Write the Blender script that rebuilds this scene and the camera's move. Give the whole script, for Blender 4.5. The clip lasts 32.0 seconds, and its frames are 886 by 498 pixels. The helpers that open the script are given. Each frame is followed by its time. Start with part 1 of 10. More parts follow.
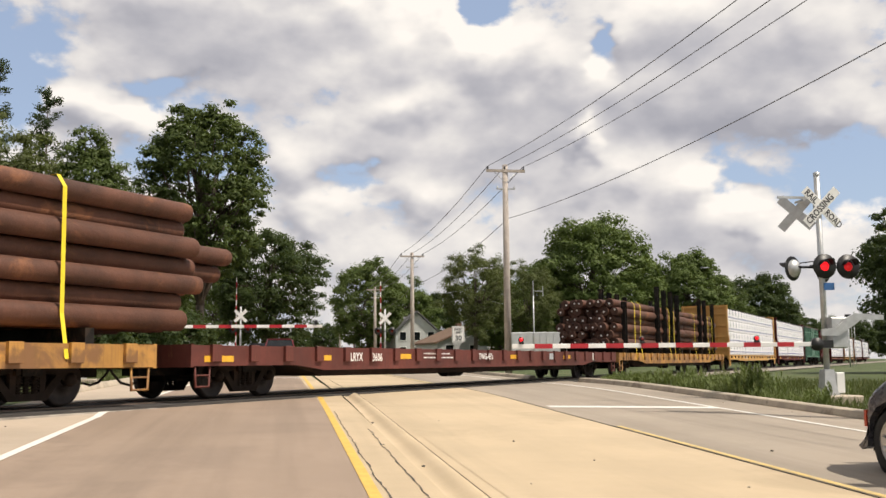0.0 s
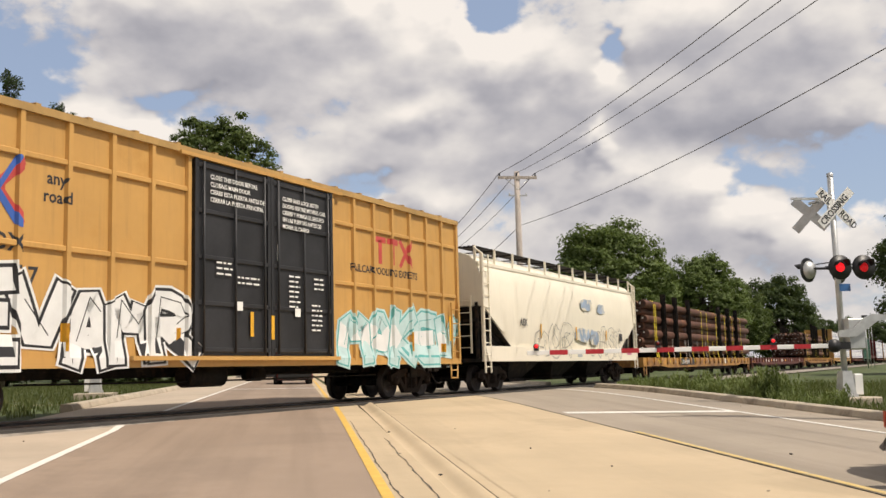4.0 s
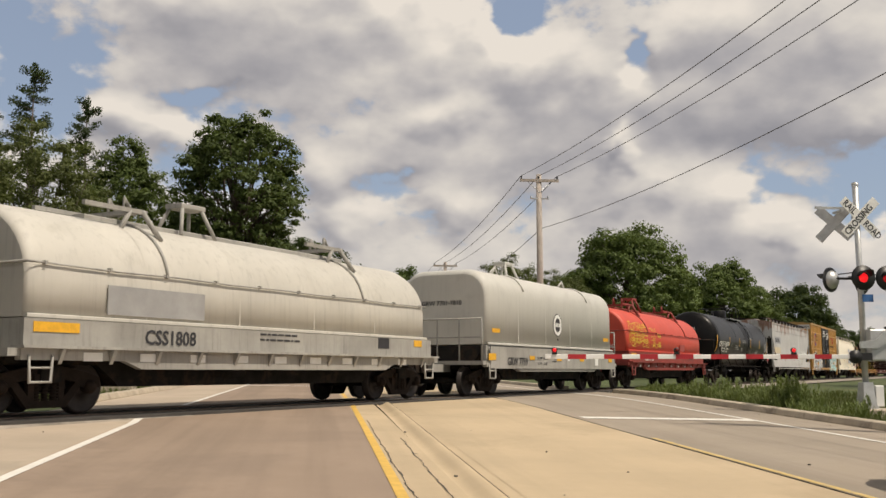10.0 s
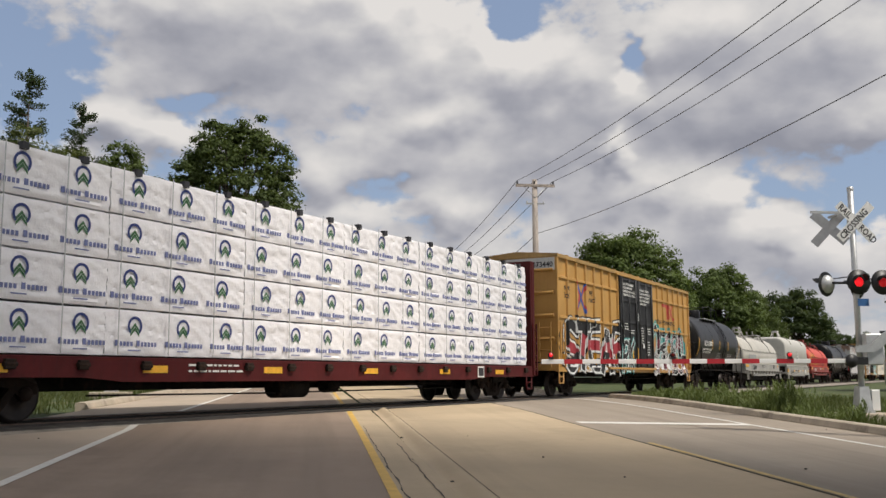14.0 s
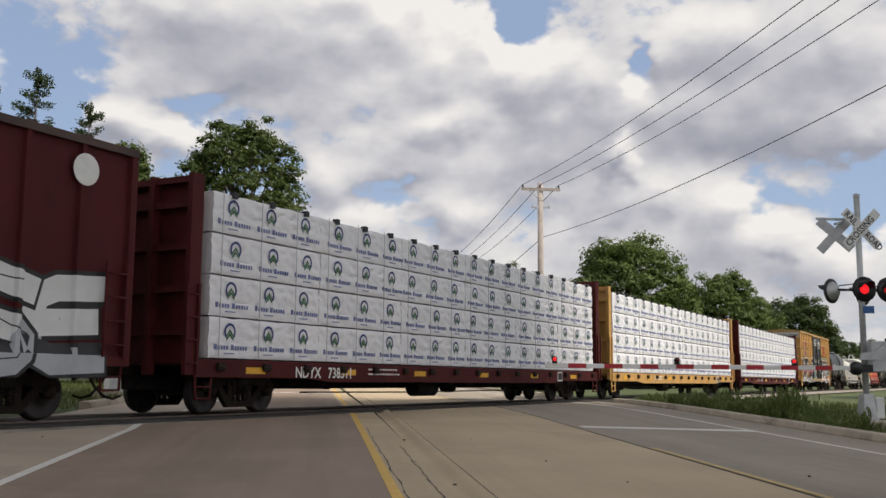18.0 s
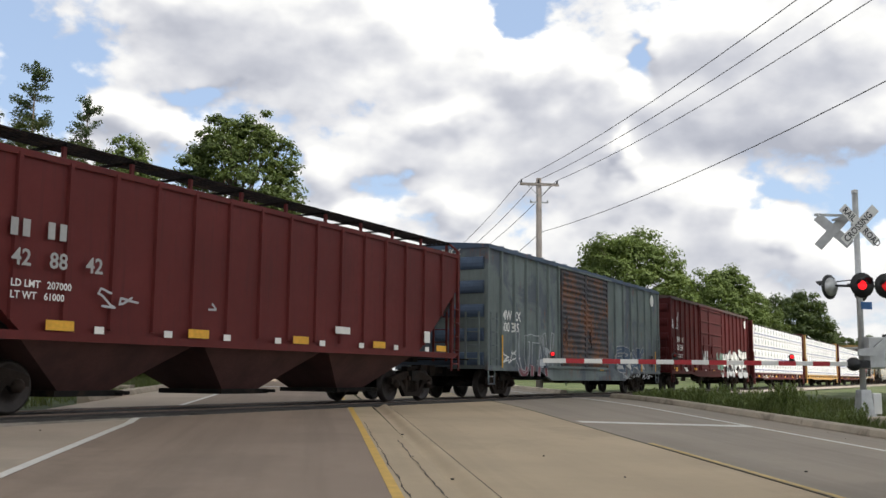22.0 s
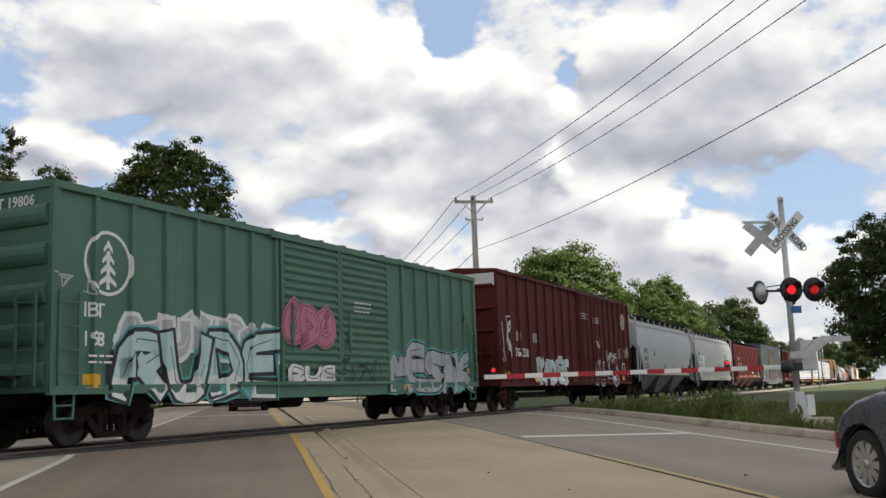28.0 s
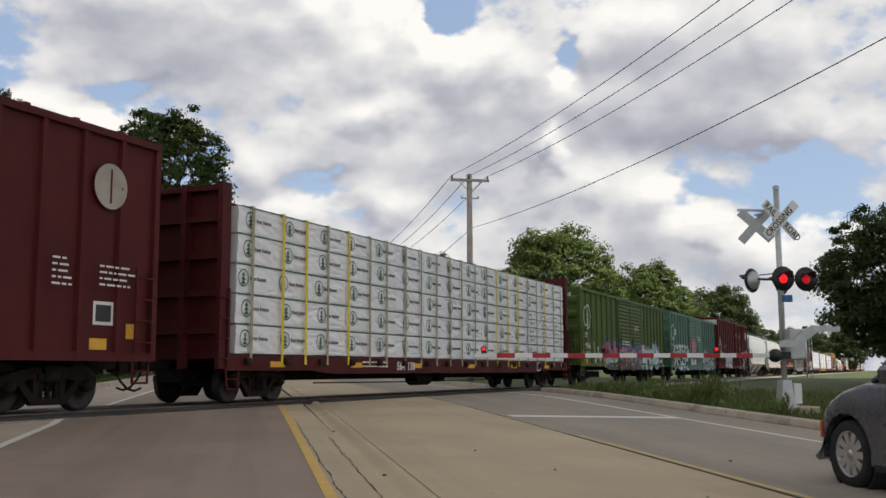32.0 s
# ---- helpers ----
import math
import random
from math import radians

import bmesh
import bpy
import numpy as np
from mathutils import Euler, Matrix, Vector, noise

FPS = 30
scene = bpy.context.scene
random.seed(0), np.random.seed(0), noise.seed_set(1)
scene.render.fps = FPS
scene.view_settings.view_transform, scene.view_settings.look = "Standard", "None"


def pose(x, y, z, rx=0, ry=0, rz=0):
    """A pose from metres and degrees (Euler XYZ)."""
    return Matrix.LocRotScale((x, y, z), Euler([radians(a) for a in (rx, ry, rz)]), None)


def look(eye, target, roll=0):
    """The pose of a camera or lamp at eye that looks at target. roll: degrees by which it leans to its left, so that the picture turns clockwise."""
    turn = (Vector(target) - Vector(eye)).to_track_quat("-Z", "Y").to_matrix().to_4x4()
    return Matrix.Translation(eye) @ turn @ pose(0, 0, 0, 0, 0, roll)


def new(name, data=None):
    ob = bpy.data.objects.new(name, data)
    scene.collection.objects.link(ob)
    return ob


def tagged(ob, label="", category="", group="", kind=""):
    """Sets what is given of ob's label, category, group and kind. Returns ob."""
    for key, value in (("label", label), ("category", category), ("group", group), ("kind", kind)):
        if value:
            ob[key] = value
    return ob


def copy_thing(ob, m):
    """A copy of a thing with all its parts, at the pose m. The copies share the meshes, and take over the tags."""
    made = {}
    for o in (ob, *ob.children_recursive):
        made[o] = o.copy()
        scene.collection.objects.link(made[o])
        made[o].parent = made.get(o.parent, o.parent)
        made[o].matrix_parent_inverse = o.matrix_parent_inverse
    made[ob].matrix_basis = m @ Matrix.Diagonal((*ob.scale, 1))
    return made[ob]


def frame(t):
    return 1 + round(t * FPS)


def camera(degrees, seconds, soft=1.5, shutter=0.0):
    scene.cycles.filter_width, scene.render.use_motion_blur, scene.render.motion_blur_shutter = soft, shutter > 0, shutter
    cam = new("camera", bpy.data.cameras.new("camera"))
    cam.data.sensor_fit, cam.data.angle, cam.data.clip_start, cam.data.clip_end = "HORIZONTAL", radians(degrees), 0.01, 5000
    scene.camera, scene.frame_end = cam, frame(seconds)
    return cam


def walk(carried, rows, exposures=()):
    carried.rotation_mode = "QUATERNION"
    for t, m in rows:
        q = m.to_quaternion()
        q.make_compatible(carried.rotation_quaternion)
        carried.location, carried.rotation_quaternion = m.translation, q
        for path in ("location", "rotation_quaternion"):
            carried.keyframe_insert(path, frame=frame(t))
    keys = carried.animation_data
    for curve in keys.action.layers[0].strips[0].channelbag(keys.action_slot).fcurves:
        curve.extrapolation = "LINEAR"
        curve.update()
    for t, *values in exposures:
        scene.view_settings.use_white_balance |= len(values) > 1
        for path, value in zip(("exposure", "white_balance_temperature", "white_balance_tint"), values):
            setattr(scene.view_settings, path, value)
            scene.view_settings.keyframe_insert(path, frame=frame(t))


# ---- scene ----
# ------------------------------------------------------------------ camera
EYE = (0.0, 0.0, 1.35)
cam = camera(48.3, 32.0, soft=1.5)
PATH = [  # seconds, yaw, pitch, roll
    (0, 0.00, 6.59, 0.58), (0.5, 0.08, 6.69, 1.13), (1, 0.03, 6.68, 1.41), (1.5, 0.17, 6.53, 1.11), (2, 0.27, 6.55, 1.31), (2.5, 0.23, 6.68, 1.28),
    (4.5, 1.13, 7.10, 1.50), (5, 1.83, 6.96, 1.12), (5.5, 2.29, 6.67, 0.97), (6, 1.92, 6.88, 1.14), (6.5, 1.57, 7.25, 1.29), (7, 1.73, 7.12, 1.03),
    (7.5, 1.87, 6.93, 1.35), (8, 1.88, 6.73, 1.61), (8.5, 1.74, 6.66, 1.65), (9, 1.78, 6.80, 1.32), (9.5, 1.92, 6.87, 0.78), (10, 1.94, 7.15, 0.11),
    (10.5, 1.74, 7.30, 0.49), (11, 1.58, 7.35, 0.17), (11.5, 1.42, 7.45, 0.37), (12, 1.32, 7.50, 0.14), (12.5, 1.39, 7.56, 0.58), (13, 1.50, 7.64, 0.96),
    (13.5, 1.56, 7.60, 0.38), (14, 1.71, 7.45, 0.26), (14.5, 1.87, 7.54, 0.07), (15, 1.85, 7.64, 0.12), (15.5, 1.88, 7.70, 0.01), (17.5, 2.06, 7.70, -0.40),
    (18, 2.00, 7.61, -0.38), (18.5, 1.87, 7.42, -0.11), (19, 1.64, 7.32, 0.55), (19.5, 1.48, 7.38, 0.46), (20, 1.52, 7.57, 0.22), (20.5, 1.48, 7.86, 0.53),
    (21, 1.46, 7.98, -0.63), (21.5, 1.83, 7.66, -0.46), (22, 1.90, 7.31, -0.53), (22.5, 1.63, 7.41, -0.37), (23, 1.55, 7.75, -0.45), (23.5, 1.84, 7.87, -0.52),
    (24, 1.63, 8.10, -0.19), (24.5, 1.17, 8.27, -0.49), (25, 0.76, 8.53, -0.41), (25.5, 0.28, 8.30, 0.74), (27.5, -1.29, 8.80, 1.96), (28, -1.81, 8.39, 2.09),
    (28.5, -1.72, 7.94, 2.36), (29, -1.38, 7.35, 2.04), (29.5, -1.17, 7.39, 1.50), (30, -1.44, 7.45, 1.22), (30.5, -1.68, 7.56, 0.65), (31, -2.43, 6.86, 0.45),
    (31.5, -2.15, 7.13, 0.26), (32, -2.13, 7.08, 0.21)]
EXPOSURES = [(0, 0.09, 6700, 12), (2, 0.09, 6700, 12), (4.5, -0.15, 6800, 13), (5, -0.23, 6850, 13), (6, -0.27, 6850, 13), (7, 0.0, 6800, 13), (8, -0.05, 6850, 13), (9, -0.22, 6900, 13), (10, -0.3, 7000, 12), (11, -0.03, 6700, 12), (13, 0.01, 6500, 12), (14, -0.33, 6400, 12), (15, -0.28, 6400, 12), (17.5, -0.15, 6400, 12), (18, -0.1, 6400, 12), (19, 0.2, 6400, 11), (20, 0.35, 6400, 10), (22, 0.4, 6400, 9), (23, 0.38, 6400, 9), (25, 0.22, 6400, 9), (28, 0.28, 6400, 9), (30, 0.35, 6400, 9), (31, 0.25, 6400, 10), (32, 0.08, 6400, 10)]
walk(cam, [(t, pose(*EYE, 90 + p, 0, y) @ pose(0, 0, 0, 0, 0, -r)) for t, y, p, r in PATH], EXPOSURES)

# ------------------------------------------------------------------ plan
HEAD = radians(26.12)          # the track's heading, clockwise from +y
TX, TY = math.sin(HEAD), math.cos(HEAD)
LATC = 14.3                    # from the camera's line to the middle of the track
RAIL = 0.66                    # top of rail
ROADA = radians(9.3)           # the road's heading, counter-clockwise from +y
QX, QY = -math.sin(ROADA), math.cos(ROADA)
RX, RY = math.cos(ROADA), math.sin(ROADA)


def road_xy(q, r):
    return q * QX + r * RX, q * QY + r * RY


def track_xy(s, lat):
    return s * TX - lat * TY, s * TY + lat * TX


def smin(a, b, k):
    h = max(k - abs(a - b), 0.0) / k
    return min(a, b) - h * h * k * 0.25


def ground_z(x, y):
    """The road climbs to the track, lies level across it and goes on rising gently behind it."""
    q, r = x * QX + y * QY, x * RX + y * RY
    lat = -x * TY + y * TX
    if lat < 15.7:
        z = 0.0274 * q - 0.023 * max(min(r, 30), -12)
        z = smin(z, 0.62, 0.12)
        k = min(max((lat - 12.3) / 0.7, 0.0), 1.0)
        return max(z * (1 - k) + 0.62 * k, -0.6)
    return min(0.62 + 0.0167 * max(lat - 15.9, 0.0), 2.4)


# ------------------------------------------------------------------ sky and sun
SUN_AZ, SUN_EL = radians(112), radians(58)     # clockwise from +y
world = bpy.data.worlds.new("sky")
scene.world = world
world.use_nodes = True


class Nodes:
    """A short hand for node trees."""

    def __init__(self, tree):
        self.t = tree
        tree.nodes.clear()

    def n(self, kind):
        return self.t.nodes.new(kind)

    def put(self, sock, v):
        if isinstance(v, bpy.types.NodeSocket):
            self.t.links.new(v, sock)
        else:
            sock.default_value = v

    def math(self, op, a, b=0.0, c=0.0, clamp=False):
        nd = self.n("ShaderNodeMath")
        nd.operation, nd.use_clamp = op, clamp
        for i, v in enumerate((a, b, c)):
            self.put(nd.inputs[i], v)
        return nd.outputs[0]

    def mix(self, f, a, b, kind="MIX"):
        nd = self.n("ShaderNodeMix")
        nd.data_type, nd.blend_type = "RGBA", kind
        self.put(nd.inputs[0], f)
        self.put(nd.inputs[6], a)
        self.put(nd.inputs[7], b)
        return nd.outputs[2]

    def noise(self, vec, scale, detail=4.0, rough=0.55, distort=0.0):
        nd = self.n("ShaderNodeTexNoise")
        self.put(nd.inputs["Vector"], vec)
        nd.inputs["Scale"].default_value = scale
        nd.inputs["Detail"].default_value = detail
        nd.inputs["Roughness"].default_value = rough
        nd.inputs["Distortion"].default_value = distort
        return nd.outputs[0]

    def ramp(self, f, stops):
        nd = self.n("ShaderNodeValToRGB")
        self.put(nd.inputs[0], f)
        el = nd.color_ramp.elements
        while len(el) < len(stops):
            el.new(0.5)
        for e, (p, c) in zip(el, stops):
            e.position = p
            e.color = (*c, 1) if len(c) == 3 else c
        return nd.outputs[0]

    def step(self, f, lo, hi, a=0.0, b=1.0):
        nd = self.n("ShaderNodeMapRange")
        nd.interpolation_type = "SMOOTHSTEP"
        for i, v in enumerate((f, lo, hi, a, b)):
            self.put(nd.inputs[i], v)
        return nd.outputs[0]

    def scaled(self, vec, xyz):
        nd = self.n("ShaderNodeVectorMath")
        nd.operation = "MULTIPLY"
        self.put(nd.inputs[0], vec)
        nd.inputs[1].default_value = xyz
        return nd.outputs[0]


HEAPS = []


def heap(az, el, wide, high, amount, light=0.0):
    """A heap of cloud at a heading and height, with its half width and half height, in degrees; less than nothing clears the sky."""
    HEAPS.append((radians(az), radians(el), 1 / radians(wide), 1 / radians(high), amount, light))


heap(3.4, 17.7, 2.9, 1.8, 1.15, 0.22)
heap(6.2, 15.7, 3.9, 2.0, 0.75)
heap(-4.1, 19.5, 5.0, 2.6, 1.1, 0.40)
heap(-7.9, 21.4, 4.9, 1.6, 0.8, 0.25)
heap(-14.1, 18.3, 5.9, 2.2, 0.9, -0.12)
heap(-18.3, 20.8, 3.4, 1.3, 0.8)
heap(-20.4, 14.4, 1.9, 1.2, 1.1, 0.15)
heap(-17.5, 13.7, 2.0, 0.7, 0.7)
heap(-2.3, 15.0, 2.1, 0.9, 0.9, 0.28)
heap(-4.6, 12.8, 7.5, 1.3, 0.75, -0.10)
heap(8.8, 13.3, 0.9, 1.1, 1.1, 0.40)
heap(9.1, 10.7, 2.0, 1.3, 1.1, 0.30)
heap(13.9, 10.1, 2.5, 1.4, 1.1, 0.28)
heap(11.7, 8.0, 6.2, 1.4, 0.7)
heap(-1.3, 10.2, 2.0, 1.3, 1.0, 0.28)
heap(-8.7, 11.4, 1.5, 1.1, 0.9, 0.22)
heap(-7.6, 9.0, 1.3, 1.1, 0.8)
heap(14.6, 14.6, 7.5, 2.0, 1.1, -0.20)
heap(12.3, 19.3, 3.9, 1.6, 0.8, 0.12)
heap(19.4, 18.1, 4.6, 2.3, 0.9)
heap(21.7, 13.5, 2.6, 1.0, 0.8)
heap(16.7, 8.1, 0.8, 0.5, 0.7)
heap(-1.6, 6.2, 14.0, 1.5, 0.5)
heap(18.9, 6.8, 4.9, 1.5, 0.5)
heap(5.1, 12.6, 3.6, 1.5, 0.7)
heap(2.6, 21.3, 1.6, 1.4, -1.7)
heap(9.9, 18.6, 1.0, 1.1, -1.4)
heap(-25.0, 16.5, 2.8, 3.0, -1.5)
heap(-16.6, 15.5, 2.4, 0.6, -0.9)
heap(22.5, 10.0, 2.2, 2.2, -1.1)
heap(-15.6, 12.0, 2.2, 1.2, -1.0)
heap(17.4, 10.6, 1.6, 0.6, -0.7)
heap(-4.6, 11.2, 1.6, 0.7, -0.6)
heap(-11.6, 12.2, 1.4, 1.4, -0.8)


def make_sky():
    """Clear air with heaped clouds: their sunward tops are bright and crisp, their undersides melt into grey."""
    k = Nodes(world.node_tree)
    co = k.n("ShaderNodeTexCoord").outputs["Generated"]
    sep = k.n("ShaderNodeSeparateXYZ")
    k.put(sep.inputs[0], co)
    x, y, z = sep.outputs
    air = k.n("ShaderNodeTexSky")
    air.sky_type, air.sun_disc, air.sun_elevation, air.sun_rotation, air.dust_density = "NISHITA", False, SUN_EL, SUN_AZ, 1.0
    blue = k.mix(0.55, k.mix(1.0, air.outputs[0], (0.13, 0.13, 0.13, 1), "MULTIPLY"), (0.42, 0.52, 0.70, 1))
    az, el = k.math("ARCTAN2", x, y), k.math("ARCSINE", k.math("MAXIMUM", z, -0.2))

    def density(da, de):
        """How much cloud there is at a place a little aside."""
        a, e = k.math("ADD", az, radians(da)), k.math("ADD", el, radians(de))
        c = k.n("ShaderNodeCombineXYZ")
        k.put(c.inputs[0], a)
        k.put(c.inputs[1], k.math("MULTIPLY", e, 1.5))
        c = c.outputs[0]
        w1, w2 = k.noise(c, 13.0, 3.0, 0.5), k.noise(k.scaled(c, (-1.0, 1.0, 1.0)), 13.0, 3.0, 0.5)
        aw = k.math("ADD", a, k.math("MULTIPLY", k.math("SUBTRACT", w1, 0.5), 0.15))
        ew = k.math("ADD", e, k.math("MULTIPLY", k.math("SUBTRACT", w2, 0.5), 0.075))
        lumps = k.noise(c, 15.0, 5.0, 0.50)
        total = k.math("MULTIPLY", k.math("SUBTRACT", lumps, 0.5), 1.25)
        total = k.math("ADD", total, k.math("MULTIPLY", k.noise(c, 4.5, 2.0, 0.5), 0.85))
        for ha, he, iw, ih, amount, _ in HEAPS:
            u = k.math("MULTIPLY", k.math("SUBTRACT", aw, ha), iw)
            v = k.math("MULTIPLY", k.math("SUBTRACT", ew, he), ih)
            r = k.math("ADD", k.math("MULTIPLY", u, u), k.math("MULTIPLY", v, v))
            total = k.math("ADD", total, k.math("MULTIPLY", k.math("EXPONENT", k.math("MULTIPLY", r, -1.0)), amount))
        return total
    here, above = density(0.0, 0.0), density(0.35, 1.25)
    rise = k.math("SUBTRACT", here, above)
    tone = k.math("ADD", 0.60, k.math("MULTIPLY", rise, 0.62))
    tone = k.math("SUBTRACT", tone, k.math("MULTIPLY", k.step(here, 0.6, 1.7), 0.30))
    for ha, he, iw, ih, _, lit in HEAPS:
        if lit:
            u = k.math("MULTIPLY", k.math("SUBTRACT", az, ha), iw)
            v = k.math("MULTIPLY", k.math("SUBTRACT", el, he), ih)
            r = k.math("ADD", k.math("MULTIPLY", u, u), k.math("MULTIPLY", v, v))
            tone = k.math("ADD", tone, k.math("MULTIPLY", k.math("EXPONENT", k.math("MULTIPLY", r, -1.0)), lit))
    cloud = k.ramp(tone, CLOUD_RAMP)
    wisp = k.n("ShaderNodeCombineXYZ")
    k.put(wisp.inputs[0], az)
    k.put(wisp.inputs[1], k.math("MULTIPLY", el, 1.5))
    cover = k.step(k.math("ADD", here, k.math("MULTIPLY", k.math("SUBTRACT", k.noise(wisp.outputs[0], 30.0, 6.0, 0.6), 0.5), 1.2)), -0.05, 0.55)
    seen = k.mix(cover, blue, cloud)
    # the deep blue and the grey bases overhead give less light than the low sky
    seen = k.mix(k.step(el, radians(26), radians(60), 0.0, 0.62), seen, (0.17, 0.165, 0.17, 1))
    bg = k.n("ShaderNodeBackground")
    k.put(bg.inputs[0], seen)
    bg.inputs[1].default_value = SKY_STRENGTH
    k.put(k.n("ShaderNodeOutputWorld").inputs[0], bg.outputs[0])


SKY_STRENGTH = 1.0
CLOUD_RAMP = [(0.0, (0.36, 0.37, 0.42)), (0.25, (0.47, 0.475, 0.515)), (0.50, (0.62, 0.615, 0.63)), (0.75, (0.79, 0.775, 0.75)), (1.0, (0.95, 0.915, 0.86))]
make_sky()

sun = new("sun", bpy.data.lights.new("sun", "SUN"))
sun.data.energy, sun.data.angle, sun.data.color = 4.5, radians(0.8), (1.0, 0.93, 0.82)
sun.matrix_world = look((0, 0, 60), (0 - 60 / math.tan(SUN_EL) * math.sin(SUN_AZ), -60 / math.tan(SUN_EL) * math.cos(SUN_AZ), 0))


# ------------------------------------------------------------------ materials
MATS = {}


def surface(name, base, rough=0.6, metal=0.0, vary=0.15, scale=1.5, second=None, second_at=0.58, streak=0.0, rust=0.0, rust_at=None, bump=0.0, bscale=30.0, island=0.0, along=0.0, emit=0.0, gloss=0.5):
    """A surface with colour variation at two scales, an optional second colour in patches, vertical streaks, rust and relief."""
    if name in MATS:
        return MATS[name]
    m = bpy.data.materials.new(name)
    m.use_nodes = True
    k = Nodes(m.node_tree)
    co = k.n("ShaderNodeTexCoord").outputs["Object"]
    c = (*base, 1)
    dark = tuple(v * (1 - vary) for v in base) + (1,)
    lite = tuple(min(v * (1 + vary), 0.95) for v in base) + (1,)
    n1 = k.noise(co, scale, 5, 0.6)
    n2 = k.noise(co, scale * 14, 3, 0.6)
    col = k.mix(k.step(n1, 0.3, 0.7), dark, lite)
    col = k.mix(k.math("MULTIPLY", k.step(n2, 0.35, 0.65), 0.35), col, c)
    if second:
        n3 = k.noise(co, scale * 0.9, 7, 0.65, 0.6)
        col = k.mix(k.step(n3, second_at - 0.04, second_at + 0.08), col, (*second, 1))
    if streak:
        st = k.noise(k.scaled(co, (5.0, 5.0, 0.35)), 1.6, 5, 0.65)
        col = k.mix(k.math("MULTIPLY", k.step(st, 0.48, 0.75), streak), col, tuple(v * 0.38 + 0.012 for v in base) + (1,))
    if rust:
        a = k.noise(co, 0.7, 6, 0.7, 0.4)
        s2 = k.noise(k.scaled(co, (6.0, 6.0, 0.9)), 1.0, 6, 0.7)
        f = k.math("MULTIPLY", k.step(k.math("ADD", k.math("MULTIPLY", a, 0.6), k.math("MULTIPLY", s2, 0.4)), 0.62 - 0.2 * rust, 0.74 - 0.2 * rust), 0.9)
        if rust_at:     # rust runs down from a height and thins out on its way
            sp = k.n("ShaderNodeSeparateXYZ")
            k.put(sp.inputs[0], co)
            run = k.noise(k.scaled(co, (2.2, 2.2, 0.25)), 1.0, 5, 0.65)
            f = k.step(k.math("ADD", k.math("MULTIPLY", k.math("ADD", a, run), 0.5), k.step(sp.outputs[2], rust_at[0], rust_at[1], -0.20, 0.07)), 0.52, 0.60, 0.0, 0.85)
        col = k.mix(f, col, k.mix(n2, (0.16, 0.055, 0.025, 1), (0.30, 0.14, 0.07, 1)))
    if along:       # wear drawn out along the road
        mp = k.n("ShaderNodeMapping")
        k.put(mp.inputs[0], co)
        mp.inputs["Rotation"].default_value = (0, 0, -ROADA)
        wear = k.noise(k.scaled(mp.outputs[0], (1.5, 0.035, 1.0)), 1.0, 4, 0.6)
        spot = k.noise(co, 1.1, 6, 0.7, 0.5)
        col = k.mix(k.math("MULTIPLY", k.step(wear, 0.42, 0.68), along), col, tuple(v * 0.62 for v in base) + (1,))
        col = k.mix(k.math("MULTIPLY", k.step(spot, 0.60, 0.72), along * 0.7), col, tuple(v * 0.70 for v in base) + (1,))
    if island:
        rnd = k.n("ShaderNodeNewGeometry").outputs["Random Per Island"]
        hsv = k.n("ShaderNodeHueSaturation")
        k.put(hsv.inputs["Value"], k.math("ADD", 1 - island / 2, k.math("MULTIPLY", rnd, island)))
        k.put(hsv.inputs["Color"], col)
        col = hsv.outputs[0]
    bs = k.n("ShaderNodeBsdfPrincipled")
    k.put(bs.inputs["Base Color"], col)
    k.put(bs.inputs["Roughness"], k.math("ADD", rough - 0.08, k.math("MULTIPLY", n2, 0.16)))
    bs.inputs["Metallic"].default_value = metal
    bs.inputs["Specular IOR Level"].default_value = gloss
    if emit:
        bs.inputs["Emission Color"].default_value = c
        bs.inputs["Emission Strength"].default_value = emit
    if bump:
        bp = k.n("ShaderNodeBump")
        bp.inputs["Strength"].default_value = bump
        bp.inputs["Distance"].default_value = 0.02
        k.put(bp.inputs["Height"], k.noise(co, bscale, 5, 0.65))
        k.put(bs.inputs["Normal"], bp.outputs[0])
    k.put(k.n("ShaderNodeOutputMaterial").inputs[0], bs.outputs[0])
    MATS[name] = m
    return m


def leaf_material(name, a, b):
    if name in MATS:
        return MATS[name]
    m = bpy.data.materials.new(name)
    m.use_nodes = True
    k = Nodes(m.node_tree)
    geo = k.n("ShaderNodeNewGeometry")
    co = k.n("ShaderNodeTexCoord").outputs["Object"]
    f = k.math("ADD", k.math("MULTIPLY", geo.outputs["Random Per Island"], 0.6), k.math("MULTIPLY", k.noise(co, 0.5, 3), 0.4))
    col = k.mix(f, (*a, 1), (*b, 1))
    bs = k.n("ShaderNodeBsdfPrincipled")
    k.put(bs.inputs["Base Color"], col)
    bs.inputs["Roughness"].default_value = 0.6
    bs.inputs["Specular IOR Level"].default_value = 0.25
    tr = k.n("ShaderNodeBsdfTranslucent")
    k.put(tr.inputs[0], k.mix(0.5, col, (0.25, 0.32, 0.05, 1), "MIX"))
    mx = k.n("ShaderNodeMixShader")
    mx.inputs[0].default_value = 0.22
    k.put(mx.inputs[1], bs.outputs[0])
    k.put(mx.inputs[2], tr.outputs[0])
    k.put(k.n("ShaderNodeOutputMaterial").inputs[0], mx.outputs[0])
    MATS[name] = m
    return m


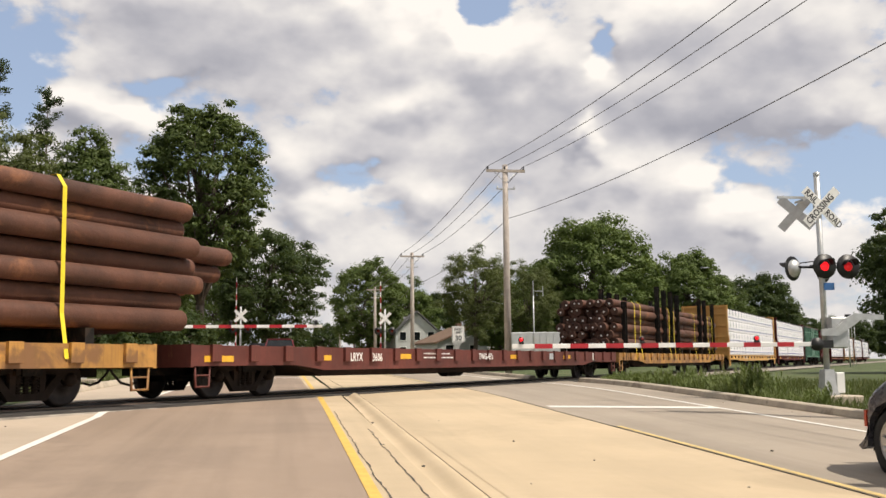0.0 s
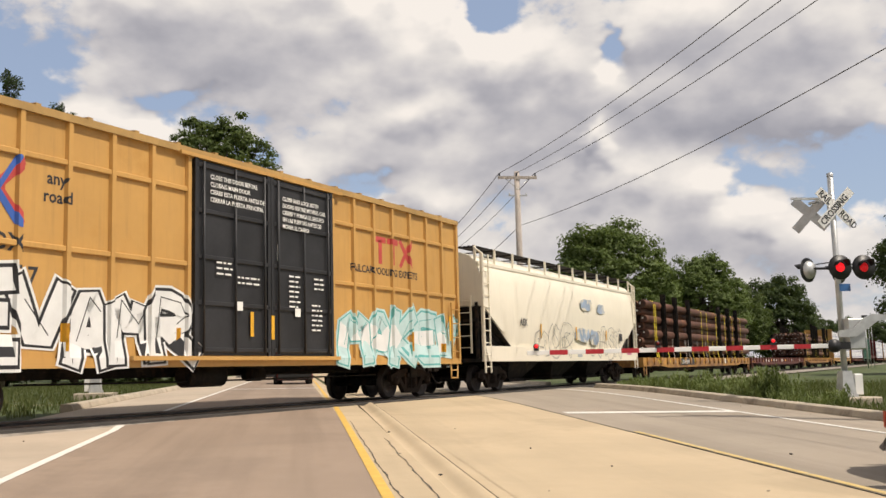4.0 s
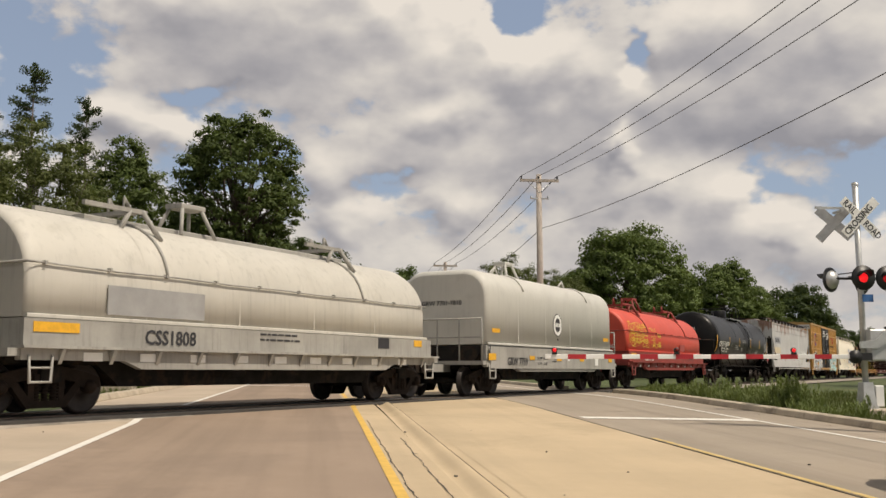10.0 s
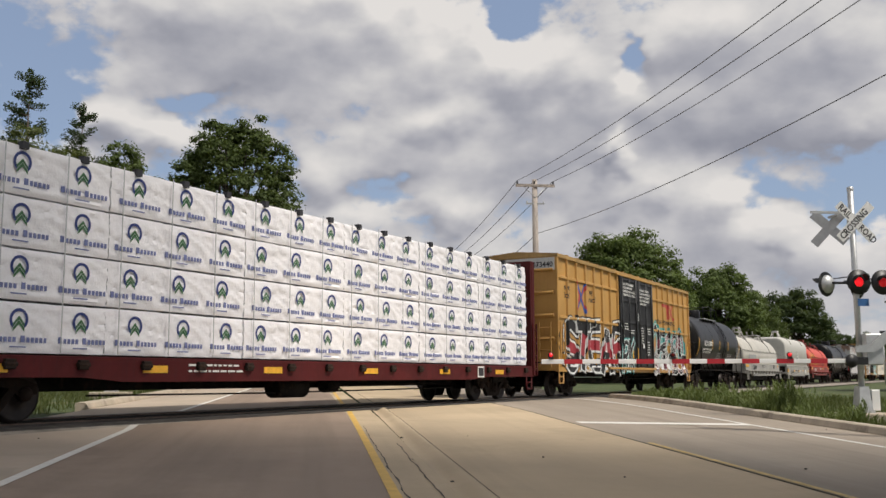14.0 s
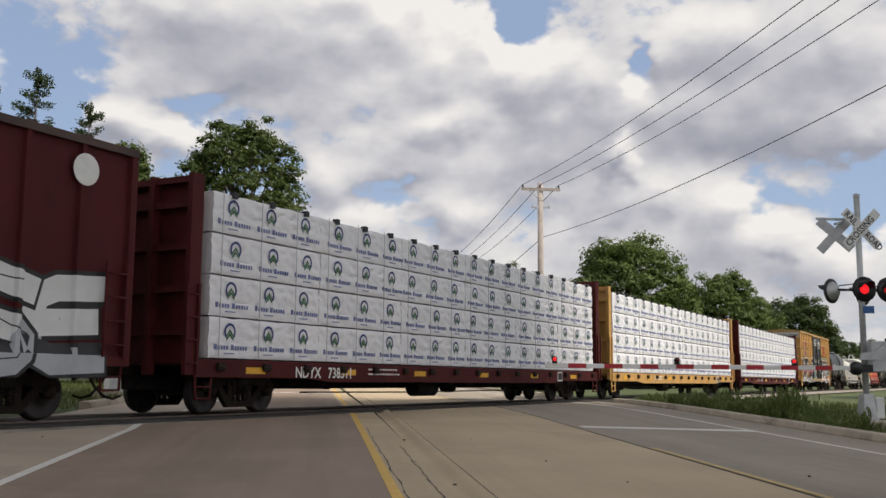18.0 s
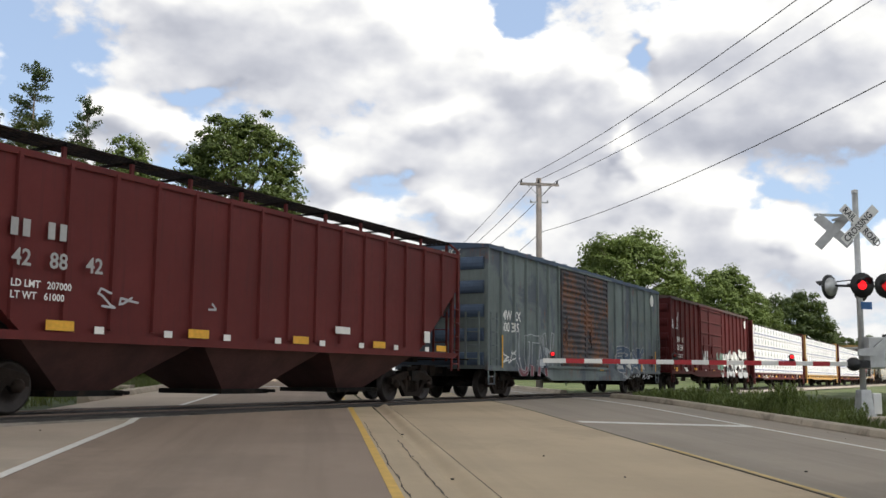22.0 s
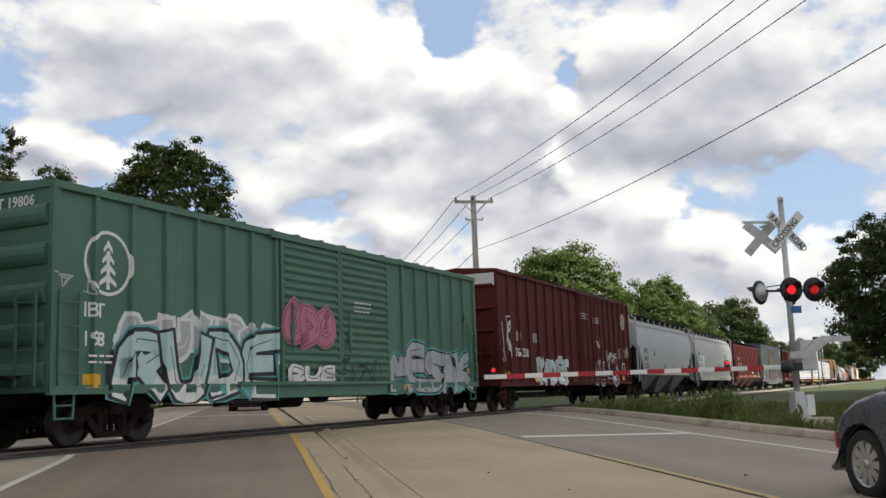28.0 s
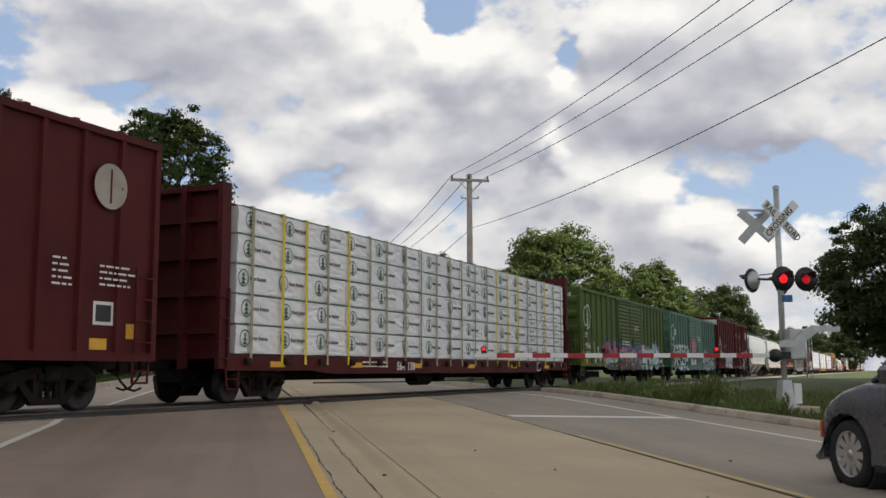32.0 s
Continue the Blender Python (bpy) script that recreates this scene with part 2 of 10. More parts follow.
CONCRETE = surface("concrete", (0.50, 0.395, 0.262), 0.85, vary=0.10, scale=0.35, second=(0.445, 0.35, 0.23), second_at=0.56, bump=0.15, bscale=60, along=0.25)
LANE = surface("lane_concrete", (0.305, 0.231, 0.175), 0.82, vary=0.10, scale=0.3, second=(0.27, 0.205, 0.157), second_at=0.55, bump=0.2, bscale=70, along=0.45)
LANE_PALE = surface("pale_lane_concrete", (0.325, 0.275, 0.218), 0.82, vary=0.10, scale=0.3, second=(0.34, 0.285, 0.225), second_at=0.55, bump=0.2, bscale=70, along=0.45)
JOINT = surface("joint_filler", (0.07, 0.06, 0.05), 0.9)
PALE_YELLOW_LINE = surface("pale_yellow_road_paint", (0.60, 0.44, 0.17), 0.75, vary=0.15, scale=5, second=(0.45, 0.36, 0.22), second_at=0.55)
YELLOW_LINE = surface("yellow_road_paint", (0.66, 0.42, 0.09), 0.7, vary=0.12, scale=6, second=(0.45, 0.32, 0.14), second_at=0.66)
WHITE_LINE = surface("white_road_paint", (0.74, 0.72, 0.67), 0.7, vary=0.10, scale=6, second=(0.5, 0.46, 0.4), second_at=0.68)
KERB = surface("kerb_concrete", (0.42, 0.36, 0.28), 0.9, vary=0.2, scale=1.2, second=(0.26, 0.22, 0.17), bump=0.3)
DIRT = surface("ballast_gravel", (0.30, 0.265, 0.225), 0.95, vary=0.4, scale=2.5, second=(0.18, 0.16, 0.14), bump=0.8, bscale=25)
TURF = surface("turf", (0.062, 0.085, 0.026), 0.95, vary=0.35, scale=0.5, second=(0.16, 0.15, 0.07), second_at=0.6, bump=0.8, bscale=18)
ASPHALT = surface("crossing_asphalt", (0.055, 0.05, 0.046), 0.85, vary=0.25, scale=2, bump=0.3)
STEEL_RAIL = surface("rail_steel", (0.20, 0.15, 0.12), 0.45, 0.6, vary=0.3, scale=4)
BLACK_IRON = surface("grimy_black_iron", (0.014, 0.0125, 0.0115), 0.85, 0.0, vary=0.5, scale=3, gloss=0.2, second=(0.035, 0.025, 0.018), second_at=0.55, bump=0.3)
RUSTY_IRON = surface("rusty_brown_iron", (0.021, 0.0145, 0.011), 0.85, 0.0, vary=0.4, scale=3, gloss=0.2, second=(0.045, 0.026, 0.017), second_at=0.58, bump=0.3)
WHEEL_STEEL = surface("wheel_steel", (0.028, 0.021, 0.018), 0.55, 0.3, vary=0.4, scale=4)
GALV = surface("galvanised_steel", (0.52, 0.53, 0.53), 0.45, 0.55, vary=0.12, scale=6, streak=0.15)
WHITE_MARK = surface("white_stencil_paint", (0.80, 0.80, 0.77), 0.6, vary=0.06, scale=5)
DARK_MARK = surface("black_stencil_paint", (0.03, 0.03, 0.035), 0.6, vary=0.1, scale=5)
YELLOW_MARK = surface("yellow_reflector", (0.75, 0.40, 0.03), 0.5, vary=0.15, scale=8)
TIMBER_POLE = surface("weathered_pole_timber", (0.42, 0.37, 0.33), 0.9, vary=0.2, scale=1.5, streak=0.5, bump=0.4)


# ------------------------------------------------------------------ mesh tools
class MB:
    """Collects faces and makes one mesh of them."""

    def __init__(self):
        self.v, self.f, self.s, self.m, self.cur = [], [], [], [], 0

    def add(self, verts, faces, smooth=False):
        o = len(self.v)
        self.v.extend(verts)
        for f in faces:
            self.f.append(tuple(i + o for i in f))
            self.s.append(smooth)
            self.m.append(self.cur)
        return self

    def box(self, x0, x1, y0, y1, z0, z1, m=None, c=0.0):
        """A box; c cuts its edges off along x, so that it catches the light."""
        if c:
            prof = [(y0 + c, z0), (y1 - c, z0), (y1, z0 + c), (y1, z1 - c), (y1 - c, z1), (y0 + c, z1), (y0, z1 - c), (y0, z0 + c)]
            return self.prism(prof, x0, x1, m=m)
        vs = [(x0, y0, z0), (x1, y0, z0), (x1, y1, z0), (x0, y1, z0), (x0, y0, z1), (x1, y0, z1), (x1, y1, z1), (x0, y1, z1)]
        if m is not None:
            vs = [tuple(m @ Vector(p)) for p in vs]
        return self.add(vs, [(0, 3, 2, 1), (4, 5, 6, 7), (0, 1, 5, 4), (1, 2, 6, 5), (2, 3, 7, 6), (3, 0, 4, 7)])

    def prism(self, prof, a, b, axis="x", smooth=False, m=None):
        """A closed profile carried along an axis from a to b. For x the profile is (y, z), for y it is (x, z), for z (x, y)."""
        n = len(prof)

        def at(t, p):
            return (t, p[0], p[1]) if axis == "x" else (p[0], t, p[1]) if axis == "y" else (p[0], p[1], t)
        vs = [at(a, p) for p in prof] + [at(b, p) for p in prof]
        if m is not None:
            vs = [tuple(m @ Vector(p)) for p in vs]
        self.add(vs, [(i, (i + 1) % n, n + (i + 1) % n, n + i) for i in range(n)], smooth)
        o = len(self.v) - 2 * n
        self.f += [tuple(o + i for i in range(n))[::-1], tuple(o + n + i for i in range(n))]
        self.s += [False, False]
        self.m += [self.cur, self.cur]
        return self

    def rings(self, rings, smooth=True, closed=True, caps=True):
        o, n = len(self.v), len(rings[0])
        for r in rings:
            self.v.extend(tuple(p) for p in r)
        for i in range(len(rings) - 1):
            for j in range(n if closed else n - 1):
                j2 = (j + 1) % n
                self.f.append((o + i * n + j, o + i * n + j2, o + (i + 1) * n + j2, o + (i + 1) * n + j))
                self.s.append(smooth)
                self.m.append(self.cur)
        if caps:
            self.f += [tuple(o + j for j in range(n))[::-1], tuple(o + (len(rings) - 1) * n + j for j in range(n))]
            self.s += [False, False]
            self.m += [self.cur, self.cur]
        return self

    def cyl(self, p0, p1, r0, r1=None, n=10, caps=True):
        p0, p1 = Vector(p0), Vector(p1)
        r1 = r0 if r1 is None else r1
        q = (p1 - p0).to_track_quat("Z", "Y")
        ring = lambda p, r: [p + q @ Vector((r * math.cos(2 * math.pi * i / n), r * math.sin(2 * math.pi * i / n), 0)) for i in range(n)]
        return self.rings([ring(p0, r0), ring(p1, r1)], True, True, caps)

    def tube(self, pts, r, n=6):
        """A bent rod: one run of rings that follow the path."""
        pts = [Vector(p) for p in pts]
        rows = []
        for i, p in enumerate(pts):
            d = (pts[min(i + 1, len(pts) - 1)] - pts[max(i - 1, 0)]).normalized()
            side = d.orthogonal().normalized() if not rows else (last - d * last.dot(d)).normalized()
            last = side
            up = d.cross(side)
            k = 1.0
            if 0 < i < len(pts) - 1:
                a = (pts[i + 1] - p).normalized().dot((p - pts[i - 1]).normalized())
                k = min(1 / max(math.sqrt((1 + a) / 2), 0.4), 1.6)
            rows.append([p + (side * math.cos(2 * math.pi * j / n) + up * math.sin(2 * math.pi * j / n)) * r * k for j in range(n)])
        return self.rings(rows, True)

    def lathe(self, prof, axis_point, axis="y", n=20, caps=False):
        """(radius, along) rows turned about an axis through axis_point."""
        ax = Vector(axis_point)
        out = []
        for r, t in prof:
            row = []
            for i in range(n):
                a = 2 * math.pi * i / n
                c, s = r * math.cos(a), r * math.sin(a)
                row.append(ax + (Vector((c, t, s)) if axis == "y" else Vector((t, c, s)) if axis == "x" else Vector((c, s, t))))
            out.append(row)
        return self.rings(out, True, True, caps)

    def mesh(self, name, *mats):
        me = bpy.data.meshes.new(name)
        me.from_pydata([tuple(p) for p in self.v], [], self.f)
        me.polygons.foreach_set("use_smooth", self.s)
        me.polygons.foreach_set("material_index", self.m)
        for m in mats:
            me.materials.append(m)
        me.update()
        return me


def fix(me):
    """Turn all faces outwards."""
    bm = bmesh.new()
    bm.from_mesh(me)
    bmesh.ops.recalc_face_normals(bm, faces=bm.faces)
    bm.to_mesh(me)
    bm.free()
    return me


def part(name, mb, material, parent, label="", at=None, kind=""):
    me = mb if isinstance(mb, bpy.types.Mesh) else fix(mb.mesh(name, *(material if isinstance(material, (list, tuple)) else [material])))
    ob = new(name, me)
    if parent is not None:
        ob.parent = parent
    if at is not None:
        ob.matrix_basis = at
    return tagged(ob, label, "", "", kind)


def thing(name, label, category, at=None, group="", kind=""):
    ob = new(name)
    ob.empty_display_size = 0.3
    if at is not None:
        ob.matrix_basis = at
    return tagged(ob, label, category, group, kind)


FONT_CACHE = {}


def letters(text, size, align="LEFT"):
    """Mesh of a line of letters in the xz plane, facing -y, a few millimetres thick; its origin is at the start of the base line."""
    key = (text, size, align)
    if key not in FONT_CACHE:
        cu = bpy.data.curves.new("letters", "FONT")
        cu.body, cu.size, cu.align_x, cu.extrude, cu.resolution_u, cu.offset = text, size, align, 0.001, 2, size * 0.018
        ob = new("letters", cu)
        me = bpy.data.meshes.new_from_object(ob)
        me.transform(pose(0, 0, 0, 90, 0, 0))
        bpy.data.objects.remove(ob)
        bpy.data.curves.remove(cu)
        FONT_CACHE[key] = me
    return FONT_CACHE[key]


def lettering(text, x, y, z, size, material, parent, name="lettering", at=None, align="LEFT", squeeze=1.0):
    me = letters(text, size, align).copy()
    me.materials.clear()
    me.materials.append(material)
    ob = new(name, me)
    ob.parent = parent
    ob.matrix_basis = at if at is not None else pose(x, y, z) @ Matrix.Diagonal((squeeze, 1, 1, 1))
    return ob


# ------------------------------------------------------------------ ground, road, track
SHOULDER = surface("shoulder_concrete", (0.44, 0.365, 0.285), 0.85, vary=0.12, scale=0.4, second=(0.38, 0.32, 0.25), bump=0.2, bscale=60)
def sheet(name, us, vs, at, material, label, category, kind="structure", lift=0.0):
    """A grid laid on the ground; at(u, v) gives x, y."""
    mb = MB()
    n = len(vs)
    for u in us:
        for v in vs:
            x, y = at(u, v)
            mb.v.append((x, y, ground_z(x, y) + lift))
    for i in range(len(us) - 1):
        for j in range(n - 1):
            mb.f.append((i * n + j, (i + 1) * n + j, (i + 1) * n + j + 1, i * n + j + 1))
            mb.s.append(True)
            mb.m.append(0)
    ob = new(name, mb.mesh(name, material))
    fix(ob.data)
    return tagged(ob, label, category, "", kind)


def steps(a, b, d):
    n = max(1, round((b - a) / d))
    return [a + (b - a) * i / n for i in range(n + 1)]


def build_ground():
    far = [-1500, -600, -250, -120]
    us = far + steps(-60, 100, 1.6) + [140, 200, 300, 500, 900, 1600]
    vs = [-1500, -600, -250, -100] + steps(-50, 60, 1.6) + [80, 110, 160, 240, 400, 900, 1600]
    sheet("ground", us, vs, track_xy, TURF, "rough mown grass ground with bare patches", "grass", lift=-0.06)


def road_side(q, r, near):
    x, y = road_xy(q, r)
    lat = -x * TY + y * TX
    return lat < 12.75 if near else lat > 15.85


def cross_q(r, lat):
    """Where the line r of the road meets the line lat of the track."""
    # lat = -x*TY + y*TX with x, y = q*Q + r*R
    return (lat - r * (-RX * TY + RY * TX)) / (-QX * TY + QY * TX)


def road_strip(name, r0, r1, near, material, label, category="road", lift=0.0, parent=None, q0=-30, q1=260, skew=0.0):
    """A lengthwise strip of the road, ending on the skew at the crossing."""
    rs = steps(r0, r1, 1.0)
    mb = MB()
    n = len(rs)
    m = 60
    for i in range(m + 1):
        for r in rs:
            a, b = (q0, min(q1, cross_q(r, 12.75))) if near else (cross_q(r, 15.85), q1)
            k = i / m
            q = a + (b - a) * (k if near else k * k)
            x, y = road_xy(q, r + skew * (min(q, 60) - 15))
            mb.v.append((x, y, ground_z(x, y) + lift))
    for i in range(m):
        for j in range(n - 1):
            mb.f.append((i * n + j, i * n + j + 1, (i + 1) * n + j + 1, (i + 1) * n + j))
            mb.s.append(True)
            mb.m.append(0)
    me = fix(mb.mesh(name, material))
    ob = new(name, me)
    if parent is not None:
        ob.parent = parent
        return tagged(ob, label)
    return tagged(ob, label, category, "", "structure")


def kerb_run(name, r, near, q0, q1, side):
    """A kerb with a sloped face and rounded top; side +1: the road lies to its left."""
    prof = [(0.0, -0.1), (0.0, 0.03), (0.05, 0.13), (0.09, 0.15), (0.30, 0.15), (0.30, -0.1)]
    rings = []
    for q in steps(q0, q1, 1.5):
        ring = []
        for a, z in prof:
            x, y = road_xy(q, r + side * a)
            xe, ye = road_xy(q, r)
            ring.append((x, y, ground_z(xe, ye) + z))
        rings.append(ring)
    mb = MB().rings(rings, False)
    return tagged(new(name, fix(mb.mesh(name, KERB))), "worn concrete kerb along the road edge", "kerb", "", "structure")


def rolled_kerb(name, near, q0, q1):
    """A low rounded concrete lip between the gutter and the median."""
    prof = [(1.42, 0.0), (1.48, -0.022), (1.54, -0.024), (1.60, -0.004), (1.65, 0.022), (1.70, 0.036), (1.75, 0.034), (1.80, 0.012), (1.80, -0.03)]
    n, m = len(prof), 60
    mb = MB()
    for i in range(m + 1):
        for r, z in prof:
            a, b = (q0, cross_q(r, 12.75)) if near else (cross_q(r, 15.85), q1)
            q = a + (b - a) * (i / m if near else (i / m) ** 2)
            x, y = road_xy(q, r + 0.005 * (min(q, 60) - 15))
            mb.v.append((x, y, ground_z(x, y) + z * (1 if near else 0.3)))
    for i in range(m):
        for j in range(n - 1):
            mb.f.append((i * n + j, i * n + j + 1, (i + 1) * n + j + 1, (i + 1) * n + j))
            mb.s.append(True)
            mb.m.append(0)
    tagged(new(name, fix(mb.mesh(name, CONCRETE))), "low rounded concrete lip along the median", "kerb", "", "structure")


def build_road():
    for near, nm in ((True, "near"), (False, "far")):
        q0, q1 = (-30, 60) if near else (20, 320)
        road_strip("road_shoulder_" + nm, -5.2, -2.98, near, SHOULDER, "pinkish concrete road shoulder", q0=q0, q1=q1)
        road_strip("road_lane_left_" + nm, -2.97, 0.8, near, LANE, "tan-grey worn concrete traffic lane", q0=q0, q1=q1)
        road_strip("road_gutter_" + nm, 0.8, 1.42, near, CONCRETE, "pale concrete strip beside the median", q0=q0, q1=q1)
        rolled_kerb("rolled_kerb_" + nm, near, q0, q1)
        road_strip("median_edge_" + nm, 1.832, 1.99, near, CONCRETE, "pale sandy concrete edge of the median", "road", -0.003, q0=q0, q1=q1, skew=0.005)
        road_strip("road_median_" + nm, 1.95, 5.30, near, CONCRETE, "pale sandy concrete painted median", q0=q0, q1=q1)
        road_strip("road_lane_right_" + nm, 5.345, 10.75, near, LANE_PALE, "pale tan-grey worn concrete traffic lane", q0=q0, q1=q1)
        road_strip("joint_" + nm, 1.78, 1.86, near, JOINT, "dark tarry joint between slabs", "joint", -0.012, q0=q0, q1=q1, skew=0.005)
        road_strip("joint_right_" + nm, 5.28, 5.36, near, JOINT, "dark tarry joint between slabs", "joint", -0.012, q0=q0, q1=q1)
        road_strip("yellow_line_" + nm, 0.785, 0.897, near, YELLOW_LINE, "faded yellow road line", "line", 0.006, q0=q0, q1=q1, skew=0.0055)
        road_strip("yellow_line_right_" + nm, 5.365, 5.465, near, PALE_YELLOW_LINE, "worn yellow road line", "line", 0.006, q0=q0, q1=15.6 if near else q1)
        road_strip("white_line_" + nm, -3.03, -2.91, near, WHITE_LINE, "white edge line", "line", 0.006, q0=q0, q1=q1)
        road_strip("white_line_right_" + nm, 9.18, 9.30, near, WHITE_LINE, "white edge line", "line", 0.006, q0=q0, q1=q1)
    mb = MB()
    vs = [road_xy(q, r) for q, r in ((19.95, 5.5), (19.95, 9.2), (20.45, 9.2), (20.45, 5.5))]
    mb.add([(x, y, ground_z(x, y) + 0.007) for x, y in vs], [(0, 1, 2, 3)])
    tagged(new("stop_line", fix(mb.mesh("stop_line", WHITE_LINE))), "white stop line before the crossing", "line", "", "structure")
    mb = MB()
    vs = [road_xy(q, r) for q, r in ((44.0, -3.0), (44.0, 0.8), (44.5, 0.8), (44.5, -3.0))]
    mb.add([(x, y, ground_z(x, y) + 0.007) for x, y in vs], [(0, 1, 2, 3)])
    tagged(new("stop_line_far", fix(mb.mesh("stop_line_far", WHITE_LINE))), "white stop line behind the crossing", "line", "", "structure")
    kerb_run("kerb_right", 10.72, True, -20, 35.2, 1)
    kerb_run("kerb_right_far", 10.72, False, 42.5, 200, 1)
    kerb_run("kerb_left_far", -5.2, False, 24.5, 200, -1)
    kerb_run("kerb_left", -5.2, True, -20, 13.5, -1)


def build_track():
    # the bed of ballast, the sealed crossing, ties and two rails
    mb = MB()
    for a, b in ((-480, 14.0), (40.0, 700)):
        mb.prism([(-2.6, 0.30), (-1.6, 0.60), (1.6, 0.60), (2.6, 0.30)], a, b)
    at = pose(*track_xy(0, LATC), 0, 0, 0, 90 - math.degrees(HEAD))
    tagged(part("ballast_bed", mb, DIRT, None, at=at), "grey stone ballast bed of the railway", "ballast", "", "structure")
    mb = MB()
    for y0, y1 in ((-1.62, -0.80), (-0.66, 0.66), (0.80, 1.62)):
        mb.box(9.0, 42.5, y0, y1, 0.45, 0.635)
    tagged(part("crossing_panel", mb, ASPHALT, None, at=at), "black asphalt and rubber crossing panels between the rails", "crossing", "", "structure")
    prof = [(-0.075, 0), (0.075, 0), (0.075, 0.012), (0.012, 0.03), (0.012, 0.125), (0.036, 0.14), (0.036, 0.170), (-0.036, 0.170), (-0.036, 0.14), (-0.012, 0.125), (-0.012, 0.03), (-0.075, 0.012)]
    for y in (-0.753, 0.753):
        mb = MB().prism([(y + a, RAIL - 0.17 + b) for a, b in prof], -480, 700)
        tagged(part("rail", mb, STEEL_RAIL, None, at=at), "worn steel rail with a bright brown head", "rail", "rails", "structure")
    tie = MB().box(-0.11, 0.11, -1.3, 1.3, 0.50, 0.615).mesh("sleeper", RUSTY_IRON)
    bed = thing("sleepers", "dark timber sleepers under the rails", "sleepers", at, "", "structure")
    for s in [-8 + 0.55 * i for i in range(0, 29)] + [43 + 0.55 * i for i in range(0, 70)]:
        part("sleeper", tie, None, bed, at=pose(s, 0, 0))


build_ground()
sheet("gravel_strip", steps(38, 110, 3) + [160, 260, 400, 640], [9.6, 10.4, 11.2, 11.9, 12.3], track_xy, DIRT, "grey gravel strip beside the railway", "gravel", lift=0.012)
build_road()
build_track()


# ------------------------------------------------------------------ rolling stock: shared pieces
HALFW = 1.6


def make_wheel():
    prof = [(0.0, -0.16), (0.10, -0.16), (0.11, -0.05), (0.33, -0.035), (0.37, -0.07), (0.42, -0.07), (0.425, 0.03), (0.445, 0.045), (0.445, 0.07), (0.36, 0.07), (0.33, 0.02), (0.10, 0.03), (0.0, 0.03)]
    mb = MB().lathe(prof, (0, 0, 0), "y", 24)
    return fix(mb.mesh("wheel", WHEEL_STEEL))


def make_sideframe():
    """A cast truck side frame with pedestal ends, a sagging bottom bar and a window with springs."""
    mb = MB()
    top = [(-1.10, 0.46), (-1.10, 0.62), (-0.85, 0.70), (-0.35, 0.80), (0.35, 0.80), (0.85, 0.70), (1.10, 0.62), (1.10, 0.46)]
    under = [(0.72, 0.46), (0.62, 0.55), (0.34, 0.60), (0.30, 0.66), (-0.30, 0.66), (-0.34, 0.60), (-0.62, 0.55), (-0.72, 0.46)]
    mb.prism(top + under, -0.06, 0.06, "y")
    mb.prism([(-0.70, 0.50), (-0.58, 0.56), (-0.30, 0.26), (0.30, 0.26), (0.58, 0.56), (0.70, 0.50), (0.38, 0.14), (-0.38, 0.14)], -0.06, 0.06, "y")
    mb.box(-0.36, -0.24, -0.05, 0.05, 0.2, 0.68)
    mb.box(0.24, 0.36, -0.05, 0.05, 0.2, 0.68)
    return fix(mb.mesh("side_frame", [RUSTY_IRON][0]))


def make_springs():
    mb = MB()
    for x in (-0.17, 0.0, 0.17):
        for i in range(6):
            mb.lathe([(0.072, -0.014), (0.085, 0.0), (0.072, 0.014)], (x, 0, 0.28 + i * 0.05), "z", 10)
        mb.cyl((x, 0, 0.25), (x, 0, 0.58), 0.05, n=8)
    mb.box(-0.30, 0.30, -0.12, 0.12, 0.56, 0.68)
    return fix(mb.mesh("spring_nest", RUSTY_IRON))


def make_cap():
    return fix(MB().lathe([(0.0, -0.15), (0.07, -0.15), (0.09, -0.12), (0.115, -0.09), (0.115, 0.05), (0.0, 0.05)], (0, 0, 0), "y", 12).mesh("bearing_cap", RUSTY_IRON))


WHEEL, SIDEFRAME, SPRINGS, CAP = make_wheel(), make_sideframe(), make_springs(), make_cap()
BOLSTER = MB().box(-0.2, 0.2, -1.15, 1.15, 0.55, 0.82).cyl((-0.88, -1.1, 0.445), (-0.88, 1.1, 0.445), 0.08).cyl((0.88, -1.1, 0.445), (0.88, 1.1, 0.445), 0.08).box(-0.95, 0.95, -0.3, 0.3, 0.40, 0.55)
BOLSTER = fix(BOLSTER.mesh("truck", BLACK_IRON))


def truck(car, x):
    tk = part("truck", BOLSTER, None, car, at=pose(x, 0, 0))
    for y, turn in ((-0.80, 0), (0.80, 180)):
        for dx in (-0.88, 0.88):
            part("wheel", WHEEL, None, tk, at=pose(dx, y, 0.445, 0, 0, turn))
            part("bearing_cap", CAP, None, tk, at=pose(dx, y * 1.25, 0.47, 0, 0, turn))
        part("side_frame", SIDEFRAME, None, tk, at=pose(0, y * 1.25, 0))
        part("spring_nest", SPRINGS, None, tk, at=pose(0, y * 1.25, 0))


def make_coupler():
    mb = MB().box(-0.5, 0.28, -0.09, 0.09, 0.76, 0.95, c=0.02)
    mb.prism([(0.2, -0.16), (0.48, -0.15), (0.55, -0.03), (0.42, 0.02), (0.42, 0.10), (0.2, 0.16)], 0.70, 1.0, "z")
    return fix(mb.mesh("coupler", RUSTY_IRON))


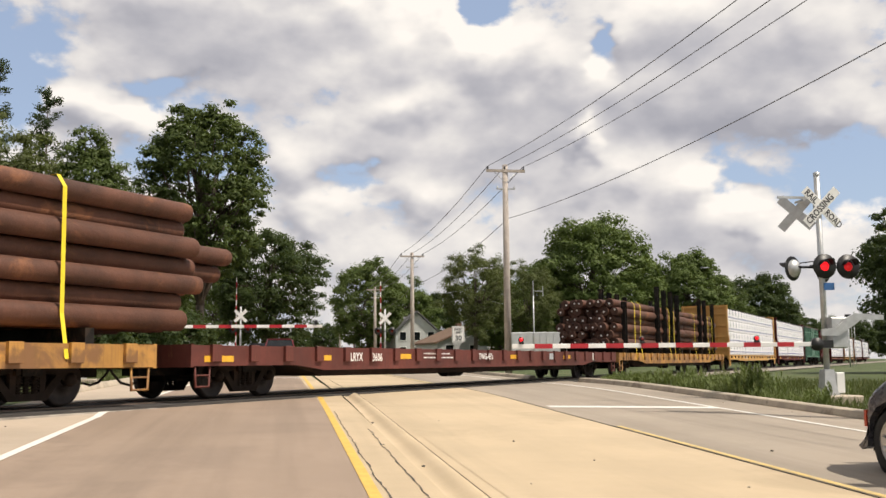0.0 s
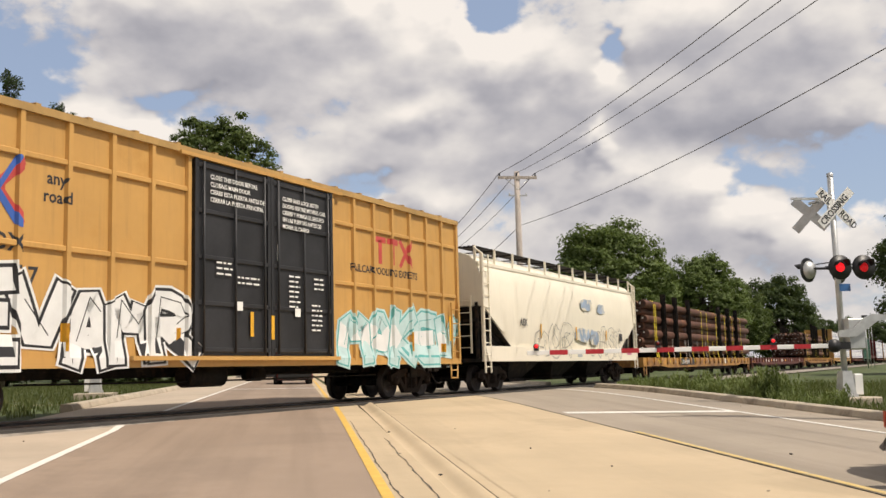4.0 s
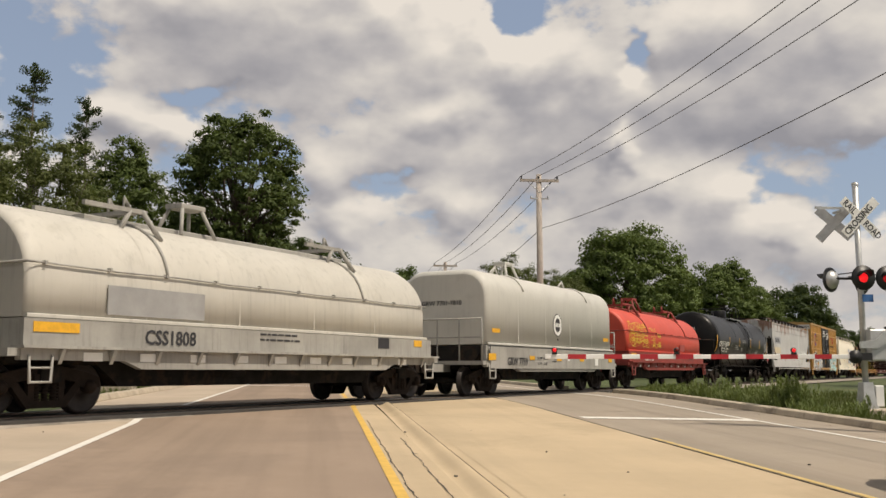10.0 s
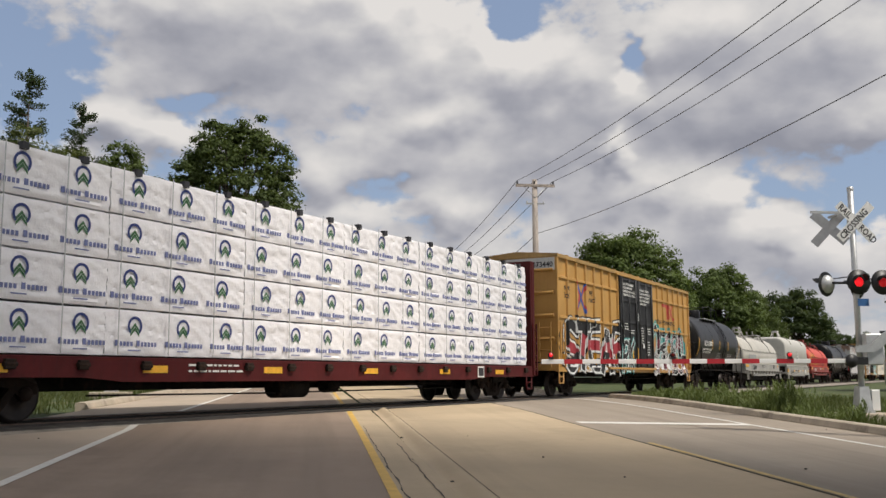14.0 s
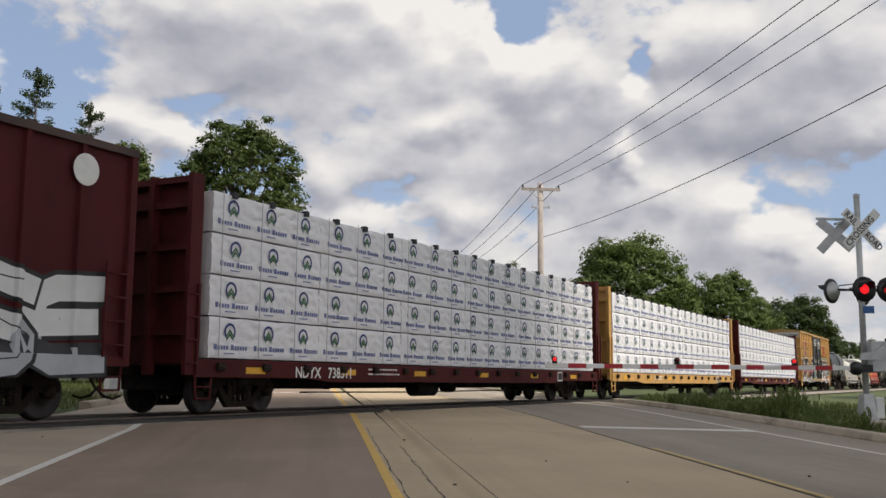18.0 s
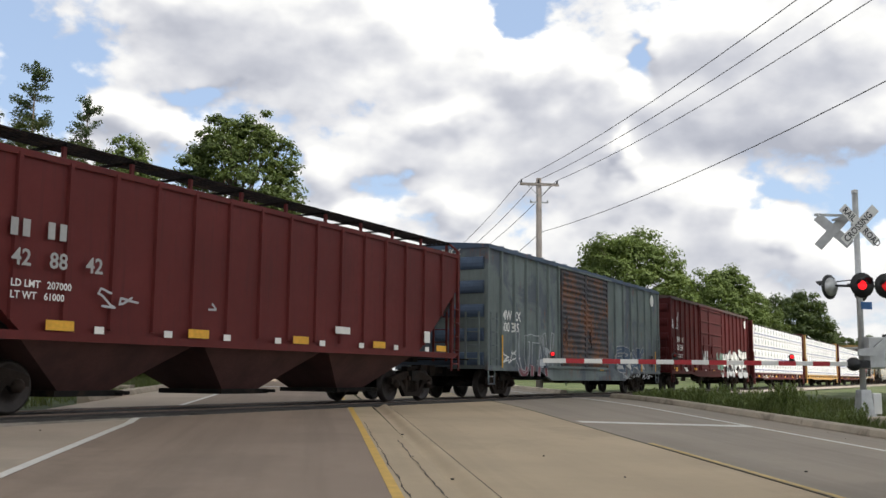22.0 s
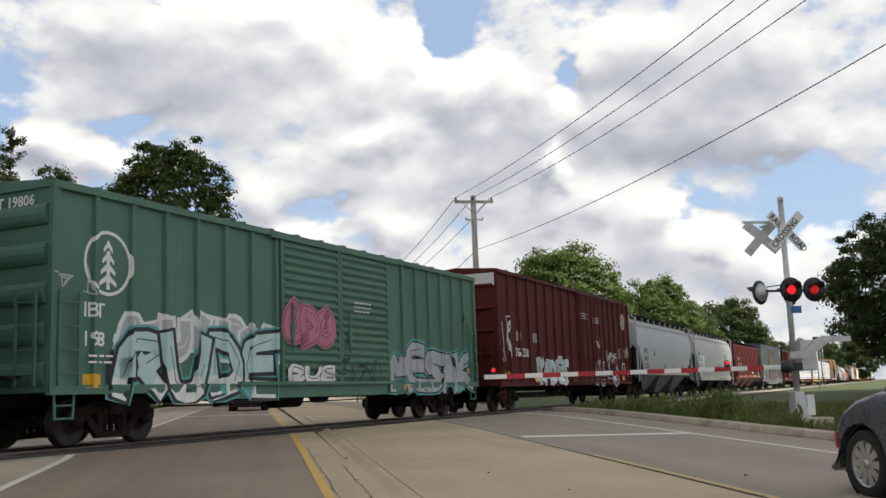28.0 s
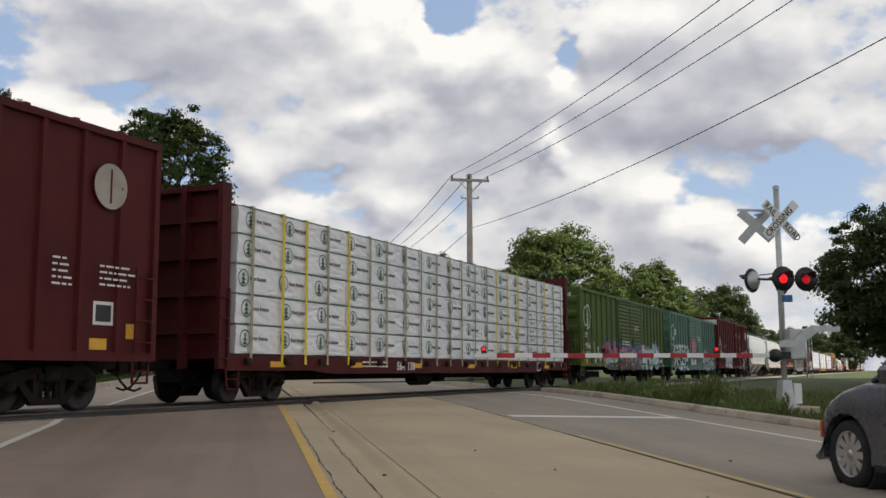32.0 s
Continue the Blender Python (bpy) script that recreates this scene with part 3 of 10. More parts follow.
COUPLER = make_coupler()
HOSE = fix(MB().tube([(0.0, -0.45, 0.72), (0.12, -0.46, 0.55), (0.32, -0.47, 0.38), (0.55, -0.46, 0.33), (0.75, -0.45, 0.38)], 0.025).mesh("brake_hose", BLACK_IRON))


def running_gear(car, half, trucks, reach):
    """Two trucks, couplers and brake hoses; reach: how far the coupler face stands beyond the body's end."""
    for x in trucks:
        truck(car, x)
    for sx in (1, -1):
        part("coupler", COUPLER, None, car, at=pose(sx * (half + reach - 0.52), 0, 0, 0, 0, 0 if sx > 0 else 180))
        part("brake_hose", HOSE, None, car, at=pose(sx * (half + reach - 0.75), 0, 0, 0, 0, 0 if sx > 0 else 180))


LADDERS = {}


def ladder(car, x, y, z0, z1, w, material, along="x", name="ladder"):
    key = (round(z1 - z0, 1), w, material.name, along)
    if key not in LADDERS:
        mb = MB()
        h = key[0]
        for a in (-w / 2, w / 2):
            mb.box(*((a - 0.03, a + 0.03, -0.02, 0.02) if along == "x" else (-0.02, 0.02, a - 0.03, a + 0.03)), 0, h)
        n = max(2, round(h / 0.38))
        for i in range(n):
            z = h * (i + 0.5) / n
            mb.cyl((-w / 2, -0.02, z) if along == "x" else (0, -w / 2, z), (w / 2, -0.02, z) if along == "x" else (0, w / 2, z), 0.017, n=6)
        LADDERS[key] = fix(mb.mesh(name, material))
    return part(name, LADDERS[key], None, car, at=pose(x, y, z0))


STEP = {}


def steps_iron(car, x, y, z, material):
    """A stirrup step hung under a corner."""
    if material.name not in STEP:
        STEP[material.name] = fix(MB().tube([(-0.22, 0, 0), (-0.2, 0, -0.42), (0.2, 0, -0.42), (0.22, 0, 0)], 0.022).tube([(-0.21, 0, -0.2), (0.21, 0, -0.2)], 0.018).mesh("stirrup_step", material))
    part("stirrup_step", STEP[material.name], None, car, at=pose(x, y, z))


def under_gear(car, half, z):
    """Centre sill, brake cylinder, reservoir, rods."""
    mb = MB().box(-half, half, -0.22, 0.22, z - 0.28, z)
    mb.box(-0.05 * half, 0.05 * half, -1.2, 1.2, z - 0.12, z)
    part("centre_sill", mb, BLACK_IRON, car)
    mb = MB().cyl((-1.6, -0.75, z - 0.28), (-0.5, -0.75, z - 0.28), 0.22, n=14)
    part("air_reservoir", mb, BLACK_IRON, car)
    mb = MB().cyl((0.7, -0.5, z - 0.25), (1.2, -0.5, z - 0.25), 0.16, n=12).cyl((1.2, -0.5, z - 0.25), (half * 0.6, -0.35, z - 0.22), 0.02, n=6).tube([(-half * 0.62, -0.9, z - 0.35), (-1.8, -0.85, z - 0.38), (half * 0.6, -0.9, z - 0.35)], 0.018)
    part("brake_rigging", mb, BLACK_IRON, car)


def marks(car, rows, y=None):
    """Small plates and bars of lettering that is too small to read: x, z, width, height, material."""
    for x, z, w, h, m in rows:
        yy = -HALFW - 0.012 if y is None else y
        ob = part("marking", MB().box(x - w / 2, x + w / 2, yy, yy + 0.01, z - h / 2, z + h / 2), m, car)
        if w > 0.1:
            lay_on_ribs(ob, car)


def small_print(car, x, z, w, rows, material, y=None, pitch=0.11, seed=0):
    """Lines of lettering too small to read: short bars."""
    rnd = random.Random(seed + int(x * 10))
    yy = -HALFW - 0.012 if y is None else y
    mb = MB()
    for i in range(rows):
        a = x
        while a < x + w * rnd.uniform(0.7, 1.0):
            b = min(a + rnd.uniform(0.05, 0.22), x + w)
            mb.box(a, b, yy, yy + 0.008, z - i * pitch - 0.036, z - i * pitch)
            a = b + 0.05
    part("small_print", mb, material, car, kind="stuff")


CARS = []     # (thing, position along the train)


def car_thing(name, u0, u1, label, category="freight car"):
    car = thing(name, label, category, None, "cars of the freight train")
    CARS.append((car, (u0 + u1) / 2))
    return car, (u1 - u0) / 2


def riding(name, u, label, category, group=""):
    """A load that rides on a car."""
    ob = thing(name, label, category, None, group)
    CARS.append((ob, u))
    return ob


# ------------------------------------------------------------------ sprayed lettering
RIBBED = {}     # a boxcar: where its ribs stand, its doorway, the foot of its wall


def lay_on_ribs(ob, car):
    """Cut flat paint at the edges of the ribs and press it on to the sheet, the ribs and the sill."""
    if car.name not in RIBBED:
        return ob
    xs, dx0, dx1, zs = RIBBED[car.name]
    me = ob.data
    me.transform(ob.matrix_basis)
    ob.matrix_basis = Matrix.Identity(4)
    lo, hi = min(v.co.x for v in me.vertices), max(v.co.x for v in me.vertices)
    if lo > dx0 - 0.1 and hi < dx1 + 0.1:
        return ob
    bm = bmesh.new()
    bm.from_mesh(me)
    for x in xs:
        for e in (-0.066, -0.044, 0.044, 0.066):
            if lo < x + e < hi:
                bmesh.ops.bisect_plane(bm, geom=bm.verts[:] + bm.edges[:] + bm.faces[:], plane_co=(x + e, 0, 0), plane_no=(1, 0, 0))
    if min(v.co.z for v in me.vertices) < zs + 0.17:
        bmesh.ops.bisect_plane(bm, geom=bm.verts[:] + bm.edges[:] + bm.faces[:], plane_co=(0, 0, zs + 0.168), plane_no=(0, 0, 1))
    for v in bm.verts:
        if dx0 < v.co.x < dx1:
            continue
        d = min(abs(v.co.x - x) for x in xs)
        proud = 0.075 * min(max((0.066 - d) / 0.022, 0.0), 1.0)
        if v.co.z < zs + 0.168:
            proud = max(proud, 0.068)
        v.co.y = -HALFW + 0.07 - proud - 0.005 + max(v.co.y + HALFW + 0.012, -0.03) * 0.5
    bm.to_mesh(me)
    bm.free()
    return ob


def wobble(rnd, cx, cz, w, h, n=14, rough=0.25, slant=0.0):
    pts = []
    for i in range(n):
        a = 2 * math.pi * i / n
        ca, sa = math.cos(a), math.sin(a)
        p = 3.0
        r = (abs(ca) ** p + abs(sa) ** p) ** (-1 / p)
        k = 1 + rnd.uniform(-rough, rough)
        z = cz + h / 2 * r * sa * k
        pts.append((cx + w / 2 * r * ca * k + slant * (z - cz), z))
    return pts


def flat_poly(mb, pts, y):
    """A thin plate with an outline in the side's plane, built as a fan so that it may be concave."""
    cx, cz = sum(p[0] for p in pts) / len(pts), sum(p[1] for p in pts) / len(pts)
    n = len(pts)
    vs = [(cx, y, cz)] + [(p[0], y, p[1]) for p in pts]
    mb.add(vs, [(0, 1 + i, 1 + (i + 1) % n) for i in range(n)])


def ribbon(mb, pts, w, y, square=False):
    """A brush stroke: short quads, with round ends and joints or square ones; each quad lies a hair above the one before."""
    k = 0
    for (x0, z0), (x1, z1) in zip(pts, pts[1:]):
        dx, dz = x1 - x0, z1 - z0
        L = math.hypot(dx, dz) or 1
        ux, uz = dx / L * w / 2, dz / L * w / 2
        if square:
            x0, z0, x1, z1 = x0 - ux * 0.85, z0 - uz * 0.85, x1 + ux * 0.85, z1 + uz * 0.85
        yy = y - 0.0003 * k
        k += 1
        mb.add([(x0 - uz, yy, z0 + ux), (x1 - uz, yy, z1 + ux), (x1 + uz, yy, z1 - ux), (x0 + uz, yy, z0 - ux)], [(0, 1, 2, 3)])
    if not square:
        for x, z in pts:
            n = 6
            mb.add([(x + w / 2 * math.cos(2 * math.pi * i / n), y - 0.0005, z + w / 2 * math.sin(2 * math.pi * i / n)) for i in range(n)], [tuple(range(n))])


def contour(mb, pts, w, line, y):
    """The two borders of a stroke and its ends, as thin lines."""
    left, right = [], []
    for i, (x, z) in enumerate(pts):
        (xa, za), (xb, zb) = pts[max(i - 1, 0)], pts[min(i + 1, len(pts) - 1)]
        L = math.hypot(xb - xa, zb - za) or 1
        nx, nz = -(zb - za) / L * w / 2, (xb - xa) / L * w / 2
        left.append((x + nx, z + nz))
        right.append((x - nx, z - nz))
    ring = left + right[::-1]
    ribbon(mb, ring + ring[:1], line, y)


def glyph(rnd, cx, z0, w, h):
    """Strokes of one made-up letter form."""
    kinds = ["arch", "bowl", "zig", "bar", "loop", "fork"]
    kd = rnd.choice(kinds)
    L, R, B, T, M = cx - w * 0.36, cx + w * 0.36, z0 + h * 0.1, z0 + h * 0.9, z0 + h * 0.5
    j = lambda: rnd.uniform(-0.05, 0.05) * h
    if kd == "arch":
        return [[(L, B), (L + j(), M), (L * 0.7 + R * 0.3, T), (R * 0.7 + L * 0.3, T), (R + j(), M), (R, B)], [(L, M), (R, M)]]
    if kd == "bowl":
        return [[(L, B), (L, T), (R * 0.6 + L * 0.4, T), (R, T - h * 0.2), (R * 0.7 + L * 0.3, M), (L, M)], [(L * 0.5 + R * 0.5, M), (R, B)]]
    if kd == "zig":
        return [[(R, T), (L, T + j()), (R + j(), B), (L, B)], [(L + j(), M), (R, M)]]
    if kd == "bar":
        return [[(L, B), (L + j(), T)], [(L, T), (R, T)], [(L, M), (R * 0.8 + L * 0.2, M)], [(L, B), (R, B)]]
    if kd == "loop":
        return [[(R, T - h * 0.15), (cx, T), (L, M + h * 0.15), (L, M - h * 0.15), (cx, B), (R, B + h * 0.15), (R, M), (cx, M)]]
    return [[(L, T), (cx + j(), M), (R, T)], [(cx, M), (cx + j(), B)], [(L, M), (L, B)]]


def spray(car, x0, x1, z0, z1, letters_n, fill, line, glow=None, accent=None, y=None, seed=1, weight=0.26, name="graffiti", label="sprayed graffiti lettering"):
    """A piece of graffiti: crowded angular letter forms with an outline, a colour behind, a second fill and thin inner lines; without a fill it is outlines alone."""
    rnd = random.Random(seed)
    yy = (-HALFW - 0.012) if y is None else y
    mats, mb = [], MB()
    h, w = z1 - z0, (x1 - x0) / letters_n
    strokes = []
    for i in range(letters_n):
        cx, slant = x0 + (i + 0.5) * w, rnd.uniform(-0.16, 0.22)
        zb, hh = z0 + rnd.uniform(-0.04, 0.05) * h, h * rnd.uniform(0.86, 1.06)
        g = [[(x + slant * (z - z0 - h / 2), z) for x, z in st] for st in glyph(rnd, cx, zb, w * rnd.uniform(1.1, 1.35), hh)]
        if rnd.random() < 0.6:
            e = rnd.choice((-1, 1))
            g.append([(cx, zb + hh * 0.1), (cx + e * w * 0.45, zb - hh * 0.06), (cx + e * w * 0.75, zb + hh * rnd.uniform(0.0, 0.12))])
        strokes.append(g)
    wt = min(w * weight, 0.30)
    low = z0 + wt / 2 + 0.10
    strokes = [[[(x, max(z, low)) for x, z in st] for st in g] for g in strokes]

    def use(m):
        if m not in mats:
            mats.append(m)
        mb.cur = mats.index(m)
    if fill is None:
        use(line)
        for g in strokes:
            for st in g:
                contour(mb, st, wt, 0.028, yy)
    else:
        layers = [(line, wt + 0.09, 0.004), (fill, wt, 0.008)]
        if glow:
            layers.insert(0, (glow, wt + 0.20, 0.0))
        for m, width, lift in layers:
            use(m)
            for g in strokes:
                for st in g:
                    ribbon(mb, st, width, yy - lift, True)
        if accent:
            use(accent)
            for g in strokes:
                st = rnd.choice(g)
                ribbon(mb, st[:3], wt * 0.8, yy - 0.012, True)
        use(line)
        for g in strokes:
            st = g[0]
            ribbon(mb, [(x + wt * 0.2, z + wt * 0.15) for x, z in st[:4]], 0.022, yy - 0.016)
    ob = new(name, mb.mesh(name, *mats))
    ob.parent = car
    return tagged(ob, label, "", "", "stuff")


FORMS = {   # the strokes of broad sprayed letter forms in a unit box
    "R": [[(0, 0), (0.05, 1), (0.75, 1), (0.98, 0.76), (0.7, 0.52), (0.12, 0.48)], [(0.4, 0.5), (1, 0)]],
    "U": [[(0, 1), (0.05, 0.2), (0.35, 0.02), (0.75, 0.05), (0.95, 0.3), (1, 1)]],
    "D": [[(0.05, 0), (0.05, 1), (0.6, 0.95), (0.98, 0.6), (0.85, 0.2), (0.05, 0.02)]],
    "E": [[(1, 1), (0.1, 0.98), (0, 0.5), (0.1, 0.02), (1, 0)], [(0.1, 0.5), (0.85, 0.52)]],
    "S": [[(1, 0.9), (0.4, 1), (0.02, 0.78), (0.35, 0.52), (0.95, 0.4), (0.9, 0.1), (0.4, 0), (0, 0.12)]],
    "T": [[(0, 0.95), (1, 1)], [(0.5, 1), (0.45, 0)]],
    "A": [[(0, 0), (0.4, 1), (0.65, 1), (1, 0)], [(0.2, 0.35), (0.85, 0.35)]],
    "P": [[(0.05, 0), (0.05, 1), (0.8, 0.98), (1, 0.7), (0.75, 0.45), (0.1, 0.42)]],
    "H": [[(0.05, 0), (0, 1)], [(1, 0), (0.95, 1)], [(0.05, 0.5), (0.95, 0.52)]],
    "O": [[(0.5, 1), (0.05, 0.75), (0.05, 0.25), (0.5, 0), (0.95, 0.25), (0.95, 0.75), (0.5, 1)]],
    "M": [[(0, 0), (0.12, 1), (0.5, 0.35), (0.88, 1), (1, 0)]],
    "N": [[(0, 0), (0.08, 1), (0.9, 0.05), (1, 1)]],
    "K": [[(0.05, 0), (0.05, 1)], [(0.95, 1), (0.15, 0.5), (1, 0)]],
    "V": [[(0, 1), (0.45, 0), (1, 1)]],
}


def rounded(pts):
    """Cut the corners of a stroke and divide it finely."""
    for _ in range(1):
        out = [pts[0]]
        for (a, b), (c, d) in zip(pts, pts[1:]):
            out += [(a * 0.75 + c * 0.25, b * 0.75 + d * 0.25), (a * 0.25 + c * 0.75, b * 0.25 + d * 0.75)]
        pts = out + [pts[-1]]
    return pts


def band(mb, pts, w, y, pick):
    """One broad stroke as a strip; pick chooses the paint by height."""
    left, right = [], []
    for i, (x, z) in enumerate(pts):
        (xa, za), (xb, zb) = pts[max(i - 1, 0)], pts[min(i + 1, len(pts) - 1)]
        L = math.hypot(xb - xa, zb - za) or 1
        nx, nz = -(zb - za) / L * w / 2, (xb - xa) / L * w / 2
        ex = (0 if 0 < i < len(pts) - 1 else (w * 0.35 if i else -w * 0.35)) / L
        left.append((x + nx + (xb - xa) * ex, y, z + nz + (zb - za) * ex))
        right.append((x - nx + (xb - xa) * ex, y, z - nz + (zb - za) * ex))
    for i in range(len(pts) - 1):
        mb.cur = pick((pts[i][1] + pts[i + 1][1]) / 2)
        mb.add([left[i], left[i + 1], right[i + 1], right[i]], [(0, 1, 2, 3)])


def piece(car, word, x0, x1, z0, z1, fill, line, glow=None, halo=0.16, accent=None, accent_at=(0.35, 0.6), y=None, seed=1, weight=0.30, outline=0.07, name="graffiti", label="sprayed graffiti lettering"):
    """A large sprayed piece: broad rounded letter forms with an outline, a halo behind them and a second paint in a belt."""
    rnd = random.Random(seed)
    yy = (-HALFW - 0.012) if y is None else y
    mats = [glow or line, line, fill or line, accent or fill or line]
    mb = MB()
    n, h = len(word), z1 - z0
    w = (x1 - x0) / n
    wt = w * weight
    groups = []
    for i, ch in enumerate(word):
        lean, tall, drop = rnd.uniform(-0.12, 0.18), rnd.uniform(0.88, 1.10), rnd.uniform(-0.03, 0.03) * h
        groups.append([])
        for st in FORMS[ch]:
            st = [(u + rnd.uniform(-0.08, 0.08), v + rnd.uniform(-0.05, 0.05)) for u, v in st]
            groups[-1].append(rounded([(x0 + w * (i + 0.5) + (u - 0.5) * (w - wt * 0.35) + lean * (v - 0.5) * h, z0 + wt / 2 + drop + v * (h - wt) * tall) for u, v in st]))
    if fill is None:
        mb.cur = 1
        for g in groups:
            for st in g:
                contour(mb, st, wt, outline, yy)
        ob = new(name, mb.mesh(name, line, line))
        ob.parent = car
        return tagged(ob, label, "", "", "stuff")
    if glow:
        for k, st in enumerate(st for g in groups for st in g):
            band(mb, st, wt + 2 * outline + 2 * halo, yy - 0.0001 * k, lambda z: 0)
    order = list(range(n))
    rnd.shuffle(order)
    for k, i in enumerate(order):
        lift = yy - 0.004 - 0.0022 * k
        for q, st in enumerate(groups[i]):
            band(mb, st, wt + 2 * outline, lift - 0.0002 * q, lambda z: 1)
        for q, st in enumerate(groups[i]):
            band(mb, st, wt, lift - 0.0010 - 0.0002 * q, lambda z: 3 if accent_at[0] < (z - z0) / h < accent_at[1] else 2)
        mb.cur = 1
        for st in groups[i]:      # quick inner strokes and drips
            if rnd.random() < 0.8:
                ribbon(mb, [(x + wt * 0.2, z + wt * 0.14) for x, z in st[1:-1:2]] or st[:2], 0.022, lift - 0.0018)
            x, z = st[0]
            if z < z0 + h * 0.3 and rnd.random() < 0.6:
                mb.add([(x, lift - 0.0020, z), (x + 0.02, lift - 0.0020, z), (x + 0.015, lift - 0.0020, z - rnd.uniform(0.08, 0.22))], [(0, 1, 2)])
    low = max(z0 - 0.12, 0.70)
    mb.v = [(vx, vy, max(vz, low)) for vx, vy, vz in mb.v]
    ob = new(name, mb.mesh(name, *mats))
    ob.parent = car
    return tagged(lay_on_ribs(ob, car), label, "", "", "stuff")


def scrawl(car, x0, x1, z0, z1, material, seed, w=0.05, y=None, name="tag", label="thin sprayed scrawl"):
    rnd = random.Random(seed)
    yy = (-HALFW - 0.013) if y is None else y
    mb = MB()
    x = x0
    while x < x1:
        n = rnd.randint(4, 7)
        st = [(x + rnd.uniform(-0.1, 0.5), rnd.uniform(z0, z1)) for _ in range(n)]
        pts = []
        for (a, b), (c, d) in zip(st, st[1:]):
            for i in range(4):
                k = i / 4
                pts.append((a + (c - a) * k, b + (d - b) * (k * k * (3 - 2 * k))))
        ribbon(mb, pts, w, yy)
        x += rnd.uniform(0.35, 0.6)
    ob = new(name, mb.mesh(name, material))
    ob.parent = car
    return tagged(lay_on_ribs(ob, car), label, "", "", "stuff")


# ------------------------------------------------------------------ boxcars
def boxcar(name, u0, u1, zs, zt, paint, roofm, label, door=(0.40, 0.62), door_kind="plug", door_mat=None, rib=1.05, trucks=2.05, sill_drop=0.0, end_cap=None, girts=True, split=0.5, endm=None):
    car, half = car_thing(name, u0, u1, label, "boxcar")
    L = 2 * half
    dx0, dx1 = -half + door[0] * L, -half + door[1] * L
    W = HALFW - 0.07
    # the body: side sheets, ends and floor in one shell
    mb = MB().box(-half + 0.04, half - 0.04, -W, W, zs + 0.05, zt - 0.06)
    part("body", mb, paint, car)
    # roof with eaves and shallow cross ribs
    mb = MB().prism([(-HALFW - 0.02, zt - 0.16), (-HALFW - 0.02, zt - 0.03), (0, zt + 0.10), (HALFW + 0.02, zt - 0.03), (HALFW + 0.02, zt - 0.16), (W - 0.05, zt - 0.14), (-W + 0.05, zt - 0.14)], -half, half)
    n = round(L / 1.1)
    for i in range(1, n):
        x = -half + L * i / n
        mb.prism([(-HALFW - 0.01, zt - 0.03), (0, zt + 0.10), (HALFW + 0.01, zt - 0.03), (HALFW + 0.01, zt + 0.01), (0, zt + 0.145), (-HALFW - 0.01, zt + 0.01)], x - 0.05, x + 0.05)
    part("roof", mb, roofm, car)
    # bottom sill, dropped between the trucks on some cars
    mb = MB()
    for sy in (-1, 1):
        y0, y1 = sorted((sy * (W - 0.02), sy * (HALFW - 0.005)))
        if sill_drop:
            pr = [(-half, zs + 0.16), (-half, zs), (-half + 4.2, zs), (-half + 5.2, zs - sill_drop), (half - 5.2, zs - sill_drop), (half - 4.2, zs), (half, zs), (half, zs + 0.16)]
            mb.prism(pr, y0, y1, "y")
        else:
            mb.box(-half, half, y0, y1, zs, zs + 0.16)
    part("side_sill", mb, paint, car)
    # posts on the side
    post = MB()
    prof = [(-0.065, 0.0), (-0.045, -0.075), (0.045, -0.075), (0.065, 0.0)]
    post.prism(prof, zs + 0.10, zt - 0.12, "z")
    post = fix(post.mesh("rib", paint))
    far = MB()
    nl, nr = max(2, round((dx0 + half) / rib)), max(2, round((half - dx1) / rib))
    for x in [-half + 0.09 + (dx0 + half - 0.18) * i / nl for i in range(nl + 1)] + [dx1 + 0.09 + (half - dx1 - 0.18) * i / nr for i in range(nr + 1)]:
        part("rib", post, None, car, at=pose(x, -W, 0))
        far.prism([(x + a, W - b) for a, b in prof], zs + 0.10, zt - 0.12, "z")
    RIBBED[car.name] = ([-half + 0.09 + (dx0 + half - 0.18) * i / nl for i in range(nl + 1)] + [dx1 + 0.09 + (half - dx1 - 0.18) * i / nr for i in range(nr + 1)], dx0, dx1, zs)
    part("far_ribs", far, paint, car, kind="stuff")
    if girts:
        mb = MB()
        for a, b in ((-half + 0.2, dx0 - 0.1), (dx1 + 0.1, half - 0.2)):
            for z in (zs + (zt - zs) * 0.46, zs + (zt - zs) * 0.80):
                mb.box(a, b, -W - 0.055, -W, z - 0.05, z + 0.05, c=0.015)
        part("girt", mb, paint, car)
    # corner posts
    for sx in (-1, 1):
        a, b = sorted((sx * half, sx * (half - 0.14)))
        part("corner_post", MB().box(a, b, -HALFW, -W + 0.03, zs, zt - 0.1), paint, car)
        part("corner_post", MB().box(a, b, W - 0.03, HALFW, zs, zt - 0.1), paint, car)
    # pressed ends: deep level corrugations
    nn = 5
    for sx in (-1, 1):
        for i in range(nn):
            z = zs + 0.35 + (zt - zs - 0.95) * i / (nn - 1)
            mb = MB()
            rows = []
            for j in range(7):
                a = math.pi * j / 6
                rows.append((sx * (half - 0.05 + 0.11 * math.sin(a)), z - (0.07 if end_cap else 0.20) * math.cos(a)))
            mb.prism(rows, -W + 0.08, W - 0.08, "y")
            part("end_corrugation", mb, endm or paint, car)
        if end_cap:
            a, b = sorted((sx * (half - 0.02), sx * (half + 0.025)))
            part("end_panel", MB().box(a, b, -W + 0.02, W - 0.02, zt - 0.62, zt - 0.17), end_cap, car)
    # doors
    dm = door_mat or paint
    dxm = dx0 + (dx1 - dx0) * split
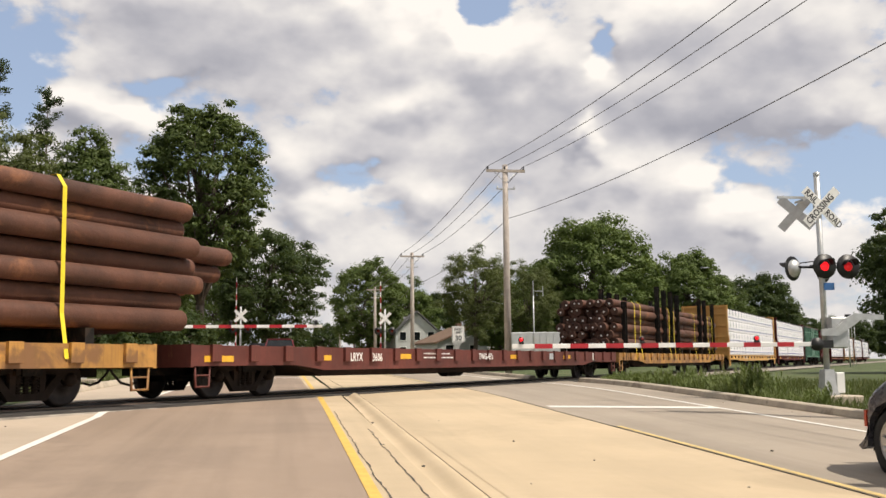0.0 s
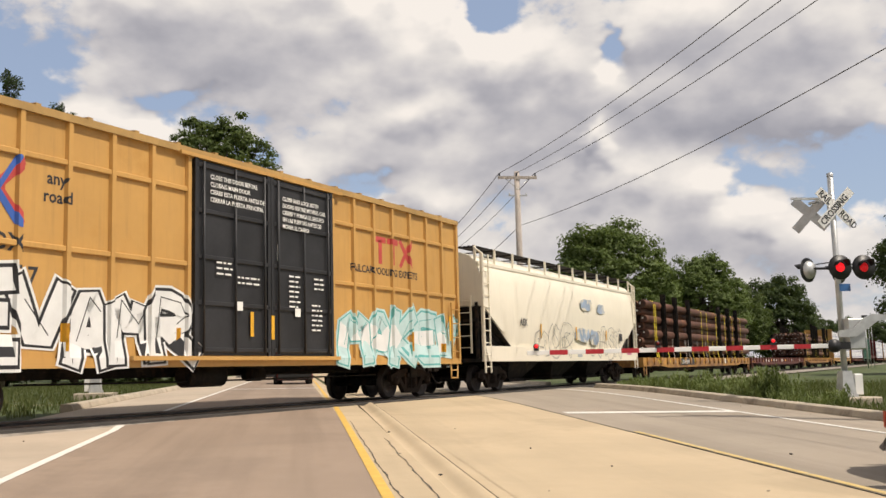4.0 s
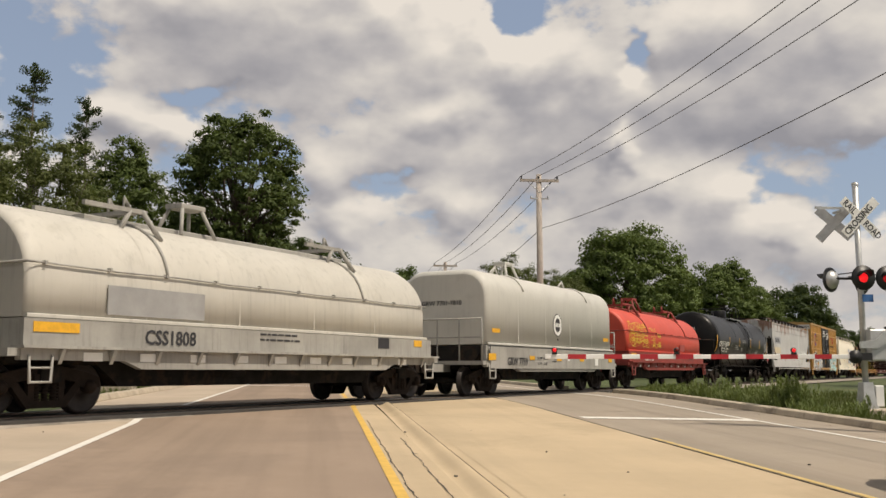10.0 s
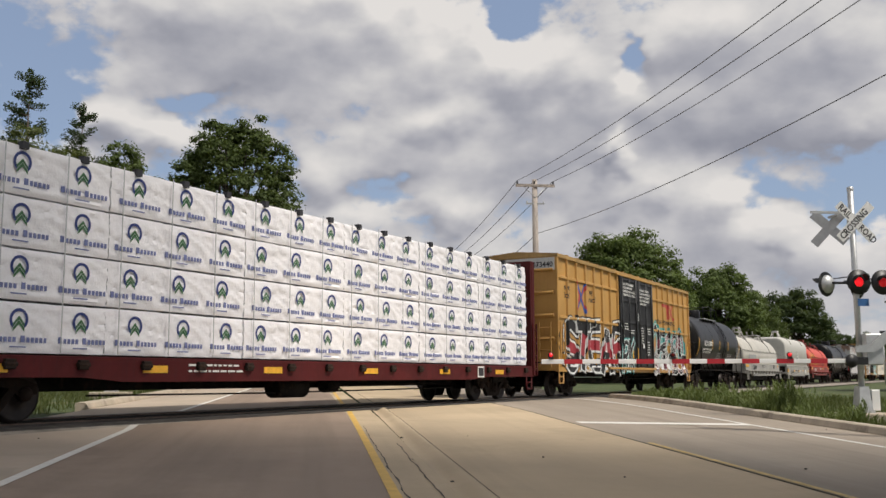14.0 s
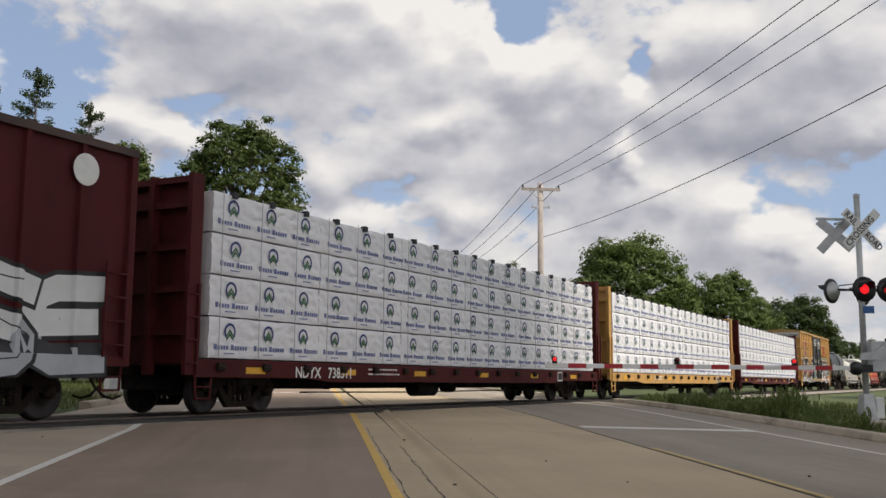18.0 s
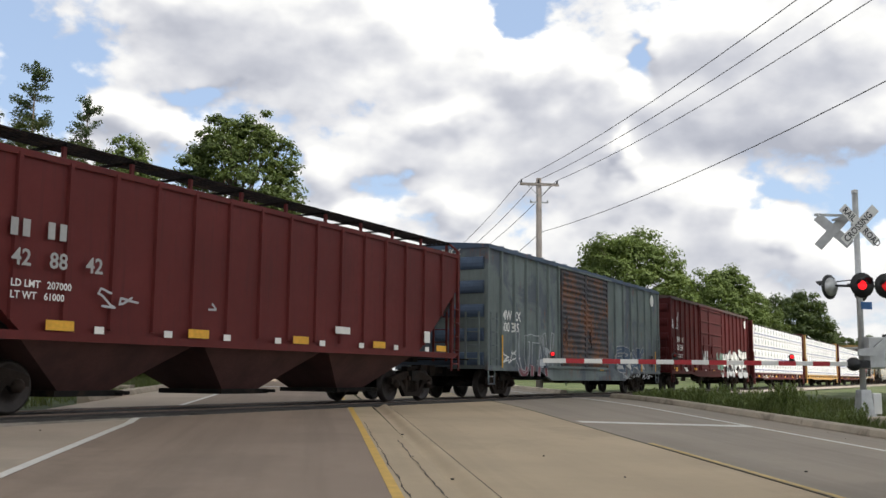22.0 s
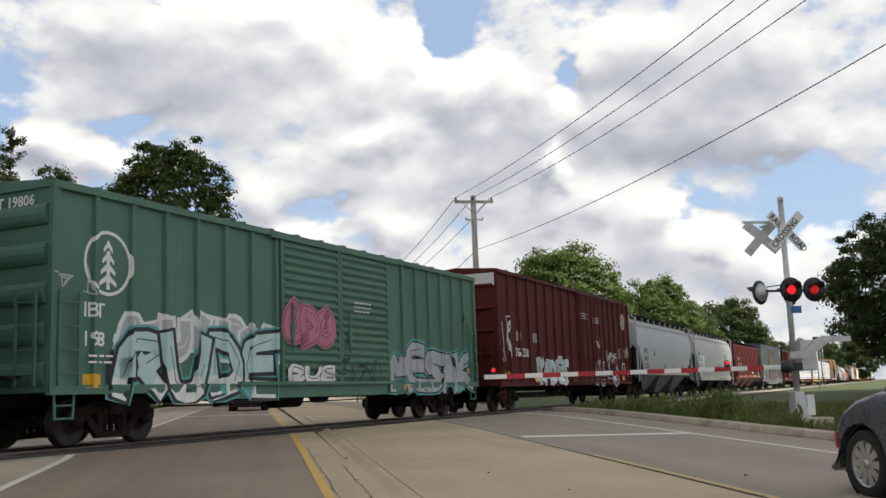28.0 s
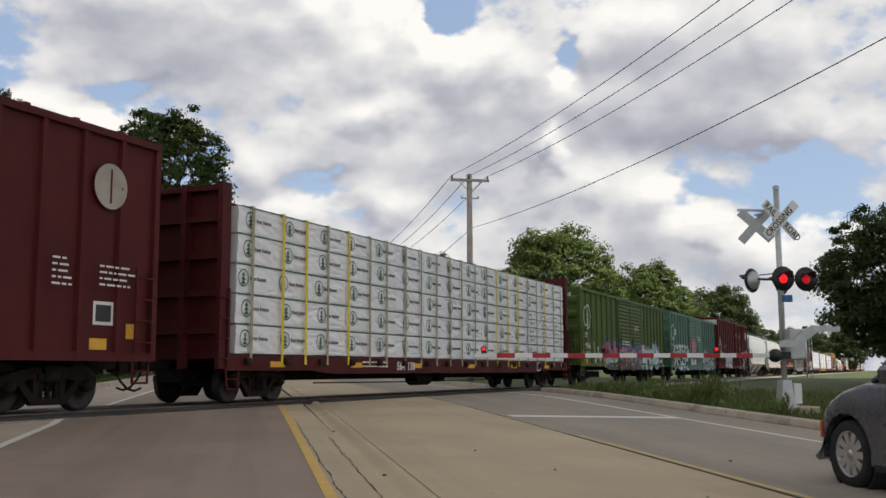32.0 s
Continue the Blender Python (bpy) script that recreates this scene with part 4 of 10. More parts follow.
    for a, b in ((dx0 + 0.02, dxm - 0.02), (dxm + 0.02, dx1 - 0.02)):
        mb = MB().box(a, b, -HALFW - 0.01, -W - 0.01, zs + 0.22, zt - 0.22)
        dr = part("door", mb, dm, car)
        mb = MB()
        if door_kind == "corrugated":
            n = 17
            for j in range(n):
                z = zs + 0.32 + (zt - zs - 0.64) * j / (n - 1)
                mb.prism([(-HALFW - 0.01, z - 0.075), (-HALFW - 0.06, z - 0.02), (-HALFW - 0.06, z + 0.02), (-HALFW - 0.01, z + 0.075)], a + 0.1, b - 0.1)
        elif door_kind == "panel":
            for j in range(6):
                z = zs + 0.30 + (zt - zs - 0.6) * j / 5
                mb.box(a + 0.04, b - 0.04, -HALFW - 0.055, -HALFW, z - 0.05, z + 0.05, c=0.015)
        else:
            for j in range(5):
                z = zs + 0.32 + (zt - zs - 0.64) * j / 4
                mb.box(a + 0.03, b - 0.03, -HALFW - 0.05, -HALFW, z - 0.045, z + 0.045, c=0.012)
            for x in (a + 0.22, b - 0.22, (a + b) / 2):
                mb.cyl((x, -HALFW - 0.07, zs + 0.25), (x, -HALFW - 0.07, zt - 0.25), 0.028, n=6)
        for x in (a + 0.04, b - 0.04):
            mb.box(x - 0.05, x + 0.05, -HALFW - 0.05, -HALFW, zs + 0.2, zt - 0.2)
        part("door_ribs", mb, dm, dr)
        if door_kind != "plug":
            part("latch", MB().box(a + 0.3, a + 0.42, -HALFW - 0.12, -HALFW - 0.04, zs + 1.1, zs + 1.5).cyl((a + 0.36, -HALFW - 0.1, zs + 0.9), (a + 0.36, -HALFW - 0.1, zs + 2.0), 0.02, n=6), dm, dr)
    part("door_track", MB().box(dx0 - 1.6, dx1 + 0.2, -HALFW - 0.09, -HALFW, zs + 0.12, zs + 0.20), paint, car)
    part("door_track", MB().box(dx0 - 0.4, dx1 + 0.4, -HALFW - 0.07, -HALFW, zt - 0.2, zt - 0.13), paint, car)
    # ladders, steps, grab irons
    for sx in (-1, 1):
        ladder(car, sx * (half - 0.38), -HALFW - 0.03, zs + 0.15, zs + 1.75, 0.44, paint)
        steps_iron(car, sx * (half - 0.36), -HALFW + 0.05, zs + 0.02, paint)
        ladder(car, sx * (half + 0.11), -W + 0.40, zs + 0.15, zs + 1.75, 0.44, paint, "y")
        part("end_platform", MB().box(*sorted((sx * half, sx * (half + 0.34))), -1.0, 1.0, zs + 0.30, zs + 0.34), BLACK_IRON, car)
        part("hand_brake", MB().lathe([(0.22, -0.03), (0.28, 0.0), (0.22, 0.03)], (sx * (half + 0.2), 0.55, zs + 1.5), "x", 14).cyl((sx * half, 0.55, zs + 1.5), (sx * (half + 0.22), 0.55, zs + 1.5), 0.03), paint, car) if sx < 0 else None
    under_gear(car, half, zs + 0.1)
    running_gear(car, half, (-half + trucks, half - trucks), 0.95)
    return car, half


# ------------------------------------------------------------------ covered hoppers
def hopper(name, u0, u1, zs, zt, paint, label, curved=True, ribs=0, slope_z=2.6, inset=2.3, chutes=3, sill_h=0.36, sillm=None, chute_mat=None, rack=None, climb=1.45, notch=False, tall_posts=False):
    car, half = car_thing(name, u0, u1, label, "hopper car")
    W = HALFW - 0.03
    # cross-section from the sill over the roof, one half and its mirror
    if curved:
        side = [(W - 0.06, zs), (W, zs + 0.5), (W, zs + 1.3), (W - 0.03, zs + 2.1), (W - 0.12, zt - 0.62), (W - 0.20, zt - 0.38), (W - 0.42, zt - 0.14), (0.8, zt), (0.0, zt + 0.04)]
    else:
        side = [(W - 0.05, zs), (W - 0.05, zs + 1.3), (W - 0.05, zs + 2.2), (W - 0.05, zt - 0.45), (W - 0.06, zt - 0.22), (W - 0.10, zt - 0.14), (0.8, zt), (0.0, zt + 0.04)]
    prof = side + [(-y, z) for y, z in side[-2::-1]]
    xs = [-half + 0.05 + (inset) * i / 8 for i in range(9)] + steps(-half + inset + 0.4, half - inset - 0.4, 1.0) + [half - 0.05 - inset * i / 8 for i in range(8, -1, -1)]
    rings = []
    for x in xs:
        d = min(x + half, half - x) - 0.05
        if d >= inset - 1e-6:
            zmin = zs
        elif notch:      # a short level cut, a slope, and an upright edge
            zmin = slope_z + (zs - slope_z) * 0.66 * min(max(d / inset - 0.22, 0.0) / 0.60, 1.0)
        else:
            zmin = slope_z + (zs - slope_z) * d / inset
        rings.append([(x, y, max(z, zmin)) for y, z in prof])
    mb = MB().rings(rings, curved)
    mb.s[-1] = mb.s[-2] = False
    shell = mb.mesh("body", paint)
    shell.set_sharp_from_angle(angle=radians(30))
    part("body", shell, None, car)
    # vertical weld seams or posts
    mb_post = MB()
    if ribs:
        n = ribs
        for i in range(n + 1):
            x = -half + 0.06 + (2 * half - 0.12) * i / n
            d = min(x + half, half - x) - 0.05
            z0 = zs + 0.1 if d >= inset else slope_z + (zs - slope_z) * d / inset
            h = zt - 0.22 - z0
            me = fix(MB().prism([(-0.05, 0.0), (-0.035, -0.06), (0.035, -0.06), (0.05, 0.0)], z0, z0 + h, "z").mesh("rib", paint))
            part("rib", me, None, car, at=pose(x, -W + 0.05, 0))
    else:
        n = 6
        for i in range(1, n):
            x = -half + 2 * half * i / n
            pts = [(y, z) for y, z in side if z > zs + 0.1]
            rr = [[(x + e, -y - 0.006, z) for y, z in pts] for e in (-0.018, 0.018)]
            mb_post.rings(rr, True, False, False)
        part("weld_seams", mb_post, paint, car)
    # long roof angle
    e = side[-4]
    part("eave_rail", MB().box(-half + 0.05, half - 0.05, -e[0] - 0.05, -e[0] + 0.03, e[1] - 0.05, e[1] + 0.05), paint, car)
    # side sill
    sm = sillm or paint
    se = inset - 0.15 if notch else 0.1
    for sy in (-1, 1):
        y0, y1 = sorted((sy * (HALFW - 0.10), sy * HALFW))
        part("side_sill", MB().prism([(-half + se, zs + 0.02), (-half + se + 0.25, zs - sill_h), (half - se - 0.25, zs - sill_h), (half - se, zs + 0.02)], y0, y1, "y"), sm, car)
    # end frames: floor, slope-sheet braces, corner posts, ladders
    for sx in (-1, 1):
        mb = MB().box(*sorted((sx * half, sx * (half - inset))), -1.3, 1.3, zs - sill_h, zs - sill_h + 0.1)
        part("end_platform", mb, BLACK_IRON, car)
        mb = MB()
        for y in (-1.35, 0.0, 1.35):
            mb.box(*sorted((sx * (half - 0.12), sx * (half - 0.02))), y - 0.05, y + 0.05, zs - sill_h + 0.1, slope_z + 0.1)
        mb.box(*sorted((sx * (half - 0.1), sx * (half - 0.04))), -1.35, 1.35, slope_z - 0.5, slope_z - 0.42)
        part("end_post", mb, BLACK_IRON if ribs == 0 else paint, car)
        ladder(car, sx * (half - 0.3), -HALFW + 0.02, zs - sill_h - 0.35, zs + climb, 0.42, rack or paint)
        part("roof_post", MB().box(*sorted((sx * (half - 0.04), sx * (half - 0.13))), -HALFW + 0.02, -HALFW + 0.10, zs - sill_h, zt - 0.05).tube([(sx * (half - 0.09), -HALFW + 0.06, zt - 0.08), (sx * (half - 0.09), -1.28, zt + 0.14)], 0.035), rack or paint, car)
        ladder(car, sx * (half - 0.02), -0.95, zs - 0.2, zs + 1.6, 0.42, rack or paint, "y")
        if not ribs:
            a, b = (half - 0.06, slope_z - 0.03), (half - inset, zs - 0.03)
            part("slope_sheet", MB().prism([(sx * a[0], a[1]), (sx * b[0], b[1]), (sx * b[0], b[1] - 0.04), (sx * a[0], a[1] - 0.04)], -W + 0.03, W - 0.03, "y"), BLACK_IRON, car)
            for sy in (-1, 1):
                part("shear_plate", MB().prism([(sx * (half - 0.35), slope_z - 0.45), (sx * (half - inset - 0.1), zs - 0.03), (sx * (half - inset + 0.15), zs - sill_h + 0.1), (sx * (half - 0.75), zs - sill_h + 0.1)], *sorted((sy * (W - 0.34), sy * (W - 0.30))), "y"), BLACK_IRON, car)
        # bolster plate in black, also stands in for deep shade before the chute ends
        if notch:
            part("bolster_web", MB().box(*sorted((sx * (half - inset + 0.02), sx * (half - inset - 0.03))), -1.35, 1.35, 0.62, zs + 0.2).box(*sorted((sx * half, sx * (half - inset))), -1.36, -1.30, zs - sill_h - 0.18, zs - sill_h + 0.02), BLACK_IRON, car)
        part("slope_brace", MB().tube([(sx * (half - 0.1), -1.3, slope_z - 0.45), (sx * (half - inset), -1.3, zs)], 0.05), BLACK_IRON, car)
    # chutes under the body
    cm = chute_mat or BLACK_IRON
    span = 2 * (half - inset)
    cw = span / chutes
    for i in range(chutes):
        xc = -half + inset + cw * (i + 0.5)
        zb = 0.36
        top = [(xc - cw / 2 + 0.02, -HALFW + 0.14, zs - 0.02), (xc + cw / 2 - 0.02, -HALFW + 0.14, zs - 0.02), (xc + cw / 2 - 0.02, HALFW - 0.14, zs - 0.02), (xc - cw / 2 + 0.02, HALFW - 0.14, zs - 0.02)]
        bot = [(xc - 0.55, -0.7, zb), (xc + 0.55, -0.7, zb), (xc + 0.55, 0.7, zb), (xc - 0.55, 0.7, zb)]
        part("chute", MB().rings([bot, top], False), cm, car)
        part("outlet_gate", MB().box(xc - 0.75, xc + 0.75, -0.85, 0.85, zb - 0.08, zb + 0.02).cyl((xc + 0.6, -1.15, zb - 0.02), (xc + 0.6, 1.15, zb - 0.02), 0.035), BLACK_IRON, car)
    # running board on the roof
    mb = MB()
    for sy in (-1, 1):
        y0 = sy * 0.95
        for k in range(5):
            mb.box(-half + 0.1, half - 0.1, y0 - 0.30 + 0.15 * k - 0.03, y0 - 0.30 + 0.15 * k + 0.03, zt + 0.16, zt + 0.19)
    n = round(2 * half / 1.5)
    for i in range(n + 1):
        x = -half + 0.12 + (2 * half - 0.24) * i / n
        mb.box(x - 0.03, x + 0.03, -1.28, 1.28, zt + 0.12, zt + 0.16)
    part("running_board", mb, BLACK_IRON, car)
    brace = fix(MB().prism([(-0.035, -0.06), (0.035, -0.06), (0.035, 0.0), (-0.035, 0.0)], -0.30 if tall_posts else -0.12, 0.19 if tall_posts else 0.12, "z").mesh("walkway_post", rack or paint))
    for i in range(n + 1):
        x = -half + 0.12 + (2 * half - 0.24) * i / n
        part("walkway_post", brace, None, car, at=pose(x, -1.28 if tall_posts else -1.16, zt))
    mb = MB()
    for i in range(5):
        x = -half + 2 * half * (i + 0.5) / 5
        mb.box(x - 1.2, x + 1.2, -0.38, 0.38, zt + 0.02, zt + 0.12, c=0.03)
    part("roof_hatch", mb, paint, car)
    part("centre_sill", MB().box(-half, half, -0.22, 0.22, zs - sill_h - 0.1, zs - sill_h + 0.2), BLACK_IRON, car)
    running_gear(car, half, (-half + 1.75, half - 1.75), 0.62)
    return car, half


# ------------------------------------------------------------------ tank cars
def tank_car(name, u0, u1, r, zc, paint, label, cage=True, bars=(), reach=1.15):
    car, half = car_thing(name, u0, u1, label, "tank car")
    prof = []
    for i in range(7):
        a = math.pi / 2 * i / 6
        prof.append((r * math.sin(a), -half + 0.55 - 0.55 * math.cos(a)))
    prof += [(r, x) for x in steps(-half + 1.2, half - 1.2, 2.0)]
    for i in range(6, -1, -1):
        a = math.pi / 2 * i / 6
        prof.append((r * math.sin(a), half - 0.55 + 0.55 * math.cos(a)))
    part("tank", MB().lathe(prof, (0, 0, zc), "x", 48), paint, car)
    for x in (-half + 0.62, half - 0.62, -half / 3, half / 3, 0):
        part("weld_seam", MB().lathe([(r, x - 0.02), (r + 0.008, x - 0.015), (r + 0.008, x + 0.015), (r, x + 0.02)], (0, 0, zc), "x", 48), paint, car)
    part("manway", MB().lathe([(0.0, 0.45), (0.40, 0.45), (0.46, 0.40), (0.46, -0.1)], (-0.1, 0, zc + r), "z", 20), paint, car)
    part("valve_box", MB().lathe([(0.0, 0.28), (0.2, 0.28), (0.2, -0.1)], (0.85, 0, zc + r), "z", 14).cyl((-1.0, 0.2, zc + r - 0.05), (-1.0, 0.2, zc + r + 0.25), 0.08), paint, car)
    if cage:
        mb = MB()
        for y in (-0.95, 0.95):
            mb.tube([(-1.4, y, zc + r - 0.3), (-1.4, y, zc + r + 0.5), (0.0, y, zc + r + 0.62), (1.5, y, zc + r + 0.5), (1.5, y, zc + r - 0.3)], 0.025)
            mb.tube([(0.6, y, zc + r - 0.3), (0.6, y, zc + r + 0.58)], 0.025)
        for x in (-1.4, 1.5):
            mb.tube([(x, -0.95, zc + r + 0.5), (x, 0.95, zc + r + 0.5)], 0.025)
        part("safety_railing", mb, paint, car)
    mb = MB().box(-1.5, 1.6, -1.0, -0.55, zc + r - 0.16, zc + r - 0.12).box(-1.5, 1.6, 0.55, 1.0, zc + r - 0.16, zc + r - 0.12)
    part("top_walkway", mb, GALV, car)
    # a ladder that follows the shell
    mb = MB()
    for dx in (-0.22, 0.22):
        mb.tube([(1.0 + dx, -(r + 0.08) * math.sin(a), zc + (r + 0.08) * math.cos(a)) for a in [radians(25 + 13 * i) for i in range(8)]] + [(1.0 + dx, -HALFW, 0.7)], 0.022)
    for i in range(11):
        a = radians(28 + 9 * i)
        mb.cyl((0.78, -(r + 0.08) * math.sin(a), zc + (r + 0.08) * math.cos(a)), (1.22, -(r + 0.08) * math.sin(a), zc + (r + 0.08) * math.cos(a)), 0.015, n=6)
    part("ladder", mb, paint, car)
    # saddles, bolsters, side rods and end railings
    for sx in (-1, 1):
        xs = sx * (half - 1.55)
        pts = [(-(r + 0.01) * math.sin(radians(180 - a)), zc + (r + 0.01) * math.cos(radians(180 - a))) for a in range(-62, 63, 12)]
        part("saddle", MB().prism(pts + [(1.25, 0.85), (-1.25, 0.85)], xs - 0.35, xs + 0.35), paint, car)
        part("stub_sill", MB().box(*sorted((sx * (half - 3.2), sx * (half + 0.75))), -0.3, 0.3, 0.72, 1.02).box(*sorted((sx * (half - 0.5), sx * (half + 0.6))), -1.45, 1.45, 0.98, 1.04), BLACK_IRON, car)
        mb = MB()
        xe = sx * (half + 0.42)
        mb.tube([(xe, -1.5, 0.7), (xe, -1.5, 2.5), (xe, 1.5, 2.5), (xe, 1.5, 0.7)], 0.03)
        mb.tube([(xe, -1.5, 2.5), (sx * (half - 1.2), -1.5, 2.45), (sx * (half - 1.2), -1.5, 1.0)], 0.028)
        mb.tube([(xe, -0.7, 1.0), (xe, -0.7, 2.5)], 0.025).tube([(xe, 0.7, 1.0), (xe, 0.7, 2.5)], 0.025)
        part("end_railing", mb, BLACK_IRON, car)
        steps_iron(car, sx * (half + 0.1), -1.5, 0.98, BLACK_IRON)
    mb = MB().tube([(-half + 1.2, -1.25, 1.08), (half - 1.2, -1.25, 1.08)], 0.03)
    for i in range(6):
        x = -half + 3.0 + (2 * half - 6) * i / 5
        mb.tube([(x - 0.6, -1.2, zc - 0.95), (x, -1.25, 1.08)], 0.02)
    part("side_rod", mb, BLACK_IRON, car)
    part("bottom_outlet", MB().cyl((0, 0, zc - r + 0.1), (0, 0, 0.55), 0.22, 0.16, 12).box(-2.5, -1.2, -0.6, -0.2, 0.72, 1.0), BLACK_IRON, car)
    for i, along in enumerate(bars):
        mb = MB()
        x = -half + along
        for k in range(9 if i in (0, len(bars) - 1) else 5):
            a0, a1 = radians(83 + 4 * k), radians(87 + 4 * k)
            mb.add([(x - 0.06, -(r + 0.01) * math.sin(a0), zc + (r + 0.01) * math.cos(a0)), (x + 0.06, -(r + 0.01) * math.sin(a0), zc + (r + 0.01) * math.cos(a0)),
                    (x + 0.06, -(r + 0.01) * math.sin(a1), zc + (r + 0.01) * math.cos(a1)), (x - 0.06, -(r + 0.01) * math.sin(a1), zc + (r + 0.01) * math.cos(a1))], [(0, 1, 2, 3)])
        part("reflector", mb, YELLOW_MARK, car)
    running_gear(car, half, (-half + 1.55, half - 1.55), reach)
    return car, half


# ------------------------------------------------------------------ coil cars
HOOD_HALF = HALFW - 0.20


def coil_car(name, u0, u1, zb, zt, cover, frame_mat, label, reach=1.6, round_top=True, saddle_bars=True):
    car, half = car_thing(name, u0, u1, label, "coil car")
    W = HOOD_HALF if round_top else HALFW - 0.10
    if round_top:
        prof = [(-W, zb)] + [(-W * math.cos(radians(a)) * (1.0 if a else 1), zb + 0.62 + (zt - zb - 0.62) * math.sin(radians(a))) for a in range(0, 181, 9)] + [(W, zb)]
    else:
        c = 0.75
        prof = [(-W, zb)] + [(-W + c - c * math.cos(radians(a)), zt - c + c * math.sin(radians(a))) for a in range(0, 91, 15)] + [(W - c + c * math.sin(radians(a)), zt - c + c * math.cos(radians(a))) for a in range(0, 91, 15)] + [(W, zb)]
    mb = MB()
    b = 0.22
    rings = []
    mid = sum(z for _, z in prof) / len(prof)
    for x, k in ((-half, 0.93), (-half + 0.06, 0.975), (-half + b, 1.0), (half - b, 1.0), (half - 0.06, 0.975), (half, 0.93)):
        rings.append([(x, y * k, zb + (z - zb) * k) for y, z in prof])
    mb.rings(rings, True)
    hood = part("hood", mb, cover, car)
    # hood seams, lip, hand rod, ridge beam and lifting arms
    for i in range(1, 5):
        x = -half + 2 * half * i / 5
        part("hood_seam", MB().rings([[(x + e, y * 1.003, zb + (z - zb) * 1.003) for y, z in prof] for e in (-0.016, 0.016)], True, False, False), cover, hood)
    part("hood_lip", MB().box(-half - 0.02, half + 0.02, -W - 0.05, -W + 0.02, zb - 0.02, zb + 0.05, c=0.012), cover, hood)
    zr = zb + 0.86 if round_top else zb + 1.1
    dark = frame_mat if round_top else cover
    if round_top:
        kr = zb + 0.62
        yr = W * math.cos(math.asin(min((zr - kr) / (zt - kr), 1))) + 0.045
        pts = [(-half - 0.05, yr, zr), (-half - 0.05, -yr, zr)] + [(-half + 0.3 + (2 * half - 0.6) * i / 8, -yr, zr - (0.02 if i % 2 else 0)) for i in range(9)] + [(half + 0.03, -yr, zr)]
        part("hand_rod", MB().tube(pts, 0.016), dark, hood)
        clip = fix(MB().box(-0.025, 0.025, -0.03, 0.06, -0.03, 0.03).mesh("rod_clip", dark))
        for i in range(10):
            part("rod_clip", clip, None, hood, at=pose(-half + 0.3 + (2 * half - 0.6) * i / 9, -yr, zr))
        part("ridge_beam", MB().box(-half * 0.66, half * 0.66, -0.16, 0.16, zt - 0.03, zt + 0.09, c=0.02), dark, hood)
    for sx in (-1, 1):
        x = sx * half * 0.52
        hoop = [(x, y * 1.012, zb + (z - zb) * 1.010) for y, z in prof[2:-2]] if round_top else [(x, y * 1.015, z + 0.02) for y, z in prof[2:-2]]
        part("lifting_hoop", MB().tube(hoop, 0.03), dark, hood)
        if round_top:
            arm = MB().box(x - 1.35, x + 0.15, -0.68, -0.60, zt + 0.16, zt + 0.24).box(x - 1.35, x + 0.15, 0.60, 0.68, zt + 0.16, zt + 0.24)
            for sy in (-1, 1):
                arm.tube([(x - 0.5, sy * 0.64, zt - 0.22), (x - 0.25, sy * 0.64, zt + 0.2)], 0.05).tube([(x + 0.25, sy * 0.95, zt - 0.35), (x + 0.05, sy * 0.64, zt + 0.22)], 0.055)
                arm.tube([(x, sy * 0.2, zt + 0.2), (x + 0.02, sy * 0.2, zt + 0.5), (x + 0.3, sy * 0.2, zt + 0.2)], 0.03)
            arm.box(x - 0.1, x + 0.05, -0.66, 0.66, zt + 0.17, zt + 0.25)
            part("lifting_arm", arm, dark, hood)
        else:
            part("lifting_arm", MB().tube([(x, -0.6, zt - 0.02), (x - 0.3, -0.6, zt + 0.26), (x - 0.7, -0.6, zt + 0.05)], 0.035), dark, hood)
    xc = -half * 0.22
    mb = MB().box(xc - 0.36, xc + 0.36, -0.22, 0.22, zt + 0.55, zt + 0.66, c=0.02)
    for sx in (-1, 1):
        for sy in (-1, 1):
            mb.tube([(xc + sx * 0.52, sy * 0.38, zt - 0.05), (xc + sx * 0.28, sy * 0.17, zt + 0.58)], 0.045)
    part("lifting_bracket", mb, dark, hood)
    # frame: recessed web with lettering, a ledge, a lower girder with gussets
    for sy in (-1, 1):
        y0, y1 = sorted((sy * (HALFW - 0.20), sy * (HALFW - 0.09)))
        part("side_web", MB().box(-half - 0.12, half + 0.12, y0, y1, zb - 0.50, zb - 0.03), frame_mat, car)
        y0, y1 = sorted((sy * (HALFW - 0.22), sy * (HALFW + 0.10)))
        if saddle_bars:
            part("ledge", MB().box(-half - 0.25, half + 0.25, y0, y1, zb - 0.50, zb - 0.455), frame_mat, car)
        y0, y1 = sorted((sy * (HALFW - 0.16), sy * (HALFW - 0.03)))
        part("side_girder", MB().prism([(-half - 0.2, zb - 0.50), (-half - 0.2, zb - 0.68), (-half + 1.9, zb - 0.68), (-half + 2.3, zb - 0.82), (half - 2.3, zb - 0.82), (half - 1.9, zb - 0.68), (half + 0.2, zb - 0.68), (half + 0.2, zb - 0.50)], y0, y1, "y"), frame_mat, car)
    if saddle_bars:
        gus = fix(MB().prism([(-HALFW - 0.09, zb - 0.505), (-HALFW + 0.02, zb - 0.505), (-HALFW + 0.02, zb - 0.74)], -0.035, 0.035).mesh("gusset", frame_mat))
        for i in range(12):
            part("gusset", gus, None, car, at=pose(-half + 2 * half * (i + 0.5) / 12, 0, 0))
    part("trough", MB().prism([(-1.38, zb - 0.04), (-0.9, zb - 0.75), (0.9, zb - 0.75), (1.38, zb - 0.04)], -half, half), BLACK_IRON, car)
